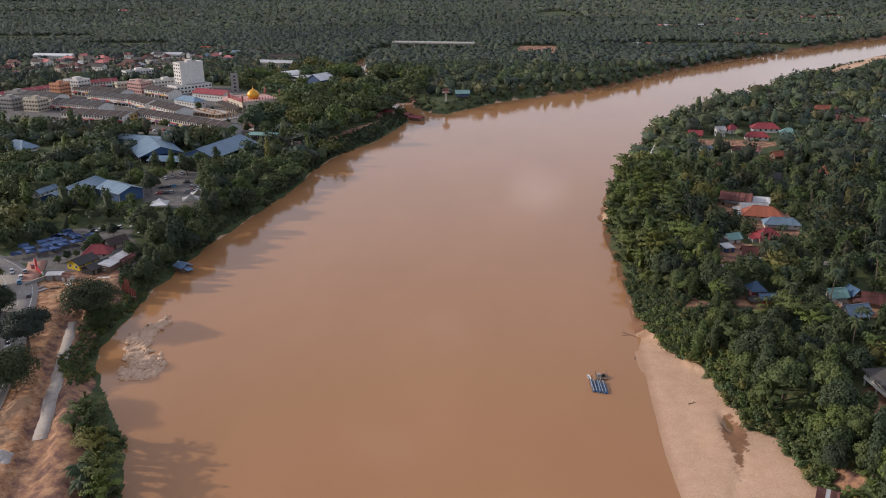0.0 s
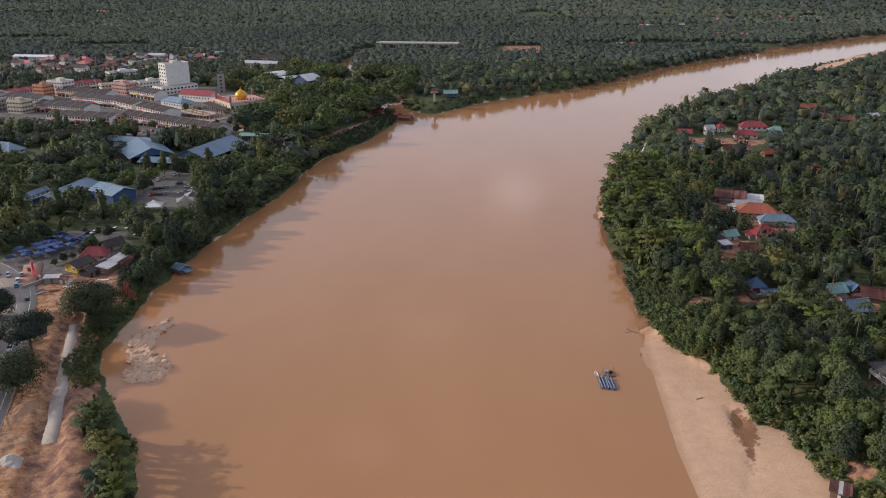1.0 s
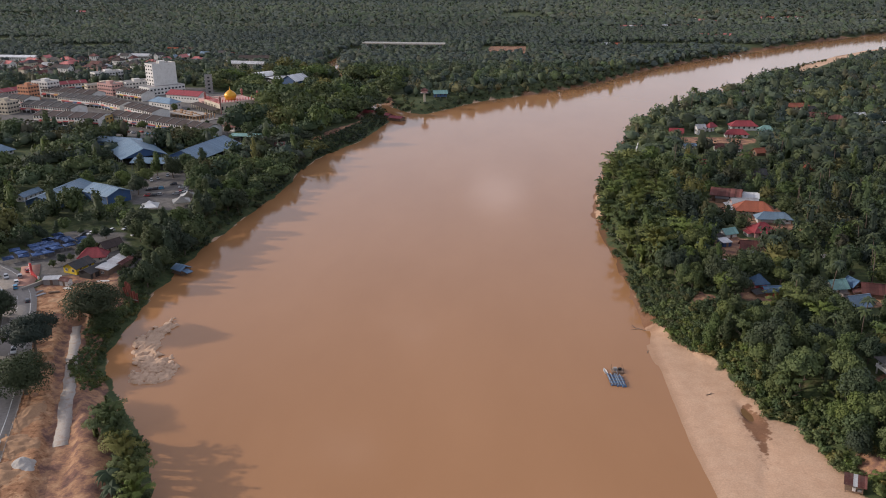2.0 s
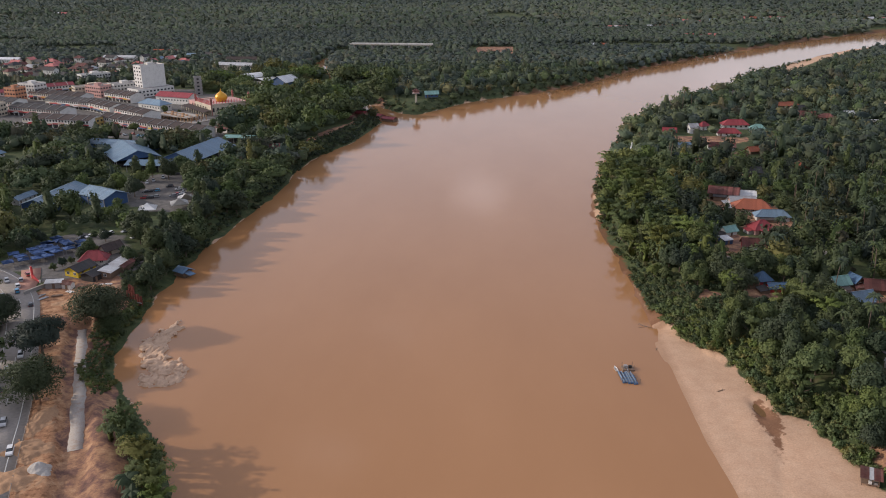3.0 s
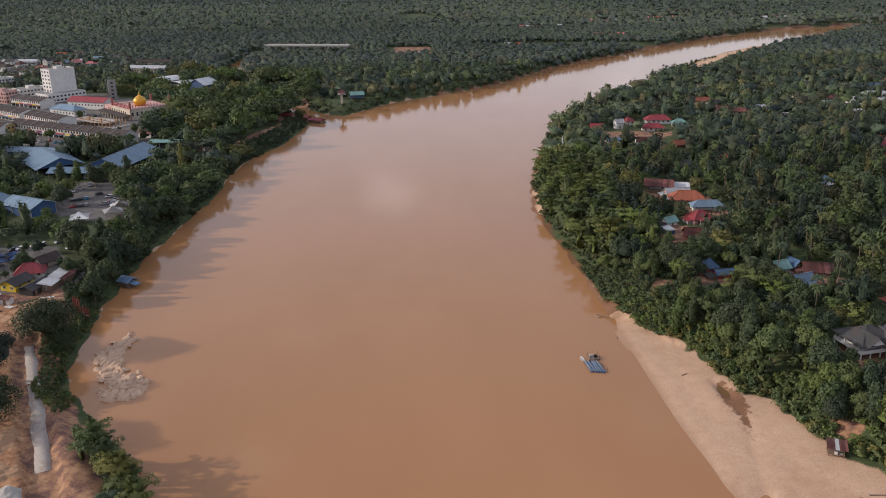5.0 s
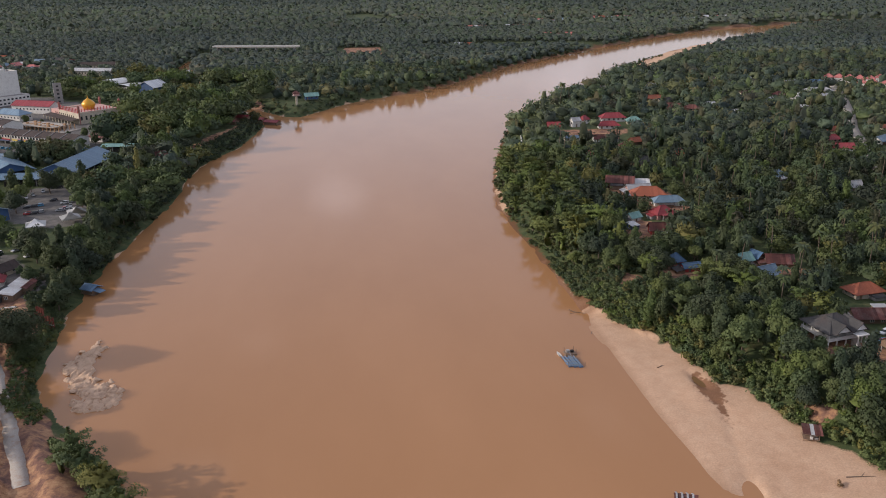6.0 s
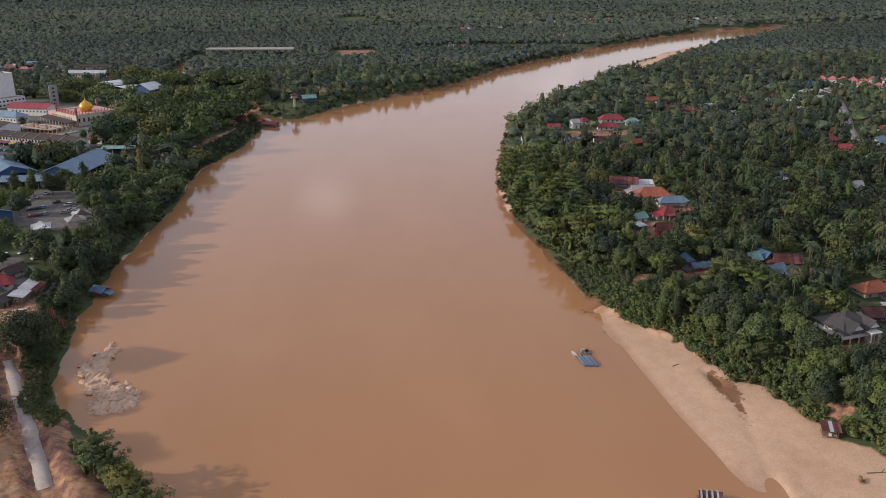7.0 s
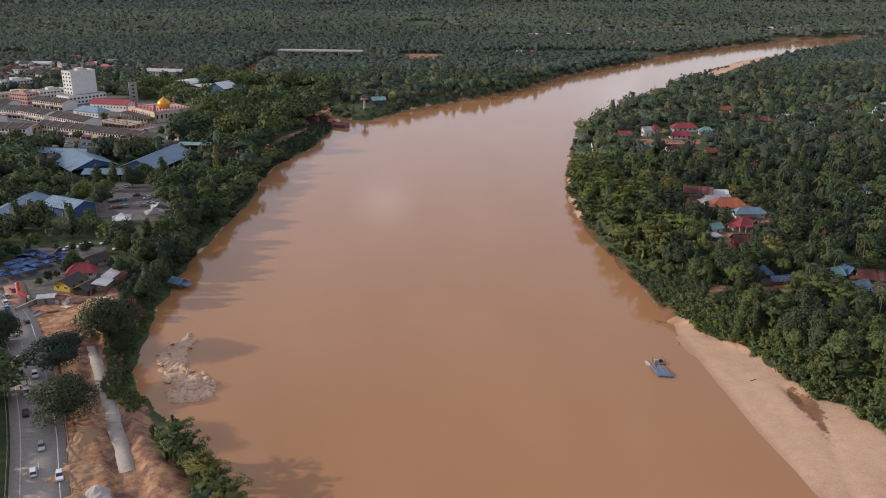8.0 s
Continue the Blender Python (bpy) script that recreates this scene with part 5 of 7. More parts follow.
# ---------------------------------------------------------------- embankment works
def heap(name, label, x, y, rx, ry, h, mat, seed, z=None):
    """A heap with an uneven, slumped surface."""
    n = 40
    u, v = np.meshgrid(np.linspace(-1.15, 1.15, n), np.linspace(-1.15, 1.15, n))
    r = np.hypot(u, v)
    px, py = x + u.ravel() * rx, y + v.ravel() * ry
    fall = smooth(1.1, 0.0, r.ravel() + (value_noise(px + seed * 13, py, 2.6) - 0.5) * 0.5)
    z = land(px, py) - 0.25 + h * fall * (0.55 + 0.5 * value_noise(px, py + seed * 7, 1.7) + 0.4 * value_noise(px + 5, py, 0.75)) + 0.35 * (fall > 0.05) * (value_noise(px, py, 0.6) - 0.5)
    ob = new(name, mesh_np(name, np.stack([px, py, z], -1), grid_faces(n, n), mat, None, True))
    return tagged(ob, label, "heap")


heap("earth_mound", "brown heap of dug earth by the track", -127, 252, 6, 5, 3.2, M_EARTH, 1)
heap("earth_mound", "pale orange heap of dug earth", -105, 172, 7, 6, 1.6, M_SANDHEAP, 2)
heap("earth_mound", "long low ridge of dug earth", -108, 186, 4, 12, 1.1, M_SANDHEAP, 3)
heap("earth_mound", "flattened orange earth beside the road", -101, 158, 8, 7, 1.4, M_SANDHEAP, 4)
heap("gravel_mound", "pale grey gravel heap on bare earth", -96.5, 163.5, 3.6, 3.4, 1.9, M_GRAVEL, 5)
heap("gravel_mound", "spread grey gravel on bare earth", -110, 181, 3.0, 3.8, 0.5, M_GRAVEL, 6)
heap("earth_mound", "raised pale earth platform by the river", -132, 277, 9, 7, 1.8, M_SANDHEAP, 7)
heap("earth_mound", "dark dug earth slope by the track", -119, 208, 3, 9, 0.9, M_EARTH, 8)
heap("earth_mound", "pale earth ridge beside the track", -136, 264, 10, 4, 0.9, M_SANDHEAP, 9)

spoil = random.Random(12)
for k in range(16):
    t = k / 15
    x, y = -134 + 36 * t + spoil.uniform(-4, 4), 256 - 92 * t + spoil.uniform(-5, 5)
    if line_distance(np.array([x]), np.array([y]), PIT)[0] < 6:
        continue
    heap("earth_mound", "small rough heap of dug %s earth" % ("brown" if k % 3 else "orange"), x, y, spoil.uniform(1.4, 3.2), spoil.uniform(1.6, 4.0), spoil.uniform(0.4, 1.0), (M_EARTH, M_EARTH, M_SANDHEAP)[k % 3] if k % 3 else M_SANDHEAP, 20 + k)

sheet_wall = root_at("sheet_pile_wall", -118.6, 274.5, -25, 0.0, 5)
bm = bmesh.new()
prism(bm, [(-0.3, 0, -1.5), (-0.15, -0.28, -1.5), (0.15, -0.28, -1.5), (0.3, 0, -1.5), (0.28, 0.05, -1.5), (0.13, -0.22, -1.5), (-0.13, -0.22, -1.5), (-0.28, 0.05, -1.5)], (0, 0, 8.0))
pile = finish("sheet_pile", bm, weathered("rusty_steel", (0.24, 0.07, 0.05), 0.75, 0.3, (0.12, 0.05, 0.035), 0.6, 1.0))
for i in range(12):
    part("sheet_pile", pile, None, sheet_wall, "", pose(-3.6 + i * 0.63, 0, 0.35 * math.sin(i * 1.7) - 0.1 * i, 0, 0, 180 * (i % 2)))
for i in range(7):
    part("sheet_pile", pile, None, sheet_wall, "", pose(-5.4 + i * 0.63, 2.6 - 0.2 * i, 1.0 + 0.3 * math.sin(i * 2.3), 0, 0, 180 * (i % 2)))
part_box("waler", M_STEEL, sheet_wall, -4.0, 3.8, -0.62, -0.34, 2.6, 2.9, "steel beam along the piles")
tagged(sheet_wall, "rusty red sheet pile wall at the river bank", "retaining wall")

gate = root_at("gateway_sign", -164, 288, -40, None, 3)
part_box("pylon", M_REDPAINT, gate, -0.7, 0.7, -0.4, 0.4, -0.5, 6.2, "tall red pylon", 0.08)
part_box("pylon", M_WHITE, gate, -1.9, -0.9, -0.3, 0.3, -0.5, 5.4, "white pylon with red marks", 0.06)
for k in range(4):
    part_box("sign_bar", M_REDPAINT, gate, -1.7, -1.1, -0.34, -0.30, 1.0 + k * 1.0, 1.5 + k * 1.0)
bm = bmesh.new()
prism(bm, [(0.7, -0.3, -0.5), (8.0, -0.3, -0.5), (8.0, -0.3, 1.0), (6.0, -0.3, 0.7), (0.7, -0.3, 2.4)], (0, 0.6, 0))
part("wing_wall", bm, M_REDPAINT, gate, "red sloping wing wall")
part_box("end_cap", M_WHITE, gate, 8.0, 8.6, -0.4, 0.4, -0.5, 1.5, "white end post", 0.05)
gate.matrix_basis = gate.matrix_basis @ Matrix.Scale(0.8, 4)
tagged(gate, "red and white gateway sign beside the road", "sign")

low_wall = root_at("retaining_wall", -156, 277, 65)
part_box("wall", M_GREYWALL, low_wall, -6, 6, -0.2, 0.2, -0.8, 1.3)
part_box("coping", M_CONCRETE, low_wall, -6.1, 6.1, -0.3, 0.3, 1.304, 1.45)
tagged(low_wall, "low grey concrete wall by the works", "wall")

house("site shed with zinc roof and grey walls", -151, 279.5, 10, 6.5, 3.2, 2.3, "shed", 0.5, 0.3, R_ZINC, M_GREYWALL, name="site_shed", category="shed", windows="f")
house("small site shed with red and white roof", -145.5, 279, -12, 4.5, 3, 2.2, "gable", 0.8, 0.3, R_RUST, M_WHITE, name="site_shed", category="shed", windows="f")


def stack(x, y, rz, n, length, mat, label, name):
    """A stack of boards, pipes or bars lying on bearers."""
    rnd = random.Random(int(abs(x * 7 + y)))
    r = root_at(name, x, y, rz)
    bm = bmesh.new()
    box(bm, -length / 2, length / 2, -0.12, 0.12, 0, 0.1)
    me = finish("board", bm, mat)
    for i in range(n):
        part("board", me, None, r, "", pose(rnd.uniform(-0.3, 0.3), (i % 6 - 2.5) * 0.27 + rnd.uniform(-0.04, 0.04), 0.12 + (i // 6) * 0.12, 0, 0, rnd.uniform(-4, 4)))
    return tagged(r, label, "stack")


CLEAR += [(-112, 262, 6), (-140, 285, 8), (-133, 290, 8), (-129, 300, 5), (-146, 285, 8), (-136, 304, 5), (-145, 312, 6)]
stack(-146, 271, 20, 14, 3.6, M_TIMBER, "stack of brown boards on bare earth", "board_stack")
stack(-150, 268, 60, 10, 4.0, M_STEEL, "stack of grey steel sections on bare earth", "steel_stack")
stack(-143, 275, -30, 12, 3.0, M_WHITE, "stack of pale panels on bare earth", "panel_stack")
stack(-140, 279, 5, 12, 3.4, M_TIMBER, "stack of weathered boards by the shed", "board_stack")
stack(-152, 271, 75, 8, 3.0, M_GREYWALL, "stack of concrete kerbs by the road", "kerb_stack")
stack(-133, 283, 15, 8, 4.5, M_WHITE, "stack of white pipes on the earth platform", "pipe_stack")


def rail(points, label, z, post_h=0.9):
    """A roadside guard rail on posts."""
    line = spline(points, 3)
    r = new("guard_rail")
    r.matrix_basis = pose(line[0].x, line[0].y, z)
    bm = bmesh.new()
    box(bm, -0.06, 0.06, -0.06, 0.06, -0.6, post_h)
    me = finish("post", bm, M_GREYWALL)
    for a, b in zip(line, line[1:]):
        d = b - a
        rz = math.degrees(math.atan2(d.y, d.x))
        part("post", me, None, r, "", pose(a.x - line[0].x, a.y - line[0].y, 0))
        bm = bmesh.new()
        prism(bm, [(0, -0.1, post_h - 0.35), (0, -0.16, post_h - 0.18), (0, -0.1, post_h - 0.02), (0, -0.05, post_h - 0.02), (0, -0.05, post_h - 0.35)], (d.length, 0, 0))
        part("rail", bm, M_CONCRETE, r, "", pose(a.x - line[0].x, a.y - line[0].y, 0, 0, 0, rz))
    return tagged(r, label, "guard rail")


rail(offset_line(ROAD, -6.6, 0.2, 0.56), "grey guard rail between road and works", 6.2)
rail(offset_line(ROAD, 6.9, 0.2, 0.56), "pale roadside fence along the verge", 6.2)

for kind, x, y, rz in ((0, -142, 233, 25), (5, -131.5, 212, 25), (2, -127, 200, 23), (1, -116.5, 183, 202), (0, -114.2, 172, 22), (0, -107.5, 170, 201), (0, -133, 222, 205), (1, -167, 285, 33),
                       (0, -165, 279, 33), (3, -162.5, 274, 33), (1, -164.5, 268, 213), (2, -151, 262, 30), (4, -167.5, 291, 40), (0, -96, 128, 202), (1, -172, 284, 213)):
    park(kind, x, y, rz, ROAD_Z + 0.01 if not (kind == 2 and y == 262) else None)

# ---------------------------------------------------------------- riverside stalls and market
house("yellow walled shop with grey gable roof", -148, 294.5, 70, 10.5, 8.2, 2.8, "gable", 1.6, 0.7, R_GREY, M_YELLOW, name="shop", category="shop")
house("long dark grey roofed stall beside the yellow shop", -139.8, 291, 70, 11.5, 7.2, 2.6, "gable", 1.2, 0.6, R_GREY, M_DARK, name="stall_shed", category="stall", windows="")
house("long stall with rusty and silver sheet roof", -134.5, 298, 82, 19, 5.6, 2.6, "shed", 0.8, 0.4, R_ZINC, M_TIMBER, name="stall_shed", category="stall", windows="lr")
house("narrow stall with rust red sheet roof", -131.5, 299.5, 82, 9, 3.2, 2.5, "gable", 0.6, 0.4, R_RUST, M_TIMBER, name="stall_shed", category="stall", windows="")
house("red hip roofed house behind the shops", -147.5, 306, 12, 11.5, 7.5, 3.0, "hip", 2.6, 0.8, R_RED, M_WHITE)
house("old brown tiled house with pale walls", -146, 318.5, 58, 9.5, 6.0, 2.8, "gable", 1.9, 0.8, R_BROWN, M_CREAM)
M_TARP = plain("blue_tarpaulin", (0.045, 0.105, 0.27), 0.55)
M_TENT = plain("white_tent_cloth", (0.74, 0.74, 0.73), 0.6)
blue_tent = canopy_template(M_TARP, 4.2, 2.4, 3.0, "blue market canopy on steel legs", group="blue market canopies")
CLEAR += [(-200, 378, 8), (-210, 376, 7), (-183, 382, 6), (-215, 386, 6), (-150, 362, 8), (-146, 352, 7), (-135, 372, 6), (-154, 380, 7), (-147, 384, 7), (-141, 386, 8), (-150, 372, 7), (-138, 378, 7), (-143.5, 369, 7), (-136, 367, 6), (-138, 358, 6), (-132, 356, 5), (-134, 349, 5)]
first = True
for i, (x, y) in enumerate(((-176, 304), (-179.5, 308), (-172, 310), (-175.5, 313), (-179, 317), (-171.5, 306), (-174, 320), (-177, 325), (-173, 328), (-176.5, 332), (-168.5, 309), (-170.5, 318), (-181, 301), (-184, 311), (-167.5, 314), (-164, 318), (-166.5, 323), (-163, 327), (-169.5, 326), (-160.5, 322), (-172.5, 316), (-176.5, 320.5))):
    m = pose(x, y, ground_at(x, y), 0, 0, 35 + (i * 37) % 20)
    CLEAR.append((x, y, 3))
    if first:
        blue_tent.matrix_basis, first = m, False
    else:
        copy_thing(blue_tent, m)
white_tent = canopy_template(M_TENT, 8.5, 2.8, 5.4, "white peaked marquee on steel legs", "marquee", "marquee", "white marquees by the river")
white_tent.matrix_basis = pose(-153, 377, ground_at(-153, 377), 0, 0, 15)
copy_thing(white_tent, pose(-140, 385, ground_at(-140, 385), 0, 0, 25))
copy_thing(white_tent, pose(-139.5, 394, ground_at(-139.5, 394), 0, 0, 22))
rnd = random.Random(5)
for row_x, row_y, rz, n, dx, dy in ((-160, 330, 60, 7, 2.6, 1.5), (-168, 338, 60, 7, 2.7, 1.4), (-151, 338, 150, 5, 1.4, 2.6), (-165, 402, 20, 8, 2.8, 0.8), (-172, 414, 20, 9, 2.8, 0.9), (-175, 432, 110, 6, 0.9, 2.7), (-150, 408, 110, 6, 0.8, 2.7), (-168, 452, 15, 7, 2.9, 0.6), (-160, 425, 25, 6, 2.8, 1.0)):
    for i in range(n):
        if rnd.random() < 0.62:
            park(rnd.choice((0, 0, 1, 1, 2, 2, 1, 0, 3, 4)), row_x + i * dx + rnd.uniform(-0.5, 0.5), row_y + i * dy + rnd.uniform(-0.8, 0.8), rz + 90 + rnd.uniform(-8, 8))
shed_hall("long pale blue gable roofed market hall", -206, 392, 84, 36, 15, 5.0, 2.6, R_PALEBLUE, walled=True)
shed_hall("pale blue gable roofed hall among trees", -183, 395.5, -32, 21, 14, 5.0, 2.6, R_PALEBLUE, walled=True)
house("small pale blue roofed shed among trees", -226, 397, 80, 15, 6, 3, "gable", 1.4, 0.6, R_PALEBLUE, M_WHITE, name="shed", category="shed")
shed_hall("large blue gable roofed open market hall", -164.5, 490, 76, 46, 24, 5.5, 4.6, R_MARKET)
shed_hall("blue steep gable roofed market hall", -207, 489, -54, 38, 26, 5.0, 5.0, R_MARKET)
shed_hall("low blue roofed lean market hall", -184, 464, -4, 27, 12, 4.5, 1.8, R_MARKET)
shed_hall("long pale blue roofed hall behind the market", -229, 525, -16, 54, 13, 4.0, 1.8, R_PALEBLUE, walled=True)
house("white bungalow with pale blue hip roof", -306, 499, -20, 22, 14, 3.2, "hip", 4.0, 1.2, R_PALEBLUE, M_WHITE)
shed_hall("grey green roofed bus shelter at the market", -153, 543, -8, 20, 9, 4.2, 0.8, R_GREEN, category="shelter")
house("small wooden riverside house with rusty roof", -121.5, 508, 30, 8, 6, 3, "gable", 1.6, 0.7, R_RUST, M_PINK, 2.0, porch=2.0)
OPEN_AREAS.append((-292, -266, 466, 520))
CLEAR += [(-150, 528, 9), (-146, 514, 8), (-118, 498, 7), (-300, 482, 10), (-296, 468, 9), (-186, 650, 12), (-180, 634, 10), (-196, 640, 10), (-176, 618, 8), (-98, 548, 6), (-92, 566, 6), (-86, 586, 6), (-80, 606, 6)]
OPEN_AREAS.append((-166, -142, 532, 556))

# ---------------------------------------------------------------- town
shop_row("long two storey shop terrace with brown roofs", -252, 599, -30, 54, 14, 2, seed=2)
shop_row("long two storey shop terrace with brown roofs", -204, 571, -30, 54, 14, 2, seed=3)
shop_row("two storey shop terrace with brown roofs", -306, 604, -14, 60, 18, 2, seed=4)
shop_row("two storey shop terrace with pale fronts", -302, 668, -40, 46, 15, 2, seed=5)
shop_row("two storey shop terrace with pale fronts", -262, 636, -40, 46, 15, 2, seed=6)
shop_row("two storey shop terrace with dark roofs", -346, 650, -22, 58, 16, 2, R_GREY, seed=7)
shop_row("two storey shop terrace with dark roofs", -338, 690, -26, 58, 15, 2, R_GREY, seed=8)
shop_row("two storey shop terrace with dark roofs", -392, 672, -22, 44, 15, 3, R_GREY, seed=9)
shop_row("two storey shop terrace with brown roofs", -368, 726, -24, 66, 15, 2, seed=10)
shop_row("two storey shop terrace with brown roofs", -310, 726, -34, 40, 14, 2, seed=11)
shop_row("terrace of shops under a long red roof", -438, 716, 66, 56, 12, 2, R_RED, seed=12)
shop_row("terrace of shops under a red roof", -402, 775, 40, 40, 12, 2, R_RED, seed=13)
shop_row("terrace of shops with brown roofs", -455, 660, -20, 40, 15, 2, seed=14)
flat_block("orange plastered town block", -404, 716, -20, 13, 12, 4, M_ORANGEWALL)
flat_block("white town block with stepped roof", -402, 742, -20, 20, 14, 4, M_WHITE)
flat_block("grey three storey town block", -414, 655, -15, 18, 13, 3, M_GREYWALL)
flat_block("pale three storey town block", -386, 648, -15, 16, 12, 3, M_CREAM)
flat_block("grey three storey town block", -428, 688, -15, 17, 13, 3, M_GREYWALL)
flat_block("yellow plastered town block", -283, 600, -20, 14, 11, 2, weathered("ochre_plaster", (0.52, 0.36, 0.12), 0.8), tank=False)
flat_block("long white three storey building", -388, 838, 48, 30, 12, 3, M_WHITE)
flat_block("pale town block with plain front", -362, 775, 40, 34, 12, 2, M_CREAM)
flat_block("pink town block behind the terraces", -345, 752, -30, 22, 12, 3, M_PINK)
flat_block("white two storey block beside the tower", -338, 792, 48, 26, 14, 2, M_WHITE)
flat_block("tall white tower block with plain side wall", -302, 770, 50, 24, 14, 8, M_WHITE, "tower_block", 4.0, True, None, "l", False)
flat_block("low white wing at the foot of the tower", -298, 759, 50, 36, 20, 2, M_WHITE, "tower_wing", 3.6, False)
mast = root_at("aerial_mast", -302, 770, 0, ground_at(-302, 770) + 26.5)
for k, (mx, my) in enumerate(((-5, 1), (-2, -2), (3, 2), (5, -1))):
    bm = bmesh.new()
    lathe(bm, [(0.16, 0.0), (0.12, 3.5), (0.06, 5.0 + k)], 6)
    part("mast", bm, M_STEEL, mast, "", pose(mx, my, 0))
    part_box("panel", M_WHITE, mast, mx - 0.5, mx - 0.15, my - 0.2, my + 0.2, 2.4, 4.4, "white aerial panel")
tagged(mast, "grey aerials on the tower roof", "aerial")
house("white two storey hall with red roof", -257, 713, -22, 38, 15, 6.5, "gable", 3.0, 0.8, R_RED, M_WHITE, name="hall", category="hall", clear=14)
house("white building with pale blue hip roof", -263, 676, -32, 30, 13, 6.0, "hip", 3.0, 0.8, R_PALEBLUE, M_WHITE, name="hall", category="hall", clear=12)
house("small white house with red brown roof", -175, 580, -30, 13, 8, 3.5, "gable", 2.0, 0.8, R_RUST, M_WHITE)
flat_block("tall bare concrete lift tower", -252, 757, 20, 6.5, 4.5, 5, M_GREYWALL, "concrete_tower", 9.0, False, None, "f")

M_BRICK = weathered("brick_red_plaster", (0.33, 0.12, 0.10), 0.8, 0.1)
mosque = root_at("mosque", -208, 676, 40)
part_box("wall", M_CREAM, mosque, -17, 17, -24, 10, -0.8, 8.0)
part_box("wall", M_PINK, mosque, -16, 16, 10, 26, -0.8, 7.0, "pink plastered rear hall")
part_box("roof", M_PINK, mosque, -16.5, 16.5, -23.5, 9.5, 8.004, 8.3, "pale pink flat roof")
for s, y0 in ((-1, -24.0), (1, 10.0)):
    part_box("parapet", M_CREAM, mosque, -17, 17, min(y0, y0 - s * 0.25), max(y0, y0 - s * 0.25), 8.304, 9.1)
windows_round(mosque, 34, 34, 4.5, 3.4, 1.4, 3.0, "l")
for i in range(9):
    add_window(mosque, -15 + i * 3.7, -24, 4.5, 0, 1.4, 3.0)
bm = bmesh.new()
lathe(bm, [(4.2, 0), (4.2, 1.4), (4.6, 1.7), (5.1, 3.0), (4.8, 4.7), (3.5, 6.2), (1.8, 7.4), (0.7, 8.2), (0.2, 8.9), (0.15, 10.2), (0.05, 11.0)], 28)
part("dome", bm, plain("golden_dome", (0.72, 0.36, 0.03), 0.35, 0.3), mosque, "golden yellow onion dome", pose(-1, -8, 8.3), True)
for sx, sy, hh in ((-16, -23, 10), (16, -23, 12), (-16, 9, 10), (16, 9, 10)):
    bm = bmesh.new()
    lathe(bm, [(0.7, -0.8), (0.7, hh), (1.1, hh + 0.2), (1.1, hh + 0.8), (0.9, hh + 1.0), (0.9, hh + 2.4), (1.1, hh + 2.6), (0.7, hh + 3.6), (0.1, hh + 4.4)], 10)
    part("minaret", bm, M_BRICK, mosque, "slim dark red minaret", pose(sx * 1.02, sy * 1.02, 0))
bm = bmesh.new()
lathe(bm, [(0.28, 0), (0.28, 2.6), (0.4, 2.8), (0.05, 3.4)], 8)
pin = finish("roof_post", bm, M_REDPAINT)
for i in range(12):
    part("roof_post", pin, None, mosque, "", pose(-14 + i * 2.5, -23.2, 8.3))
    part("roof_post", pin, None, mosque, "", pose(-16.3, -21 + i * 2.5, 8.3))
bm = bmesh.new()
prism(bm, [(-24, -24, 3.6), (-17.1, -24, 4.4), (-17.1, 24, 4.4), (-24, 24, 3.6)], (0, 0, -0.2))
part("porch_roof", bm, R_BROWN, mosque, "long brown porch roof")
for i in range(10):
    part_box("column", M_CREAM, mosque, -23.7, -23.2, -23.5 + i * 5.2, -23.0 + i * 5.2, -0.8, 3.4)
tagged(mosque, "pink and cream mosque with a golden dome", "mosque")

site = root_at("building_site", -226, 631, -30)
part_box("slab", M_CONCRETE, site, -25, 25, -10, 10, -0.8, 0.5)
part_box("slab", M_CONCRETE, site, -22, 16, -7, 9, 3.2, 3.5, "upper concrete slab")
for i in range(12):
    for j in range(4):
        part_box("column", M_SANDHEAP, site, -22 + i * 3.9, -21.5 + i * 3.9, -7.5 + j * 5, -7.0 + j * 5, 0.504, 3.19 if i < 10 else 4.2)
for i in range(14):
    part_box("formwork", M_SANDHEAP, site, -20 + i * 2.6, -18 + i * 2.6, -6 + (i * 5) % 11, -4.4 + (i * 5) % 11, 3.504, 4.0 + (i % 3) * 0.4, "pale timber formwork")
tagged(site, "half built pale concrete frame with columns", "building site")


def vault(label, x, y, rz, w, d, h, rise, mat):
    """A hall under an arched roof."""
    r = root_at("arched_hall", x, y, rz, None, 10)
    n = 12
    bm = bmesh.new()
    ring = [(-w / 2 + w * i / n, -d / 2, h + rise * math.sin(math.pi * i / n)) for i in range(n + 1)]
    for a, b in zip(ring, ring[1:]):
        prism(bm, [a, b, (b[0], d / 2, b[2]), (a[0], d / 2, a[2])], (0, 0, -0.2))
    bmesh.ops.remove_doubles(bm, verts=bm.verts[:], dist=0.01)
    part("roof", bm, mat, r)
    part_box("wall", M_GREYWALL, r, -w / 2 + 0.5, w / 2 - 0.5, -d / 2 + 0.8, d / 2 - 0.8, -0.8, h - 0.3, "grey hall walls")
    for i in range(5):
        for s in (-1, 1):
            part_box("column", M_WHITE, r, -w / 2 + 0.2 + i * (w - 0.9) / 4, -w / 2 + 0.7 + i * (w - 0.9) / 4, s * (d / 2 - 0.4) - 0.2, s * (d / 2 - 0.4) + 0.2, -0.8, h)
    return tagged(r, label, "hall")


vault("white arched roof hall with grey walls", -222, 838, -38, 24, 22, 7, 3.0, R_WHITE)
vault("white arched roof hall with grey walls", -205, 822, -38, 24, 20, 5, 2.4, R_WHITE)
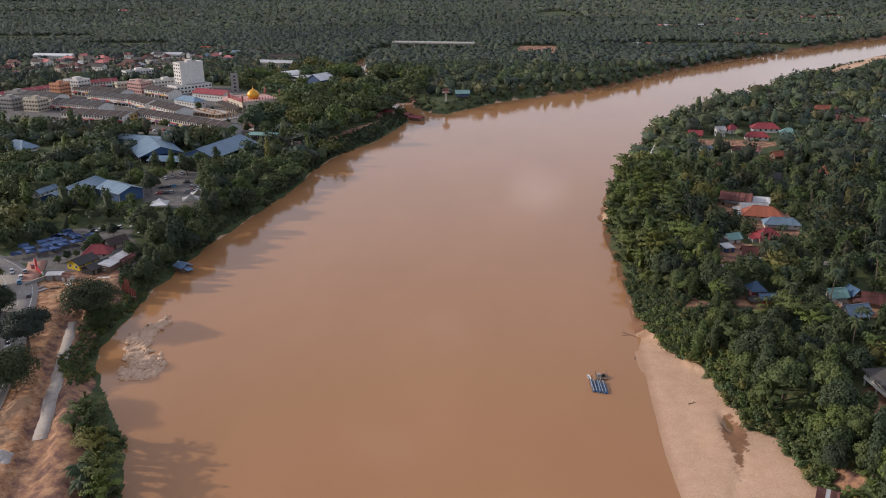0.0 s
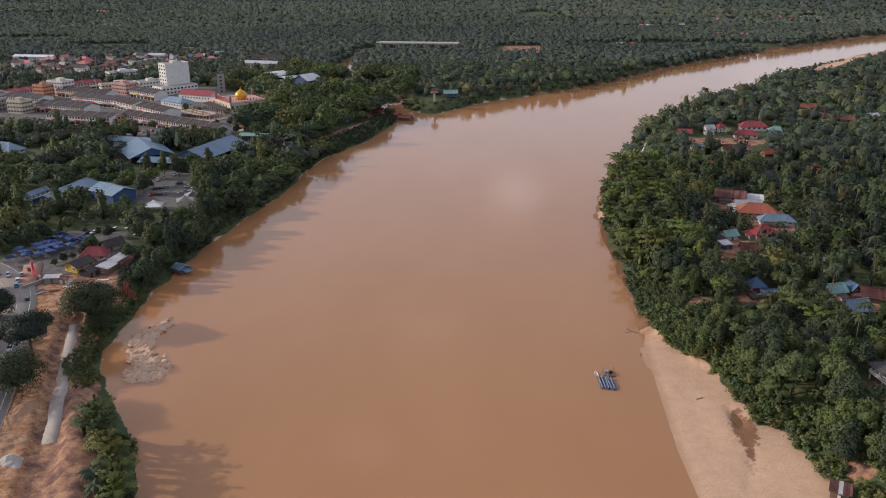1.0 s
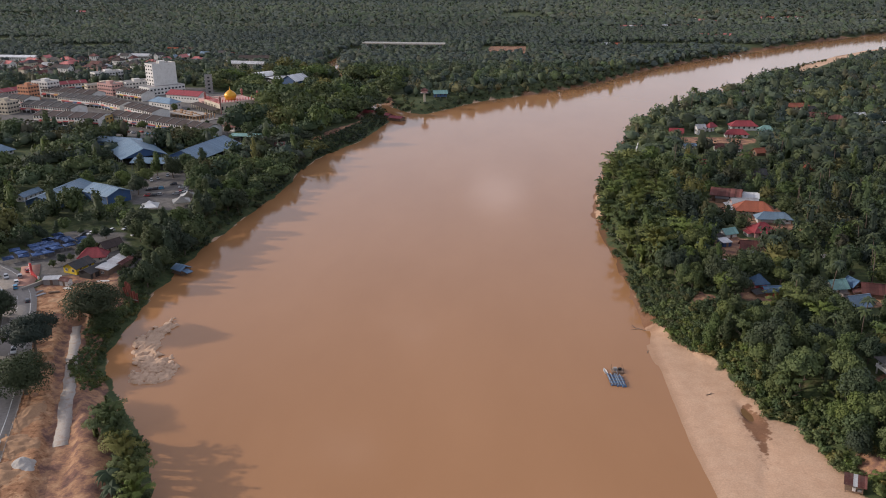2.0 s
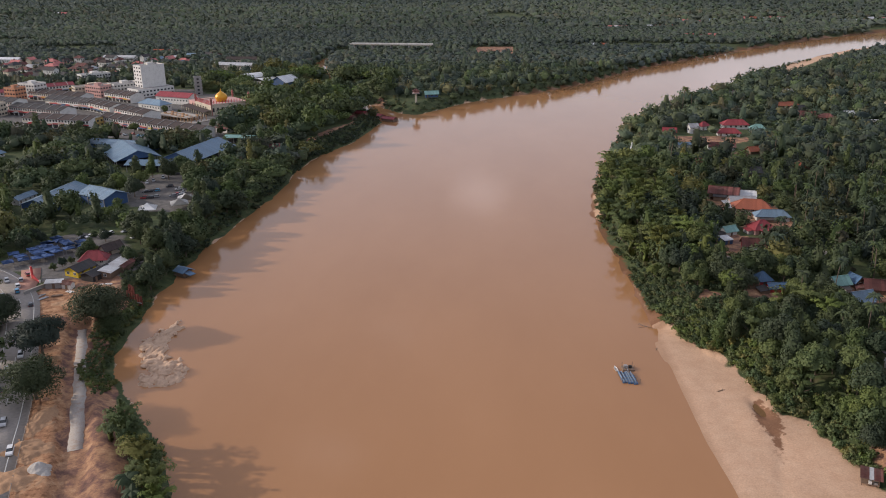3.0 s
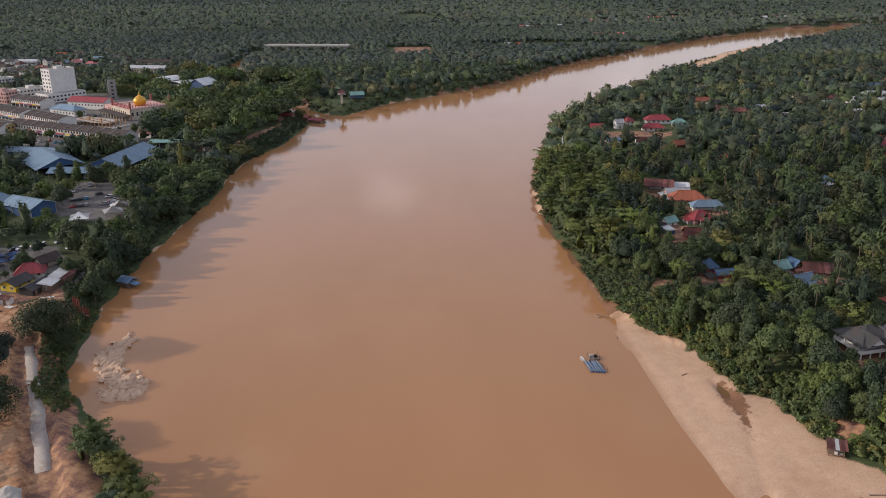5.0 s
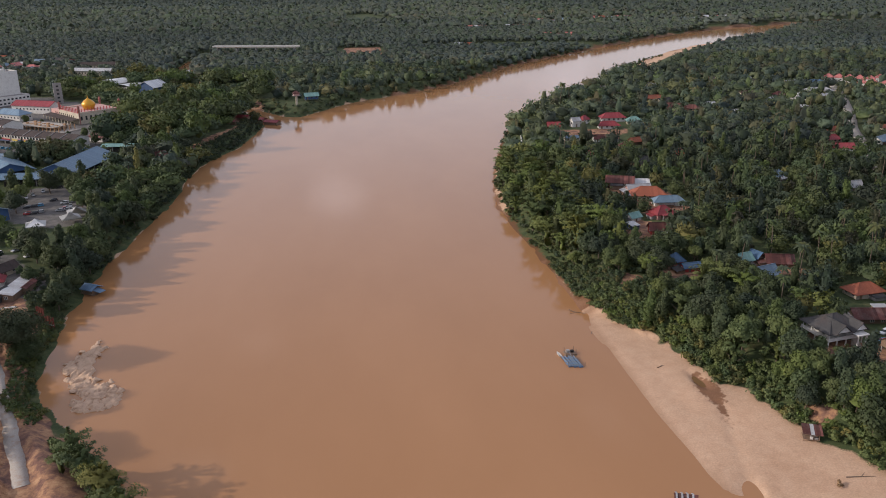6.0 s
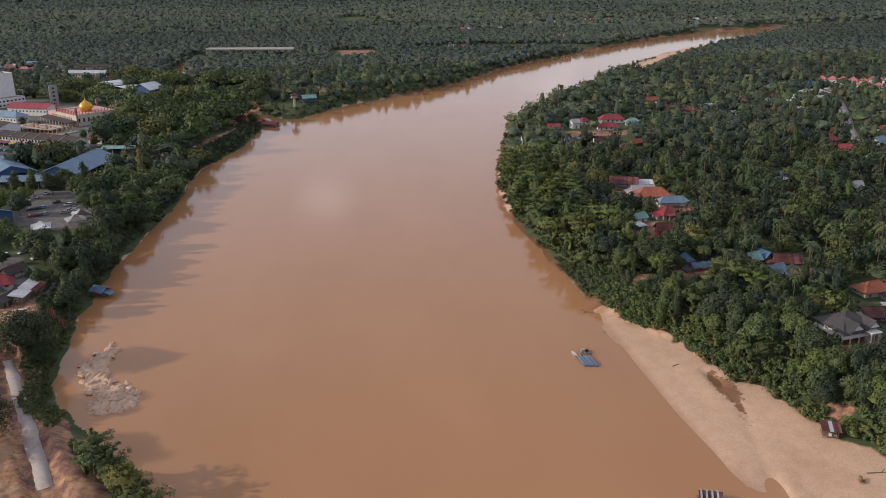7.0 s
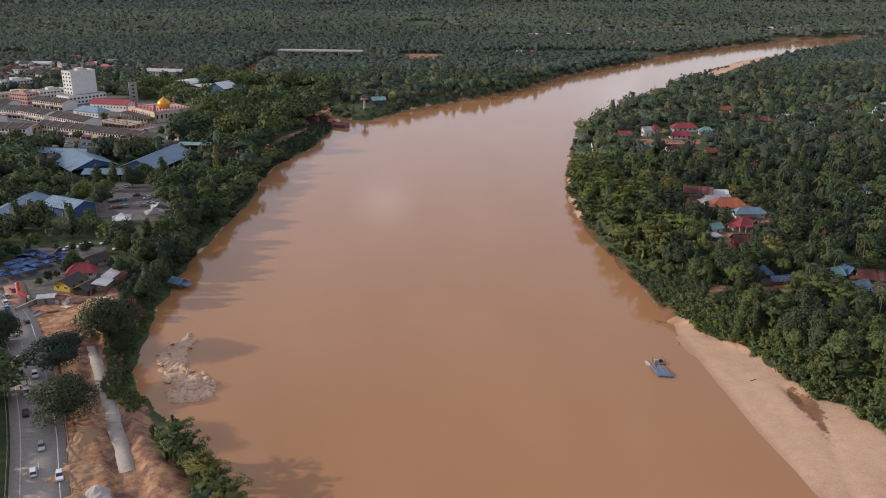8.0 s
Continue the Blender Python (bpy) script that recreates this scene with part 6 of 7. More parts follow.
CLEAR += [(-216, 806, 14), (-196, 792, 13), (-180, 788, 12), (-206, 776, 12), (-188, 764, 10), (-270, 930, 14), (-262, 906, 12), (-255, 885, 10)]
house("white gabled hall with blue front", -183, 812, 60, 22, 22, 6, "gable", 5, 1.0, R_WHITE, M_BLUEPAINT, name="hall", category="hall", windows="")
house("long zinc roofed school block", -275, 950, -14, 52, 10, 6, "gable", 2.4, 0.8, R_ZINC, M_CREAM, name="school_block", category="school", clear=16)
house("long brown roofed school block", -280, 1008, -4, 40, 11, 6, "gable", 2.6, 0.8, R_BROWN, M_CREAM, name="school_block", category="school", clear=16)
house("zinc roofed house near the halls", -243, 905, -30, 14, 11, 4, "gable", 2.4, 0.8, R_ZINC, M_PINK)
house("brown roofed pink house near the halls", -262, 872, -20, 20, 10, 4, "gable", 2.6, 0.8, R_BROWN, M_PINK)

rnd = random.Random(11)
SUBURB = [R_BROWN, R_GREY, R_RUST, R_RUST, R_PALEBLUE, R_ZINC, R_GREY, R_BROWN, R_GREY, R_PINK]
ROOF_WORD = {R_BROWN.name: "brown", R_GREY.name: "grey", R_RUST.name: "rusty", R_RED.name: "red", R_PALEBLUE.name: "pale blue", R_ZINC.name: "zinc", R_PINK.name: "pink", R_ORANGE.name: "orange", R_BLUE.name: "blue", R_WHITE.name: "white", R_GREEN.name: "green"}
for i in range(14):
    for j in range(6):
        x, y = -640 + i * 19 + j * 14 + rnd.uniform(-4, 4), 850 + j * 33 + i * 4 + rnd.uniform(-5, 5)
        if rnd.random() < 0.82:
            rm = rnd.choice(SUBURB)
            house("%s roofed suburban house with pale walls" % ROOF_WORD[rm.name], x, y, rnd.choice((-18, 72, -18)) + rnd.uniform(-5, 5), rnd.uniform(11, 17), rnd.uniform(8, 11), rnd.choice((3, 3, 6)), rnd.choice(("gable", "hip")), 2.6, 0.8, rm, rnd.choice((M_WHITE, M_CREAM, M_PINK)), group="suburban houses", windows="fr")
house("long white roofed depot behind the houses", -600, 1035, -8, 60, 12, 5, "gable", 2, 0.6, R_WHITE, M_WHITE, name="depot", category="depot", clear=18)
house("long zinc roofed depot behind the houses", -450, 1050, -8, 44, 12, 5, "gable", 2, 0.6, R_ZINC, M_WHITE, name="depot", category="depot", clear=16)
house("large red hip roofed hall in the suburb", -610, 905, -20, 30, 20, 5, "hip", 5, 1, R_RED, M_WHITE, name="hall", category="hall", clear=16)
OPEN_AREAS.append((-640, -390, 850, 1030))

# ---------------------------------------------------------------- bridge, tributary mouth, far settlements
bridge = root_at("bridge", -111, 1148, -9.5, 0)
part_box("deck", M_CONCRETE, bridge, -58, 58, -5, 5, 14.6, 15.8)
for s in (-1, 1):
    part_box("parapet", M_WHITE, bridge, -58, 58, s * 4.9 - 0.15, s * 4.9 + 0.15, 15.804, 16.9, "pale concrete parapet")
for i in range(5):
    part_box("pier", M_GREYWALL, bridge, -53 + i * 26, -51 + i * 26, -4, 4, -3, 14.59, "grey concrete pier")
tagged(bridge, "long pale concrete road bridge above trees", "bridge")
OPEN_AREAS.append((-2, 58, 1085, 1196))
for x in range(-185, -30, 14):
    CLEAR.append((x, 1148 - (x + 111) * 0.17, 7))
for x in range(-170, -50, 12):
    CLEAR.append((x, 1120 - (x + 111) * 0.17, 9))

tower_hut = root_at("lookout_tower", -45, 709, 10, None, 6)
part_box("shaft", M_CREAM, tower_hut, -0.8, 0.8, -0.8, 0.8, -1.5, 8.0)
part_box("platform", M_GREYWALL, tower_hut, -3.2, 3.2, -3.2, 3.2, 8.0, 8.35)
part_box("cabin", M_PINK, tower_hut, -2.2, 2.2, -2.2, 2.2, 8.354, 10.6)
part("roof", roof_bm("hip", 5.0, 4.6, 1.6, 0.6, 10.6), R_RUST, tower_hut, "rusty red hip roof")
tagged(tower_hut, "slim lookout tower with a rusty roof by the river", "tower")
house("blue green roofed house on the river point", -33, 733, 12, 13, 8, 3.2, "gable", 2.2, 0.8, R_GREEN, M_BLUEPAINT, 1.5, clear=9)
CLEAR.append((-45, 705, 12))
house("small pale house on the far river bank", 105, 968, 20, 10, 7, 3, "gable", 2, 0.7, R_PALEBLUE, M_WHITE, clear=10)


def float_hut(label, x, y, rz, w, d, roof_mat, wall_mat=None, drums=True):
    """A hut on a log and drum raft, afloat."""
    r = root_at("floating_hut", x, y, rz, 0.0)
    bm = bmesh.new()
    lathe(bm, [(0.25, 0), (0.3, 0.05), (0.3, w + 1.0), (0.25, w + 1.05)], 10)
    log = finish("float_log", bm, M_TIMBER)
    n = max(3, int(d / 1.0))
    for i in range(n):
        part("float_log", log, None, r, "", pose(-w / 2 - 0.5, -d / 2 + (i + 0.5) * d / n, 0.02, 0, 90, 0))
    part_box("deck", M_TIMBER, r, -w / 2 - 0.4, w / 2 + 0.4, -d / 2 - 0.2, d / 2 + 0.2, 0.28, 0.42)
    part_box("wall", wall_mat or M_TIMBER, r, -w / 2 + 0.5, w / 2 - 0.5, -d / 2 + 0.5, d / 2 - 0.5, 0.42, 2.4)
    part("roof", roof_bm("gable", w - 0.4, d - 0.4, 1.1, 0.6, 2.45), roof_mat, r)
    for px in (-w / 2 + 0.2, w / 2 - 0.2):
        for py in (-d / 2 + 0.2, d / 2 - 0.2):
            part_box("post", M_TIMBER, r, px - 0.06, px + 0.06, py - 0.06, py + 0.06, 0.42, 2.5)
    return tagged(r, label, "floating hut", "huts afloat on the river")


h1 = float_hut("floating hut with blue sheet roof near the bank", -112.2, 308.6, -32, 5.8, 5.4, R_HUT, M_TIMBER)
part("lean_roof", roof_bm("shed", 2.4, 4.4, 0.6, 0.3, 1.75), R_HUT, h1, "pale blue lean roof", pose(3.9, -0.6, 0, 0, 0, 90))
float_hut("floating restaurant with red roof at the point", -63, 655, -30, 12, 7, R_RED)
float_hut("floating hut with red roof at the point", -73, 668, -40, 9, 6, R_RED)
float_hut("floating hut with zinc roof at the point", -80, 680, -50, 8, 6, R_ZINC)
house("red roofed stall on the river point", -84, 645, -30, 10, 6, 2.6, "gable", 1.4, 0.6, R_RED, M_TIMBER, name="stall_shed", category="stall", windows="", clear=7)
house("rusty roofed stall on the river point", -90, 628, -40, 9, 6, 2.6, "gable", 1.4, 0.6, R_RUST, M_TIMBER, name="stall_shed", category="stall", windows="", clear=7)

for x, y, n in ((135, 1754, 3), (185, 1842, 3), (223, 1510, 3), (250, 1520, 2), (352, 1817, 2), (317, 1525, 3), (380, 1669, 3), (410, 1632, 2), (440, 1629, 3), (342, 1330, 3), (524, 1700, 4), (568, 1694, 3), (600, 1710, 2), (705, 1640, 4), (781, 1690, 4), (169, 1194, 2), (-989, 1973, 2), (-430, 1131, 2), (-802, 2226, 2), (470, 1660, 2)):
    for k in range(n):
        rm = rnd.choice((R_PINK, R_RUST, R_PALEBLUE, R_WHITE, R_ORANGE, R_PINK))
        house("%s roofed house in the far woods" % ROOF_WORD[rm.name], x + k * 17 + rnd.uniform(-3, 3), y + rnd.uniform(-14, 14), rnd.uniform(-20, 20), rnd.uniform(12, 18), 10, 3.2, "gable", 3, 0.8, rm, M_CREAM, group="houses in the far woods", windows="f", clear=15)

# ---------------------------------------------------------------- village on the wooded bank
V = "village houses among trees"
house("small timber house with blue hip roof", 112.5, 282, 12, 6.5, 6, 3.2, "hip", 2.2, 0.8, R_BLUE, M_REDPAINT, group=V)
house("low red walled annex with blue roof", 116.5, 275, 6, 9.5, 5, 2.6, "gable", 1.2, 0.5, R_BLUE, M_REDPAINT, group=V)
house("low rusty roofed kitchen beside the blue house", 107.5, 278, 8, 5, 4, 2.4, "gable", 1.0, 0.4, R_RUST, M_TIMBER, group=V)
house("house with pale green gable roof", 139, 279, 15, 7, 6.5, 3, "gable", 2, 0.7, R_GREEN, M_WHITE, group=V)
house("small house with blue gable roof", 145.5, 281, -70, 6, 5, 3, "gable", 1.8, 0.6, R_BLUE, M_TIMBER, group=V)
house("wide house with rust red sheet roof", 151.5, 275, -14, 11, 8, 3, "gable", 2.2, 0.8, R_RUST, M_TIMBER, group=V)
house("white house with pale blue gable roof", 141, 265.5, 18, 9, 6.5, 2.8, "gable", 2, 0.8, R_PALEBLUE, M_WHITE, group=V, porch=2)
house("cream bungalow with orange hip roof", 165, 242.5, 8, 13.0, 8.5, 3.2, "hip", 2.2, 0.9, R_ORANGE, M_CREAM, group=V)
house("timber house with rusty and silver sheet roof", 153.5, 223, -8, 12, 8, 2.8, "gable", 2.0, 0.7, R_RUST, M_TIMBER, group=V)
house("lean shed with silver sheet roof", 160.5, 226, -8, 5, 6, 2.6, "shed", 0.6, 0.4, R_ZINC, M_TIMBER, group=V)
house("red roofed timber house on stilts", 147, 198.5, 10, 10, 7, 2.8, "gable", 1.8, 0.7, R_RED, M_TIMBER, 2.2, group=V)
house("dark red roofed timber house", 131, 397, -20, 15, 9, 3.2, "gable", 2.4, 0.8, R_RUST, M_TIMBER, 1.0, group=V)
house("small house with a plain white roof", 142.5, 396, -12, 8, 6.5, 3, "gable", 1.8, 0.6, R_WHITE, M_WHITE, group=V)
house("house with silver zinc gable roof", 136, 384, 2, 13, 7.5, 3.2, "gable", 2, 0.8, R_ZINC, M_PINK, group=V)
house("wide orange hip roofed house", 137.5, 374, -10, 18, 10, 3.4, "hip", 3.0, 1.0, R_ORANGE, M_CREAM, group=V)
house("long pale blue roofed house", 142.5, 361, -4, 16, 7, 3.2, "hip", 2.0, 0.8, R_PALEBLUE, M_WHITE, group=V)
house("pink house with red hip roof", 131.5, 341.5, 10, 10.5, 8.5, 3.6, "hip", 2.8, 0.8, R_RED, M_PINK, group=V, porch=1.8)
house("small house with pale green roof", 117, 339.5, 25, 7, 5.5, 2.8, "gable", 1.6, 0.6, R_GREEN, M_WHITE, group=V)
house("small white roofed shed", 112.5, 328, 20, 4.5, 5, 2.6, "shed", 0.6, 0.3, R_WHITE, M_BLUEPAINT, group=V)
house("dark red timber house", 121, 317.5, -6, 11, 7, 3.0, "gable", 2.2, 0.8, R_RUST, M_REDPAINT, 1.0, group=V)
house("dark red roofed house in a clearing", 139.5, 558, -8, 10, 7, 3.2, "gable", 2.2, 0.7, R_RED, M_TIMBER, group=V)
house("tall white house in a clearing", 156, 561, 12, 7, 6, 5.2, "gable", 2.0, 0.6, R_ZINC, M_WHITE, group=V)
house("small red roofed house in a clearing", 166, 572, 30, 8, 6, 4.0, "hip", 2.4, 0.6, R_RED, M_WHITE, group=V)
house("wide white house with red roof", 189, 577, 0, 19, 9, 4.2, "hip", 2.8, 0.8, R_RED, M_WHITE, group=V)
house("wide white house with red roof", 178, 553, -4, 16, 8, 3.4, "hip", 2.4, 0.8, R_RED, M_WHITE, group=V)
house("house with pale green hip roof", 201, 564, -14, 12, 9, 3.4, "hip", 2.6, 0.8, R_GREEN, M_CREAM, group=V)
house("long white roofed shed in a clearing", 140.5, 516, 6, 11, 4.5, 2.6, "gable", 1.0, 0.4, R_PALEBLUE, M_WHITE, group=V)
house("long brown roofed house in a clearing", 161, 509, -4, 17, 7, 3.0, "gable", 2.0, 0.7, R_RUST, M_WHITE, group=V)
house("red roofed house among trees", 178, 498, 15, 10, 7, 3.0, "gable", 2.0, 0.7, R_ORANGE, M_TIMBER, group=V)
for x, y, rz, w, d, rm, wm, word in ((133, 462, 20, 9, 7, R_RED, M_WHITE, "red"), (166, 484, -10, 9, 6, R_RUST, M_TIMBER, "rusty"), (254, 660, 5, 20, 9, R_ORANGE, M_WHITE, "orange"), (254, 617, -20, 12, 9, R_RUST, M_PINK, "rusty"),
                                     (191, 459, 70, 9, 6, R_ORANGE, M_WHITE, "orange"), (159, 442, 10, 10, 7, R_GREY, M_TIMBER, "grey"), (284, 617, 10, 9, 7, R_WHITE, M_WHITE, "white"), (323, 508, -20, 14, 9, R_ORANGE, M_CREAM, "orange"),
                                     (304, 482, 10, 12, 8, R_RED, M_PINK, "red"), (294, 457, -8, 16, 9, R_RED, M_WHITE, "red"), (396, 577, 12, 15, 9, R_RUST, M_TIMBER, "rusty"), (333, 474, 30, 14, 9, R_PALEBLUE, M_WHITE, "pale blue"),
                                     (346, 470, 70, 14, 10, R_ORANGE, M_WHITE, "orange"), (368, 510, -10, 16, 10, R_ORANGE, M_CREAM, "orange"), (380, 648, 20, 16, 10, R_WHITE, M_WHITE, "white"), (350, 594, 0, 14, 9, R_WHITE, M_WHITE, "white"),
                                     (345, 630, 14, 10, 8, R_WHITE, M_WHITE, "white"), (398, 640, 5, 18, 10, R_ZINC, M_WHITE, "zinc"), (412, 674, -6, 24, 11, R_ZINC, M_WHITE, "zinc"), (436, 722, -6, 24, 12, R_BLUE, M_WHITE, "blue"),
                                     (220, 400, 25, 10, 7, R_PALEBLUE, M_TIMBER, "pale blue"), (247, 372, 5, 8, 6, R_ZINC, M_WHITE, "zinc"), (268, 690, 10, 10, 7, R_RUST, M_TIMBER, "rusty"), (232, 740, 0, 10, 7, R_RUST, M_PINK, "rusty"), (230, 520, 30, 9, 7, R_RUST, M_TIMBER, "rusty")):
    house("%s roofed village house among trees" % word, x, y, rz, w, d, 3.2, "gable" if (x + y) % 2 else "hip", 2.2, 0.8, rm, wm, group=V)


scatter_rnd = random.Random(17)
for k in range(22):
    x, y = scatter_rnd.uniform(225, 420), scatter_rnd.uniform(545, 780)
    if x < 0.6 * y + 20:
        rm = scatter_rnd.choice((R_RUST, R_ZINC, R_GREY, R_RUST, R_BROWN))
        house("%s roofed village house among trees" % ROOF_WORD[rm.name], x, y, scatter_rnd.uniform(-30, 30), scatter_rnd.uniform(9, 15), scatter_rnd.uniform(7, 9), 3.2, scatter_rnd.choice(("gable", "hip")), 2.2, 0.8, rm, scatter_rnd.choice((M_WHITE, M_TIMBER, M_CREAM)), group=V)


def terrace(x, y, rz, n):
    """A row of joined homes, each with its own pink hip roof and windows."""
    for k in range(n):
        c, s = math.cos(radians(rz)), math.sin(radians(rz))
        house("pink roofed terrace home with white walls", x + k * 9.2 * c, y + k * 9.2 * s, rz, 9, 10, 4.5, "hip", 3.0, 0.4, R_PINK, M_WHITE, group="pink roofed terrace homes", windows="fl", clear=6)


terrace(466, 745, -35, 5)
terrace(472, 700, -35, 5)
terrace(510, 730, -35, 5)
terrace(515, 690, -35, 5)

# the large house with grey gables
big = root_at("house", 133.5, 211.5, 10, None, 9)
for px in (-7.4, -3.6, 0.4, 4.2, 7.4):
    for py in (-6.6, 0.0, 6.6):
        part_box("pillar", M_WHITE, big, px - 0.22, px + 0.22, py - 0.22, py + 0.22, -0.9, 2.6, "white pillar", 0.03)
part_box("ground_wall", M_WHITE, big, -1.0, 7.0, -2.0, 6.2, -0.8, 2.595)
part_box("floor_slab", M_WHITE, big, -7.9, 7.9, -7.1, 7.1, 2.6, 2.95, "white concrete floor slab", 0.04)
part_box("upper_wall", M_WHITE, big, -6.2, 7.2, -4.6, 6.4, 2.954, 6.2)
for x0, x1, y0, y1 in ((-7.8, 7.8, -7.0, -6.9), (-7.8, -7.7, -6.9, 6.9)):
    part_box("balustrade", M_WHITE, big, x0, x1, y0, y1, 2.954, 3.9, "white balcony balustrade")
for px in (-7.4, -3.6, 0.4, 4.2, 7.4):
    part_box("balcony_post", M_WHITE, big, px - 0.15, px + 0.15, -6.75, -6.45, 2.954, 6.1)
for py in (-2.5, 2.0, 6.4):
    part_box("balcony_post", M_WHITE, big, -7.5, -7.2, py - 0.15, py + 0.15, 2.954, 6.1)
for px in (-4.6, -1.6, 1.6, 5.0):
    add_window(big, px, -4.6, 4.6, 0, 1.5, 1.8)
for py in (-2.5, 1.0, 4.4):
    add_window(big, -6.2, py, 4.6, -90, 1.5, 1.8)
for px in (0.6, 3.2, 5.8):
    add_window(big, px, -2.0, 1.3, 0, 1.3, 1.3)
part("roof", roof_bm("hip", 15.4, 13.6, 3.8, 0.9, 6.2, 0.2), R_GREY, big, "dark grey tiled hip roof")
for gx0, gy0, rot, w, d in ((-3.0, -4.2, 90, 8.5, 6.4), (4.6, -4.4, 90, 8.0, 5.6)):
    g = part("gable_roof", roof_bm("gable", w, d, 2.7, 0.6, 6.45, 0.18), R_GREY, big, "dark grey tiled gable", pose(gx0, gy0, 0, 0, 0, rot))
    bm = bmesh.new()
    prism(bm, [(-w / 2 - 0.1, -d / 2 + 0.2, 6.3), (-w / 2 - 0.1, d / 2 - 0.2, 6.3), (-w / 2 - 0.1, 0, 8.75)], (0.15, 0, 0))
    part("gable_wall", bm, M_WHITE, g, "white gable wall")
part("porch_roof", roof_bm("flat", 4.4, 3.6, 0, 0.3, 5.2, 0.3), M_WHITE, big, "white flat porch roof", pose(3.6, -9.0, 0))
for px in (1.8, 5.4):
    part_box("porch_pillar", M_WHITE, big, px - 0.25, px + 0.25, -10.7, -10.2, -0.9, 5.19, "white pillar", 0.03)
for i in range(10):
    part_box("step", M_CONCRETE, big, 2.4, 4.8, -10.0 + i * 0.3, -9.7 + i * 0.3, -0.6, 0.1 + i * 0.28)
big.matrix_basis = big.matrix_basis @ Matrix.Scale(0.85, 4)
tagged(big, "large unfinished white house with dark grey gables", "house", V)
stack(126, 210, 40, 16, 3.5, M_TIMBER, "scattered boards beside the white house", "board_stack")
stack(131, 201.5, 10, 12, 3.0, M_GREYWALL, "stacked concrete blocks beside the white house", "block_stack")
heap("earth_mound", "pale builders' rubble beside the white house", 127, 205, 4, 3, 0.6, M_SANDHEAP, 12)
park(3, 147, 206, 80)
park(0, 152, 212, 120)
CLEAR += [(126, 199, 4), (131, 197, 5), (124, 203, 4), (134, 201, 6), (139, 203, 5), (129, 203, 6), (125, 209, 4), (136, 200, 6), (126, 273, 6), (141, 204, 5), (127, 205, 4), (148, 212, 6), (160, 535, 12), (145, 538, 10), (175, 535, 12), (188, 548, 12), (150, 548, 9), (172, 560, 9), (140, 372, 9), (137, 390, 9), (120, 325, 6), (160, 232, 7), (166, 232, 6)]

# ---------------------------------------------------------------- sandbank and river things
shack = root_at("shack", 102.5, 169.5, -22, None, 4)
part_box("floor", M_TIMBER, shack, -2.0, 2.0, -1.6, 1.6, 0.5, 0.62)
for px in (-1.8, 1.8):
    for py in (-1.4, 1.4):
        part_box("post", M_TIMBER, shack, px - 0.06, px + 0.06, py - 0.06, py + 0.06, -0.8, 2.5)
part_box("wall", M_TIMBER, shack, -1.9, 0.2, 0.3, 1.5, 0.62, 2.3)
for k, mt in enumerate((R_RUST, R_RUST, R_ZINC, R_RUST, R_RUST)):
    bm = bmesh.new()
    x0 = -2.4 + k * 0.98
    prism(bm, [(x0, -2.1, 2.35), (x0 + 1.02, -2.1, 2.35), (x0 + 1.02, 2.0, 3.2), (x0, 2.0, 3.2)], (0, 0, -0.05 - 0.01 * k))
    part("roof_sheet", bm, mt, shack)
part_box("crate", M_WHITE, shack, -0.4, 0.3, -1.5, -0.9, 0.62, 1.4, "pale crate")
part_box("crate", M_GREYWALL, shack, 0.7, 1.6, -1.3, -0.6, 0.62, 1.1, "grey crate")
tagged(shack, "ramshackle shack with rusty sheet roof on sand", "shack")

hb = float_hut("houseboat with red and silver striped roof", 60, 150.5, -18, 6.0, 3.6, R_RUST, M_WHITE)
for k in range(4):
    bm = bmesh.new()
    x0 = -3.0 + k * 1.55
    prism(bm, [(x0, -2.35, 2.50), (x0 + 0.55, -2.35, 2.50), (x0 + 0.55, 0.0, 3.66), (x0, 0.0, 3.66)], (0, 0, 0.05))
    prism(bm, [(x0, 2.35, 2.50), (x0 + 0.55, 2.35, 2.50), (x0 + 0.55, 0.0, 3.66), (x0, 0.0, 3.66)], (0, 0, 0.05))
    part("roof_sheet", bm, R_ZINC, hb, "silver roof sheet")

hb.matrix_basis = hb.matrix_basis @ Matrix.Scale(0.8, 4)
raft = root_at("dredging_raft", 54.7, 224.2, 4, 0.0)
bm = bmesh.new()
lathe(bm, [(0.26, 0), (0.31, 0.03), (0.31, 0.3), (0.29, 0.33), (0.31, 0.36), (0.31, 0.6), (0.29, 0.63), (0.31, 0.66), (0.31, 0.93), (0.26, 0.96)], 12)
drum = finish("drum", bm, plain("faded_blue_plastic", (0.085, 0.17, 0.31), 0.5), True)
raft_rnd = random.Random(4)
for i in range(6):
    for j in range(7 - (i == 5)):
        part("drum", drum, None, raft, "", pose(-2.1 + i * 0.78 + raft_rnd.uniform(-0.05, 0.05), -3.4 + j * 1.0 + 0.35 * (i % 2) - 0.25 * i, 0.2, -90, 0, raft_rnd.uniform(-3, 3)))
bm = bmesh.new()
lathe(bm, [(0.14, 0), (0.16, 0.02), (0.16, 7.0), (0.14, 7.02)], 10)
pipe = finish("pipe", bm, plain("grey_blue_plastic", (0.20, 0.26, 0.33), 0.5), True)
for i in range(5):
    part("pipe", pipe, None, raft, "grey blue plastic pipe" if i == 0 else "", pose(-2.0 + i * 0.85, -3.6 - 0.15 * i, 0.66, -90, 0, raft_rnd.uniform(-3, 3)))
for j in range(4):
    part_box("deck_board", M_TIMBER, raft, -2.7, 2.6, -3.0 + j * 1.9, -2.8 + j * 1.9, 0.52, 0.6)
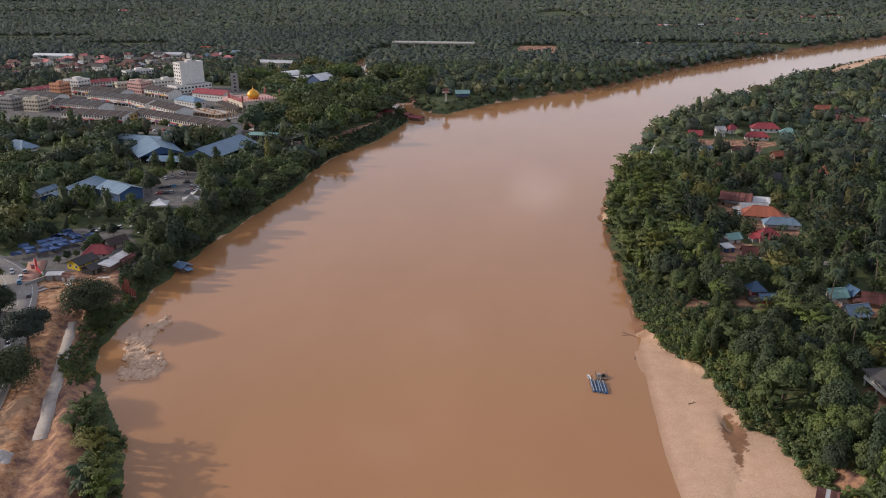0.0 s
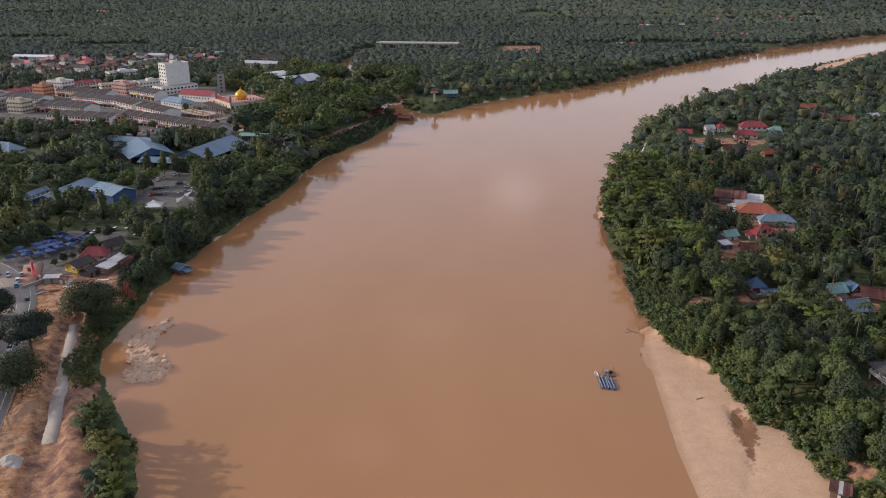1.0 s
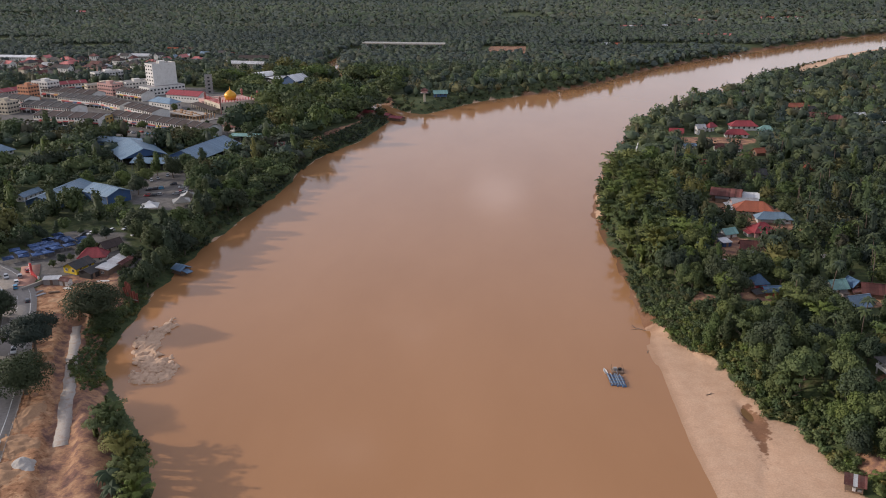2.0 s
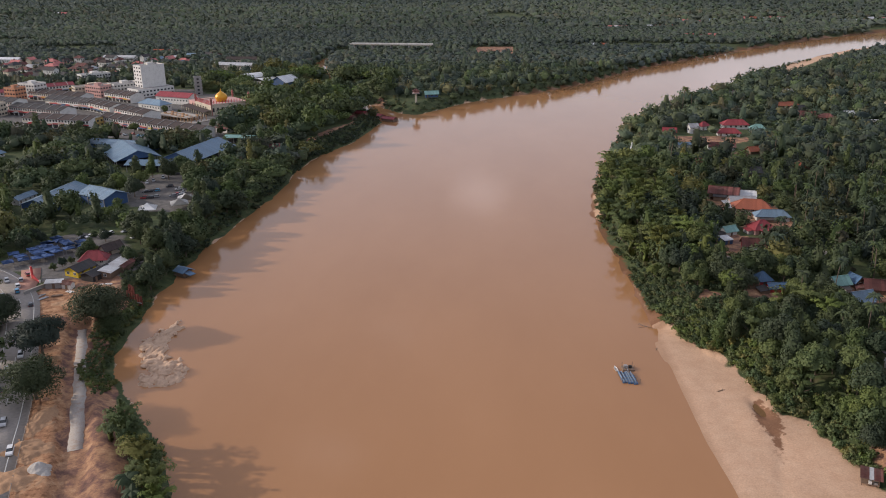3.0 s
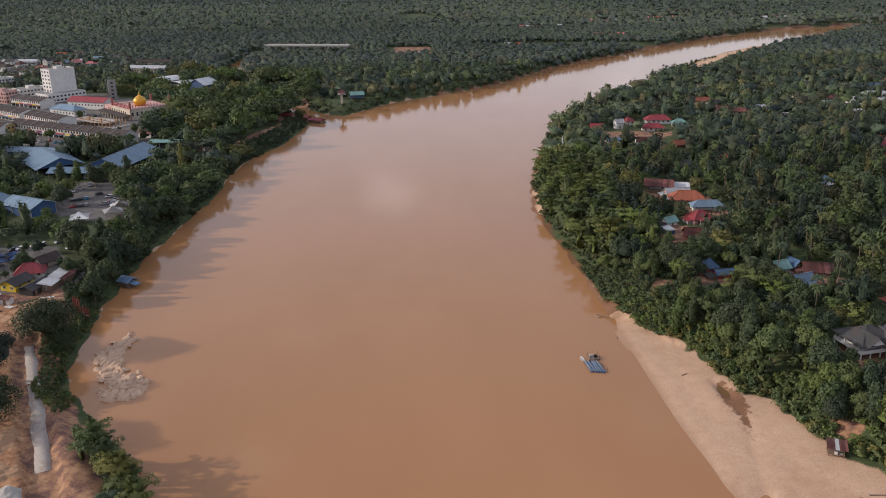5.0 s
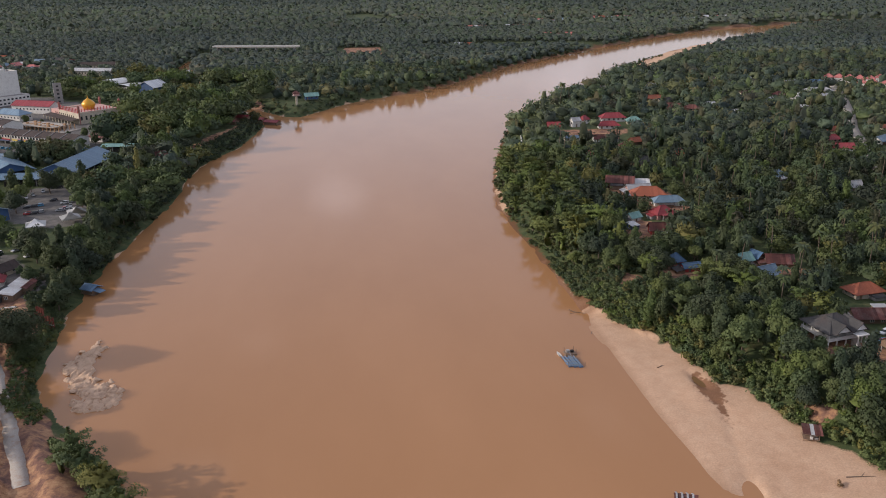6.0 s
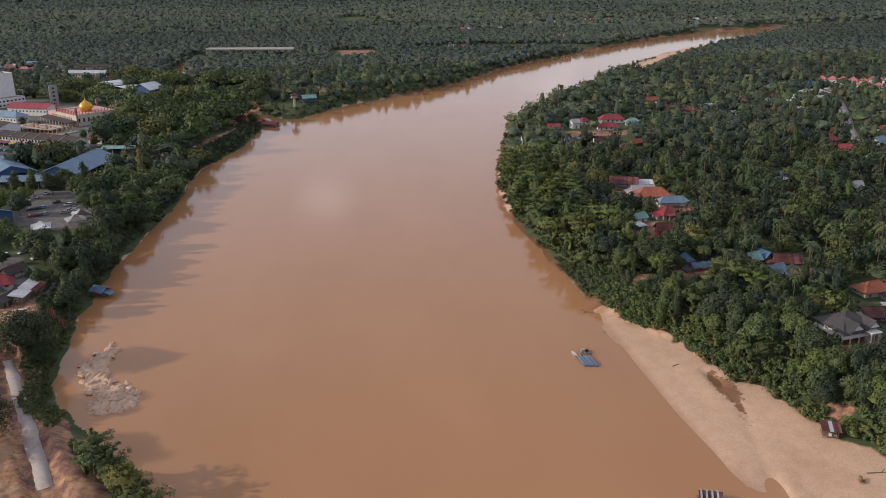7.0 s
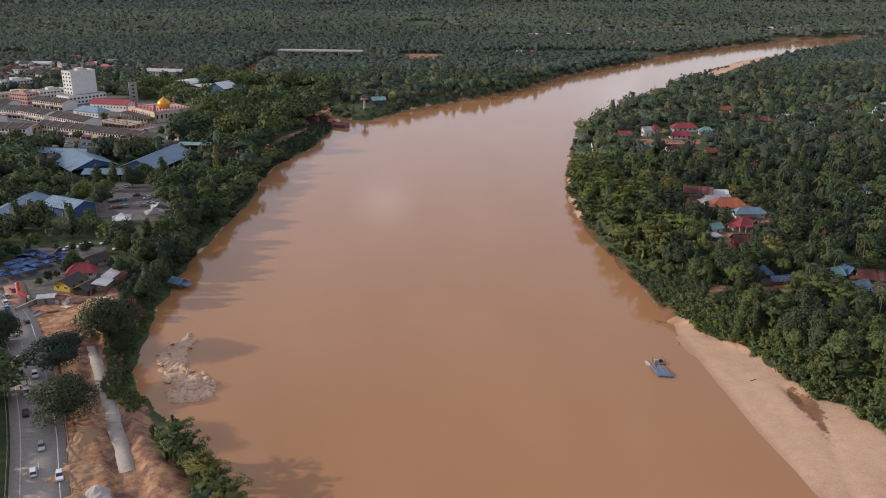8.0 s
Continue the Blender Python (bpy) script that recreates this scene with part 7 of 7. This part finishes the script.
part_box("pontoon", M_TIMBER, raft, -0.6, 3.2, 4.2, 7.2, -0.1, 0.45, "dark timber pontoon", 0.05)
part_box("engine", M_GREYWALL, raft, 0.0, 1.2, 5.2, 6.4, 0.45, 1.35, "grey pump engine", 0.08)
part_box("engine", M_DARK, raft, 1.6, 2.5, 5.4, 6.3, 0.45, 1.15, "dark motor", 0.06)
bm = bmesh.new()
lathe(bm, [(0.13, 0), (0.13, 4.5), (0.17, 4.6)], 10)
part("suction_pipe", bm, M_STEEL, raft, "grey suction pipe", pose(0.8, 5.9, 1.0, 100, 0, 0))
for px, py in ((-0.3, 4.5), (2.9, 4.5), (-0.3, 6.9), (2.9, 6.9), (-2.6, -3.2), (2.5, -4.4)):
    part_box("mast_post", M_TIMBER, raft, px - 0.05, px + 0.05, py - 0.05, py + 0.05, 0.2, 2.0)
tagged(raft, "sand dredging raft on blue drums in the river", "raft")

boat = root_at("boat", 51.8, 229.6, 8, 0.0)
bm = bmesh.new()
ring0 = [(-0.45, -2.0, -0.1), (0.45, -2.0, -0.1), (0.5, 0.6, -0.1), (0.0, 2.1, 0.1), (-0.5, 0.6, -0.1)]
ring1 = [(-0.75, -2.2, 0.55), (0.75, -2.2, 0.55), (0.85, 0.8, 0.6), (0.0, 2.7, 0.85), (-0.85, 0.8, 0.6)]
ring2 = [(-0.62, -2.05, 0.55), (0.62, -2.05, 0.55), (0.7, 0.75, 0.6), (0.0, 2.4, 0.8), (-0.7, 0.75, 0.6)]
ring3 = [(-0.4, -1.9, 0.1), (0.4, -1.9, 0.1), (0.45, 0.6, 0.1), (0.0, 1.9, 0.25), (-0.45, 0.6, 0.1)]
rings = [[bm.verts.new(p) for p in rr] for rr in (ring0, ring1, ring2, ring3)]
bm.faces.new(rings[0][::-1])
bm.faces.new(rings[3])
for ra, rb in zip(rings, rings[1:]):
    for i in range(5):
        j = (i + 1) % 5
        bm.faces.new((ra[i], ra[j], rb[j], rb[i]))
part("hull", bm, M_WHITE, boat)
for yy in (-1.2, 0.2):
    part_box("thwart", M_TIMBER, boat, -0.66, 0.66, yy - 0.14, yy + 0.14, 0.4, 0.46)
boat.matrix_basis = boat.matrix_basis @ Matrix.Scale(0.62, 4)
tagged(boat, "small white rowing boat moored at the raft", "boat")


def rock_mesh(rng, sx, sy, sz):
    bm = bmesh.new()
    for _ in range(14):
        d = Vector(rng.normal(size=3)).normalized()
        bm.verts.new((d.x * sx, d.y * sy, max(-0.5, d.z) * sz))
    out = bmesh.ops.convex_hull(bm, input=bm.verts[:])
    bmesh.ops.delete(bm, geom=[g for g in out["geom_interior"] if isinstance(g, bmesh.types.BMVert)], context="VERTS")
    return finish("rock", bm, M_ROCK)


rock_rng = np.random.default_rng(3)
outcrop = root_at("rock_outcrop", -95, 230, 0, 0.0)
shapes = [rock_mesh(rock_rng, a, b, c) for a, b, c in ((1.6, 1.1, 0.6), (1.1, 1.3, 0.5), (2.2, 1.3, 0.5), (0.7, 0.6, 0.5), (1.4, 0.9, 0.8), (0.9, 1.5, 0.45))]


def outcrop_arrays():
    n = 150
    u, v = np.meshgrid(np.linspace(-16, 16, n), np.linspace(-26, 32, n))
    px, py = u.ravel() - 95, v.ravel() + 230
    area = np.array([(-98.9, 262), (-96, 257), (-95, 244), (-93.5, 235), (-90, 231), (-88, 236), (-86.5, 231), (-83, 225), (-82, 219), (-85, 216), (-89, 215.5), (-92, 213), (-96, 219), (-94.5, 224), (-100, 233), (-103, 241), (-105, 243), (-103, 250)])
    d = signed_distance(px, py, area) + (value_noise(px, py, 3.1) - 0.5) * 3.0 + (value_noise(px, py, 1.1) - 0.5) * 2.2
    along, across = px * 0.5 + py * 0.87, px * 0.87 - py * 0.5
    ledge = 0.6 * value_noise(along * 0.35 + 9, across, 1.1) + 0.4 * value_noise(along * 0.6, across + 20, 2.4)
    crack = smooth(0.07, 0.0, np.abs(value_noise(along * 0.6 + 50, across * 1.2, 1.7) - 0.5))
    z = np.clip(-d * 0.34, -1.0, 0.30) + (np.floor(ledge * 7) * 0.24 - 0.42) * (d < -0.2) - 0.5 * crack * (d < -0.2) + 0.16 * (value_noise(px, py, 0.7) - 0.5)
    return np.stack([u.ravel(), v.ravel(), z], -1), grid_faces(n, n), area


ov, of, rock_area = outcrop_arrays()
part("bedrock", mesh_np("bedrock", ov, of, M_ROCK), None, outcrop)
for i in range(90):
    x, y = rock_rng.uniform(-107, -82), rock_rng.uniform(206, 262)
    if signed_distance(x, y, rock_area)[0] < 0.6:
        part("rock", shapes[i % 6], None, outcrop, "", pose(x + 95, y - 230, 0.25 + 0.3 * rock_rng.random(), rock_rng.uniform(-12, 12), rock_rng.uniform(-12, 12), rock_rng.uniform(0, 360)))
for x, y in ((-94, 207.5), (-92, 205), (-95, 205.5), (-98, 263), (-99.5, 200), (-101, 197)):
    part("rock", shapes[3], None, outcrop, "", pose(x + 95, y - 230, 0.05, 0, 0, x * 31))
tagged(outcrop, "flat pale rock shelf rising from the river", "rock")


def driftwood(x, y, rz, length, label):
    r = root_at("driftwood", x, y, rz)
    for px, br in ((0, 0), (length * 0.5, 0.8), (length * 0.7, -0.7)):
        t, f = tube([(0, 0, 0), (0, 0, length * (0.5 if br else 1.0) * 0.5), (0.1, 0, length * (0.5 if br else 1.0))], [0.14, 0.1, 0.04], 6)
        part("branch", mesh_np("branch", np.array(t), np.array(f), M_BARK, None, True), None, r, "", pose(px, 0, 0.12, 0, 86, math.degrees(br)))
    return tagged(r, label, "driftwood")


driftwood(79.2, 215.1, 20, 2.8, "dead branch lying on the sandbank")
driftwood(70, 260, 150, 6.0, "dead tree trunk fallen at the water's edge")
driftwood(66, 277, 120, 5.0, "dead trunk lying at the water's edge")
driftwood(72, 262, 60, 4.0, "bleached branch on the bank")
driftwood(101.5, 152.5, -10, 7.0, "long thin branch lying on the sandbank")
driftwood(-108, 262, -20, 6.0, "fallen trunk at the water's edge")
driftwood(-103, 268, 10, 5.0, "floating log near the bank")
driftwood(67, 243, 70, 2.5, "dead branch in the shallows")

brush = root_at("brush_pile", 98, 150, 30)
bv, bf, bn = leaf_crown(np.random.default_rng(8), 1.3, 1.2, 3, 160, 0.28, 0)
part("twigs", mesh_np("twigs", bv, bf, weathered("dry_twigs", (0.30, 0.19, 0.10), 0.95), None, False, bn), None, brush)
tagged(brush, "rounded pile of dry brown brush on the sand", "brush pile")

M_POOL = plain("wet_brown_pool", (0.20, 0.115, 0.055), 0.06)


def pool(points, z, label):
    ring = [(v.x, v.y) for v in spline(points + [points[0]], 1.0)[:-1]]
    bm = bmesh.new()
    prism(bm, [(x, y, z) for x, y in ring], (0, 0, -0.3))
    return tagged(new("pool", finish("pool", bm, M_POOL)), label, "pool", kind="structure")


pool([(84.5, 212), (91.5, 212), (92, 199), (85, 198)], 0.56, "still brown pool on the sandbank")

# ---------------------------------------------------------------- trees and undergrowth
plan_rng = np.random.default_rng(77)
RAIN = "big spreading dark green tree with dense crown"
rain_trees = [tree_thing("rain_tree", RAIN, "tree", "large trees by the road and bank", plan_rng, r, h, s, lo, 2500, 0.44, t, 0.4, form)
              for form, r, h, s, lo, t in (("round", 9.4, 13.0, 1.0, 30, 0.20), ("dome", 9.2, 13.5, 1.6, 30, 0.17), ("round", 7.4, 12.0, 1.0, 24, 0.22))]
mixed = [tree_thing("tree", lab, "tree", "trees along the river banks", plan_rng, r, h, s, lo, ca, si, t, 0.3, form)
         for lab, r, h, s, lo, ca, si, t, form in (
             ("rounded leafy green tree with full crown", 4.6, 10.0, 1.0, 15, 800, 0.52, 0.38, "round"),
             ("rounded leafy dark green tree with full crown", 5.4, 11.0, 1.2, 18, 950, 0.55, 0.22, "round"),
             ("tall narrow green tree with uneven crown", 3.4, 12.5, 1.6, 13, 640, 0.48, 0.38, "column"),
             ("bright green leafy tree with full crown", 4.2, 9.0, 0.6, 14, 700, 0.50, 0.58, "round"),
             ("olive green tree with thin uneven crown", 4.8, 11.0, 1.6, 16, 620, 0.55, 0.62, "dome"),
             ("small bushy green tree with low crown", 3.4, 6.5, 0.2, 10, 460, 0.48, 0.48, "round"))]
bamboo = [tree_thing("bamboo_clump", "feathery yellow green bamboo clump", "bamboo", "bamboo clumps on the banks", plan_rng, r, h, 0.3, 24, 1600, 0.34, t, 0.0, "plume") for r, h, t in ((6.2, 12.0, 0.70), (5.2, 10.0, 0.60))]
palms = [palm_thing(plan_rng, h, 0.30) for h in (14.0, 16.0, 12.0)]
placed = set()


def plant(template, x, y, rz=0.0, s=1.0):
    key = template.name
    m = pose(x, y, ground_at(x, y) - 0.1, 0, 0, rz) @ Matrix.Scale(s, 4)
    if key not in placed:
        placed.add(key)
        template.matrix_basis = m
        return template
    ob = copy_thing(template, m)
    ob.matrix_basis = m
    return ob


for k, x, y, s in ((1, -126, 222, 1.05), (0, -115, 197, 1.0), (0, -120, 250, 1.12), (0, -115.5, 248, 0.6), (2, -152, 246, 0.9), (2, -153, 227, 0.9), (1, -148, 205, 0.7)):
    plant(rain_trees[k], x, y, x * 17 % 360, s)
for k, x, y, s in ((0, -84, 182, 0.95), (1, -79, 174, 1.15), (0, -73, 167, 1.0), (1, -85, 177, 0.7), (0, -67, 158, 1.0), (1, -81.5, 180, 0.8), (0, -76, 171, 0.8), (1, -70.5, 163, 0.9), (0, -64, 152, 0.9)):
    plant(bamboo[k], x, y, x * 23 % 360, s)
for x, y, s in ((178, 369, 1.0), (154, 352, 0.9), (136, 275, 0.9), (145, 252, 1.0), (194, 300, 1.0), (167, 274, 0.95), (219, 361, 1.0), (168, 643, 1.2), (172, 630, 1.1), (120, 231, 0.8), (150, 258, 1.0), (185, 330, 1.0), (205, 340, 0.95), (230, 330, 1.0), (170, 310, 0.9), (240, 390, 1.05), (198, 380, 1.0), (215, 415, 1.1), (160, 300, 0.9),
                (250, 350, 1.0), (190, 275, 1.0), (175, 255, 0.9), (210, 300, 1.0), (105, 395, 0.9), (150, 330, 0.9), (165, 395, 1.0), (185, 410, 1.0), (225, 440, 1.1), (260, 420, 1.1), (280, 380, 1.0), (128, 232, 0.9), (334, 560, 1.3), (-141, 512, 1.0), (-132, 470, 1.0), (-128, 452, 0.9)):
    plant(palms[int(x * 7 + y) % 3], x, y, x * 31 % 360, s)


low_palm = palm_thing(plan_rng, 4.6, 0.10)
tagged(low_palm, "short dark green palm with wide drooping fronds", "palm")
for x, y, s in ((-72.0, 157.0, 1.15), (-69.5, 153.5, 1.1)):
    plant(low_palm, x, y, x * 31 % 360, s)
palm_rng = np.random.default_rng(5)
px_, py_ = scatter(palm_rng, 112, 340, 225, 500, 26)
keep_ = free_places(px_, py_, 0.5, 12) & seen_wedge(px_, py_)
for x, y in zip(px_[keep_], py_[keep_]):
    plant(palms[palm_rng.integers(3)], float(x), float(y), float(palm_rng.random() * 360), 0.85 + 0.25 * float(palm_rng.random()))


def bank_trees(x0, x1, y0, y1, spacing, seed, kinds, gap=1.5, bank=3.5, size=1.0, limit=400, sand_gap=0.0):
    rng = np.random.default_rng(seed)
    x, y = scatter(rng, x0, x1, y0, y1, spacing)
    ok = seen_wedge(x, y, 12) & free_places(x, y, gap, bank) & (signed_distance(x, y, SAND_AREA) > sand_gap)
    n = 0
    for px, py in zip(x[ok], y[ok]):
        if n < limit:
            plant(kinds[rng.integers(len(kinds))], float(px), float(py), float(rng.random() * 360), float(size * (0.62 + 0.6 * rng.random())))
            n += 1
    return n


bank_trees(72, 128, 118, 300, 5.3, 41, mixed + mixed + mixed[:4] + bamboo, 1.5, 3, 1.0, 400, 4.5)
bank_trees(68, 98, 300, 470, 8.0, 44, bamboo + bamboo + mixed[4:5], 1.0, 4.0, 1.15)
bank_trees(-150, -88, 285, 400, 6.6, 43, mixed[:3] + mixed[:1] + mixed[2:3], 1.5, 2.0, 1.1)
OPEN_AREAS_NEAR = [(72, 128, 118, 300), (-150, -88, 285, 400)]
SHRUBS = [leaf_crown(plan_rng, r, h, lobes, 104, 0.28, 0, single=True) for r, h, lobes in ((1.7, 2.2, 6), (1.9, 1.8, 7), (1.4, 2.6, 6), (2.1, 1.6, 8), (1.6, 2.0, 6), (1.2, 3.0, 7))]


def sand_fringe(seed):
    """Low bright shrubs that cover the slope above the sand."""
    rng = np.random.default_rng(seed)
    x, y = scatter(rng, 70, 140, 60, 275, 1.85)
    s = signed_distance(x, y, SAND_AREA) + (value_noise(x, y, 6) - 0.5) * 3.0
    for scar in SCARS:
        s = np.where(signed_distance(x, y, scar) < 0.4, -1.0, s)
    ok = (s > -0.3) & (s < 9.5) & (signed_distance(x, y, river_np) > 2) & seen_wedge(x, y, 10)
    for cx, cy, r in CLEAR:
        ok &= np.hypot(x - cx, y - cy) > r * 0.8
    x, y = x[ok], y[ok]
    tint = 0.40 + 0.36 * np.clip(0.6 * value_noise(x, y, 11) + 0.4 * rng.random(len(x)), 0, 1)
    return woods("shrubs", "bright green shrubs on the slope above the sand", rng, np.stack([x, y, 0.7 + 0.8 * rng.random(len(x))], -1), SHRUBS, tint, "shrubs")


def undergrowth(name, label, x0, x1, y0, y1, spacing, seed, d0, d1, tint_lo, tint_hi, size=1.0, works=False):
    """Low shrubs and creepers on the slopes."""
    rng = np.random.default_rng(seed)
    x, y = scatter(rng, x0, x1, y0, y1, spacing)
    d = signed_distance(x, y, river_np) + (value_noise(x, y, 12) - 0.5) * 5
    ok = (d > d0) & (d < d1) & (signed_distance(x, y, SAND_AREA) > 0.8) & seen_wedge(x, y, 10)
    ok &= (value_noise(x, y + 90, 16) > 0.12)
    for scar in SCARS:
        ok &= signed_distance(x, y, scar) > 0.4
    if not works:
        ok &= signed_distance(x, y, WORKS_AREA) > 0.5
    x, y = x[ok], y[ok]
    tint = tint_lo + (tint_hi - tint_lo) * np.clip(0.6 * value_noise(x, y, 15) + 0.4 * rng.random(len(x)), 0, 1)
    return woods(name, label, rng, np.stack([x, y, size * (0.5 + 0.8 * rng.random(len(x)))], -1), SHRUBS, tint, "shrubs")


sand_fringe(50)


def slope_shrubs(seed):
    """Dense light green creepers on the grassy slope at the tip of the sand."""
    rng = np.random.default_rng(seed)
    x, y = scatter(rng, 62, 98, 240, 313, 1.5)
    ok = (signed_distance(x, y, GRASS_SLOPE) < 0.5) & (signed_distance(x, y, river_np) > 1.2) & (signed_distance(x, y, SAND_AREA) > 0.6)
    for scar in SCARS:
        ok &= signed_distance(x, y, scar) > 0.3
    x, y = x[ok], y[ok]
    tint = 0.30 + 0.36 * np.clip(0.7 * value_noise(x, y, 7) + 0.3 * rng.random(len(x)), 0, 1)
    return woods("shrubs", "low light green creepers on the grassy bank slope", rng, np.stack([x, y, 0.45 + 0.55 * rng.random(len(x))], -1), SHRUBS, tint, "shrubs")


slope_shrubs(58)
undergrowth("shrubs", "low green shrubs and creepers on the bank", 68, 140, 110, 480, 2.8, 51, 2.2, 32, 0.20, 0.50)
undergrowth("shrubs", "low dark green shrubs on the steep bank", -140, -50, 100, 280, 1.35, 52, 0.5, 7.5, 0.40, 0.72, 0.74, True)
undergrowth("shrubs", "low dark green shrubs on the steep bank", -150, -60, 280, 700, 2.5, 53, 0.3, 15, 0.14, 0.42, 0.95)
undergrowth("shrubs", "low green shrubs along the far banks", -220, 420, 480, 1150, 6.0, 54, 1.0, 14, 0.14, 0.40, 1.5)

for a in OPEN_AREAS_NEAR:
    OPEN_AREAS.append((a[0] + 3, a[1] - 3, a[2] + 3, a[3] - 3))
grow("woodland", "dense mixed green trees between the village houses", MID_KINDS, 60, 420, 100, 470, 6.7, 1.5, 1.0, -0.05, 0.66, 31)
grow("woodland", "dark green trees along the river and round the town", WIDE_KINDS + WIDE_KINDS + MID_KINDS[:5], -420, -60, 120, 560, 11.0, 1.5, 1.22, 0.16, 0.62, 32)
grow("woodland", "tall spreading dark green trees on the river point", WIDE_KINDS, -260, -72, 555, 880, 12.4, 2, 1.6, 0.30, 0.72, 37)
grow("woodland", "dark green trees between town and village", FAR_KINDS, -700, 800, 470, 950, 9.4, 2, 1.15, 0.06, 0.74, 33)
# paler tint ranges with distance are part of the painted haze
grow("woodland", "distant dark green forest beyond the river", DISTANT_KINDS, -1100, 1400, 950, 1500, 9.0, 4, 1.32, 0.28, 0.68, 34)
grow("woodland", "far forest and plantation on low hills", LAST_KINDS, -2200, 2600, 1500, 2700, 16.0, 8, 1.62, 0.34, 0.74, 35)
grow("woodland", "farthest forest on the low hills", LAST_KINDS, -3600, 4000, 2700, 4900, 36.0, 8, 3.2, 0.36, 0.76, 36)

for x, y, s in ((-150, 432, 1.3), (-166, 441, 1.2), (-174, 421, 1.1), (-177, 446, 1.2), (-152, 453, 1.3), (-139, 402, 1.2), (-141, 418, 1.3), (-171, 405, 1.0), (-182, 436, 1.3), (-183, 415, 1.2), (-163, 456, 1.2)):
    plant(mixed[int(-x) % 5], x, y, x * 19 % 360, s)

# small garden trees between the suburban houses
garden_rng = np.random.default_rng(63)
hx, hy = scatter(garden_rng, -650, -385, 845, 1035, 13.0)
kept = np.ones(len(hx), bool)
for cx, cy, r in CLEAR:
    kept &= np.hypot(hx - cx, hy - cy) > min(r, 8.5)
hx, hy = hx[kept], hy[kept]
woods("woodland", "small dark green garden trees between suburban houses", garden_rng, np.stack([hx, hy, 0.45 + 0.35 * garden_rng.random(len(hx))], -1), FAR_KINDS, 0.2 + 0.3 * garden_rng.random(len(hx)), "garden trees", M_HAZED)

# small dark trees round the stalls and the market
lot_rng = np.random.default_rng(29)
for x, y in ((-160, 297), (-158.5, 301), (-157, 305.5), (-155, 310), (-153.5, 314), (-152, 318), (-157, 322), (-186, 322), (-182, 330), (-190, 312), (-180, 338), (-170, 340), (-162, 338), (-155, 333), (-188, 336), (-140, 316), (-136, 312), (-133, 306)):
    plant(mixed[(1, 1, 2, 5)[int(lot_rng.integers(4))]], x, y, float(lot_rng.random() * 360), 0.38 + 0.3 * float(lot_rng.random()))

# small trees and cars before the terraces of the town
town_rng = np.random.default_rng(91)
for x, y in ((-182, 552), (-197, 556), (-212, 561), (-226, 567), (-238, 573), (-255, 577), (-270, 580), (-286, 585), (-176, 566), (-330, 612), (-248, 655), (-238, 662), (-200, 600), (-186, 592), (-345, 628)):
    plant(mixed[town_rng.integers(6)], x + float(town_rng.uniform(-3, 3)), y + float(town_rng.uniform(-3, 3)), float(town_rng.random() * 360), 0.5 + 0.35 * float(town_rng.random()))
for i in range(26):
    park(int(town_rng.integers(5)), -172 - i * 5.6 + float(town_rng.uniform(-1, 1)), 545 + i * 1.9 + float(town_rng.uniform(-3, 5)), -30 + float(town_rng.uniform(-8, 8)) + 90 * (i % 3 == 0))
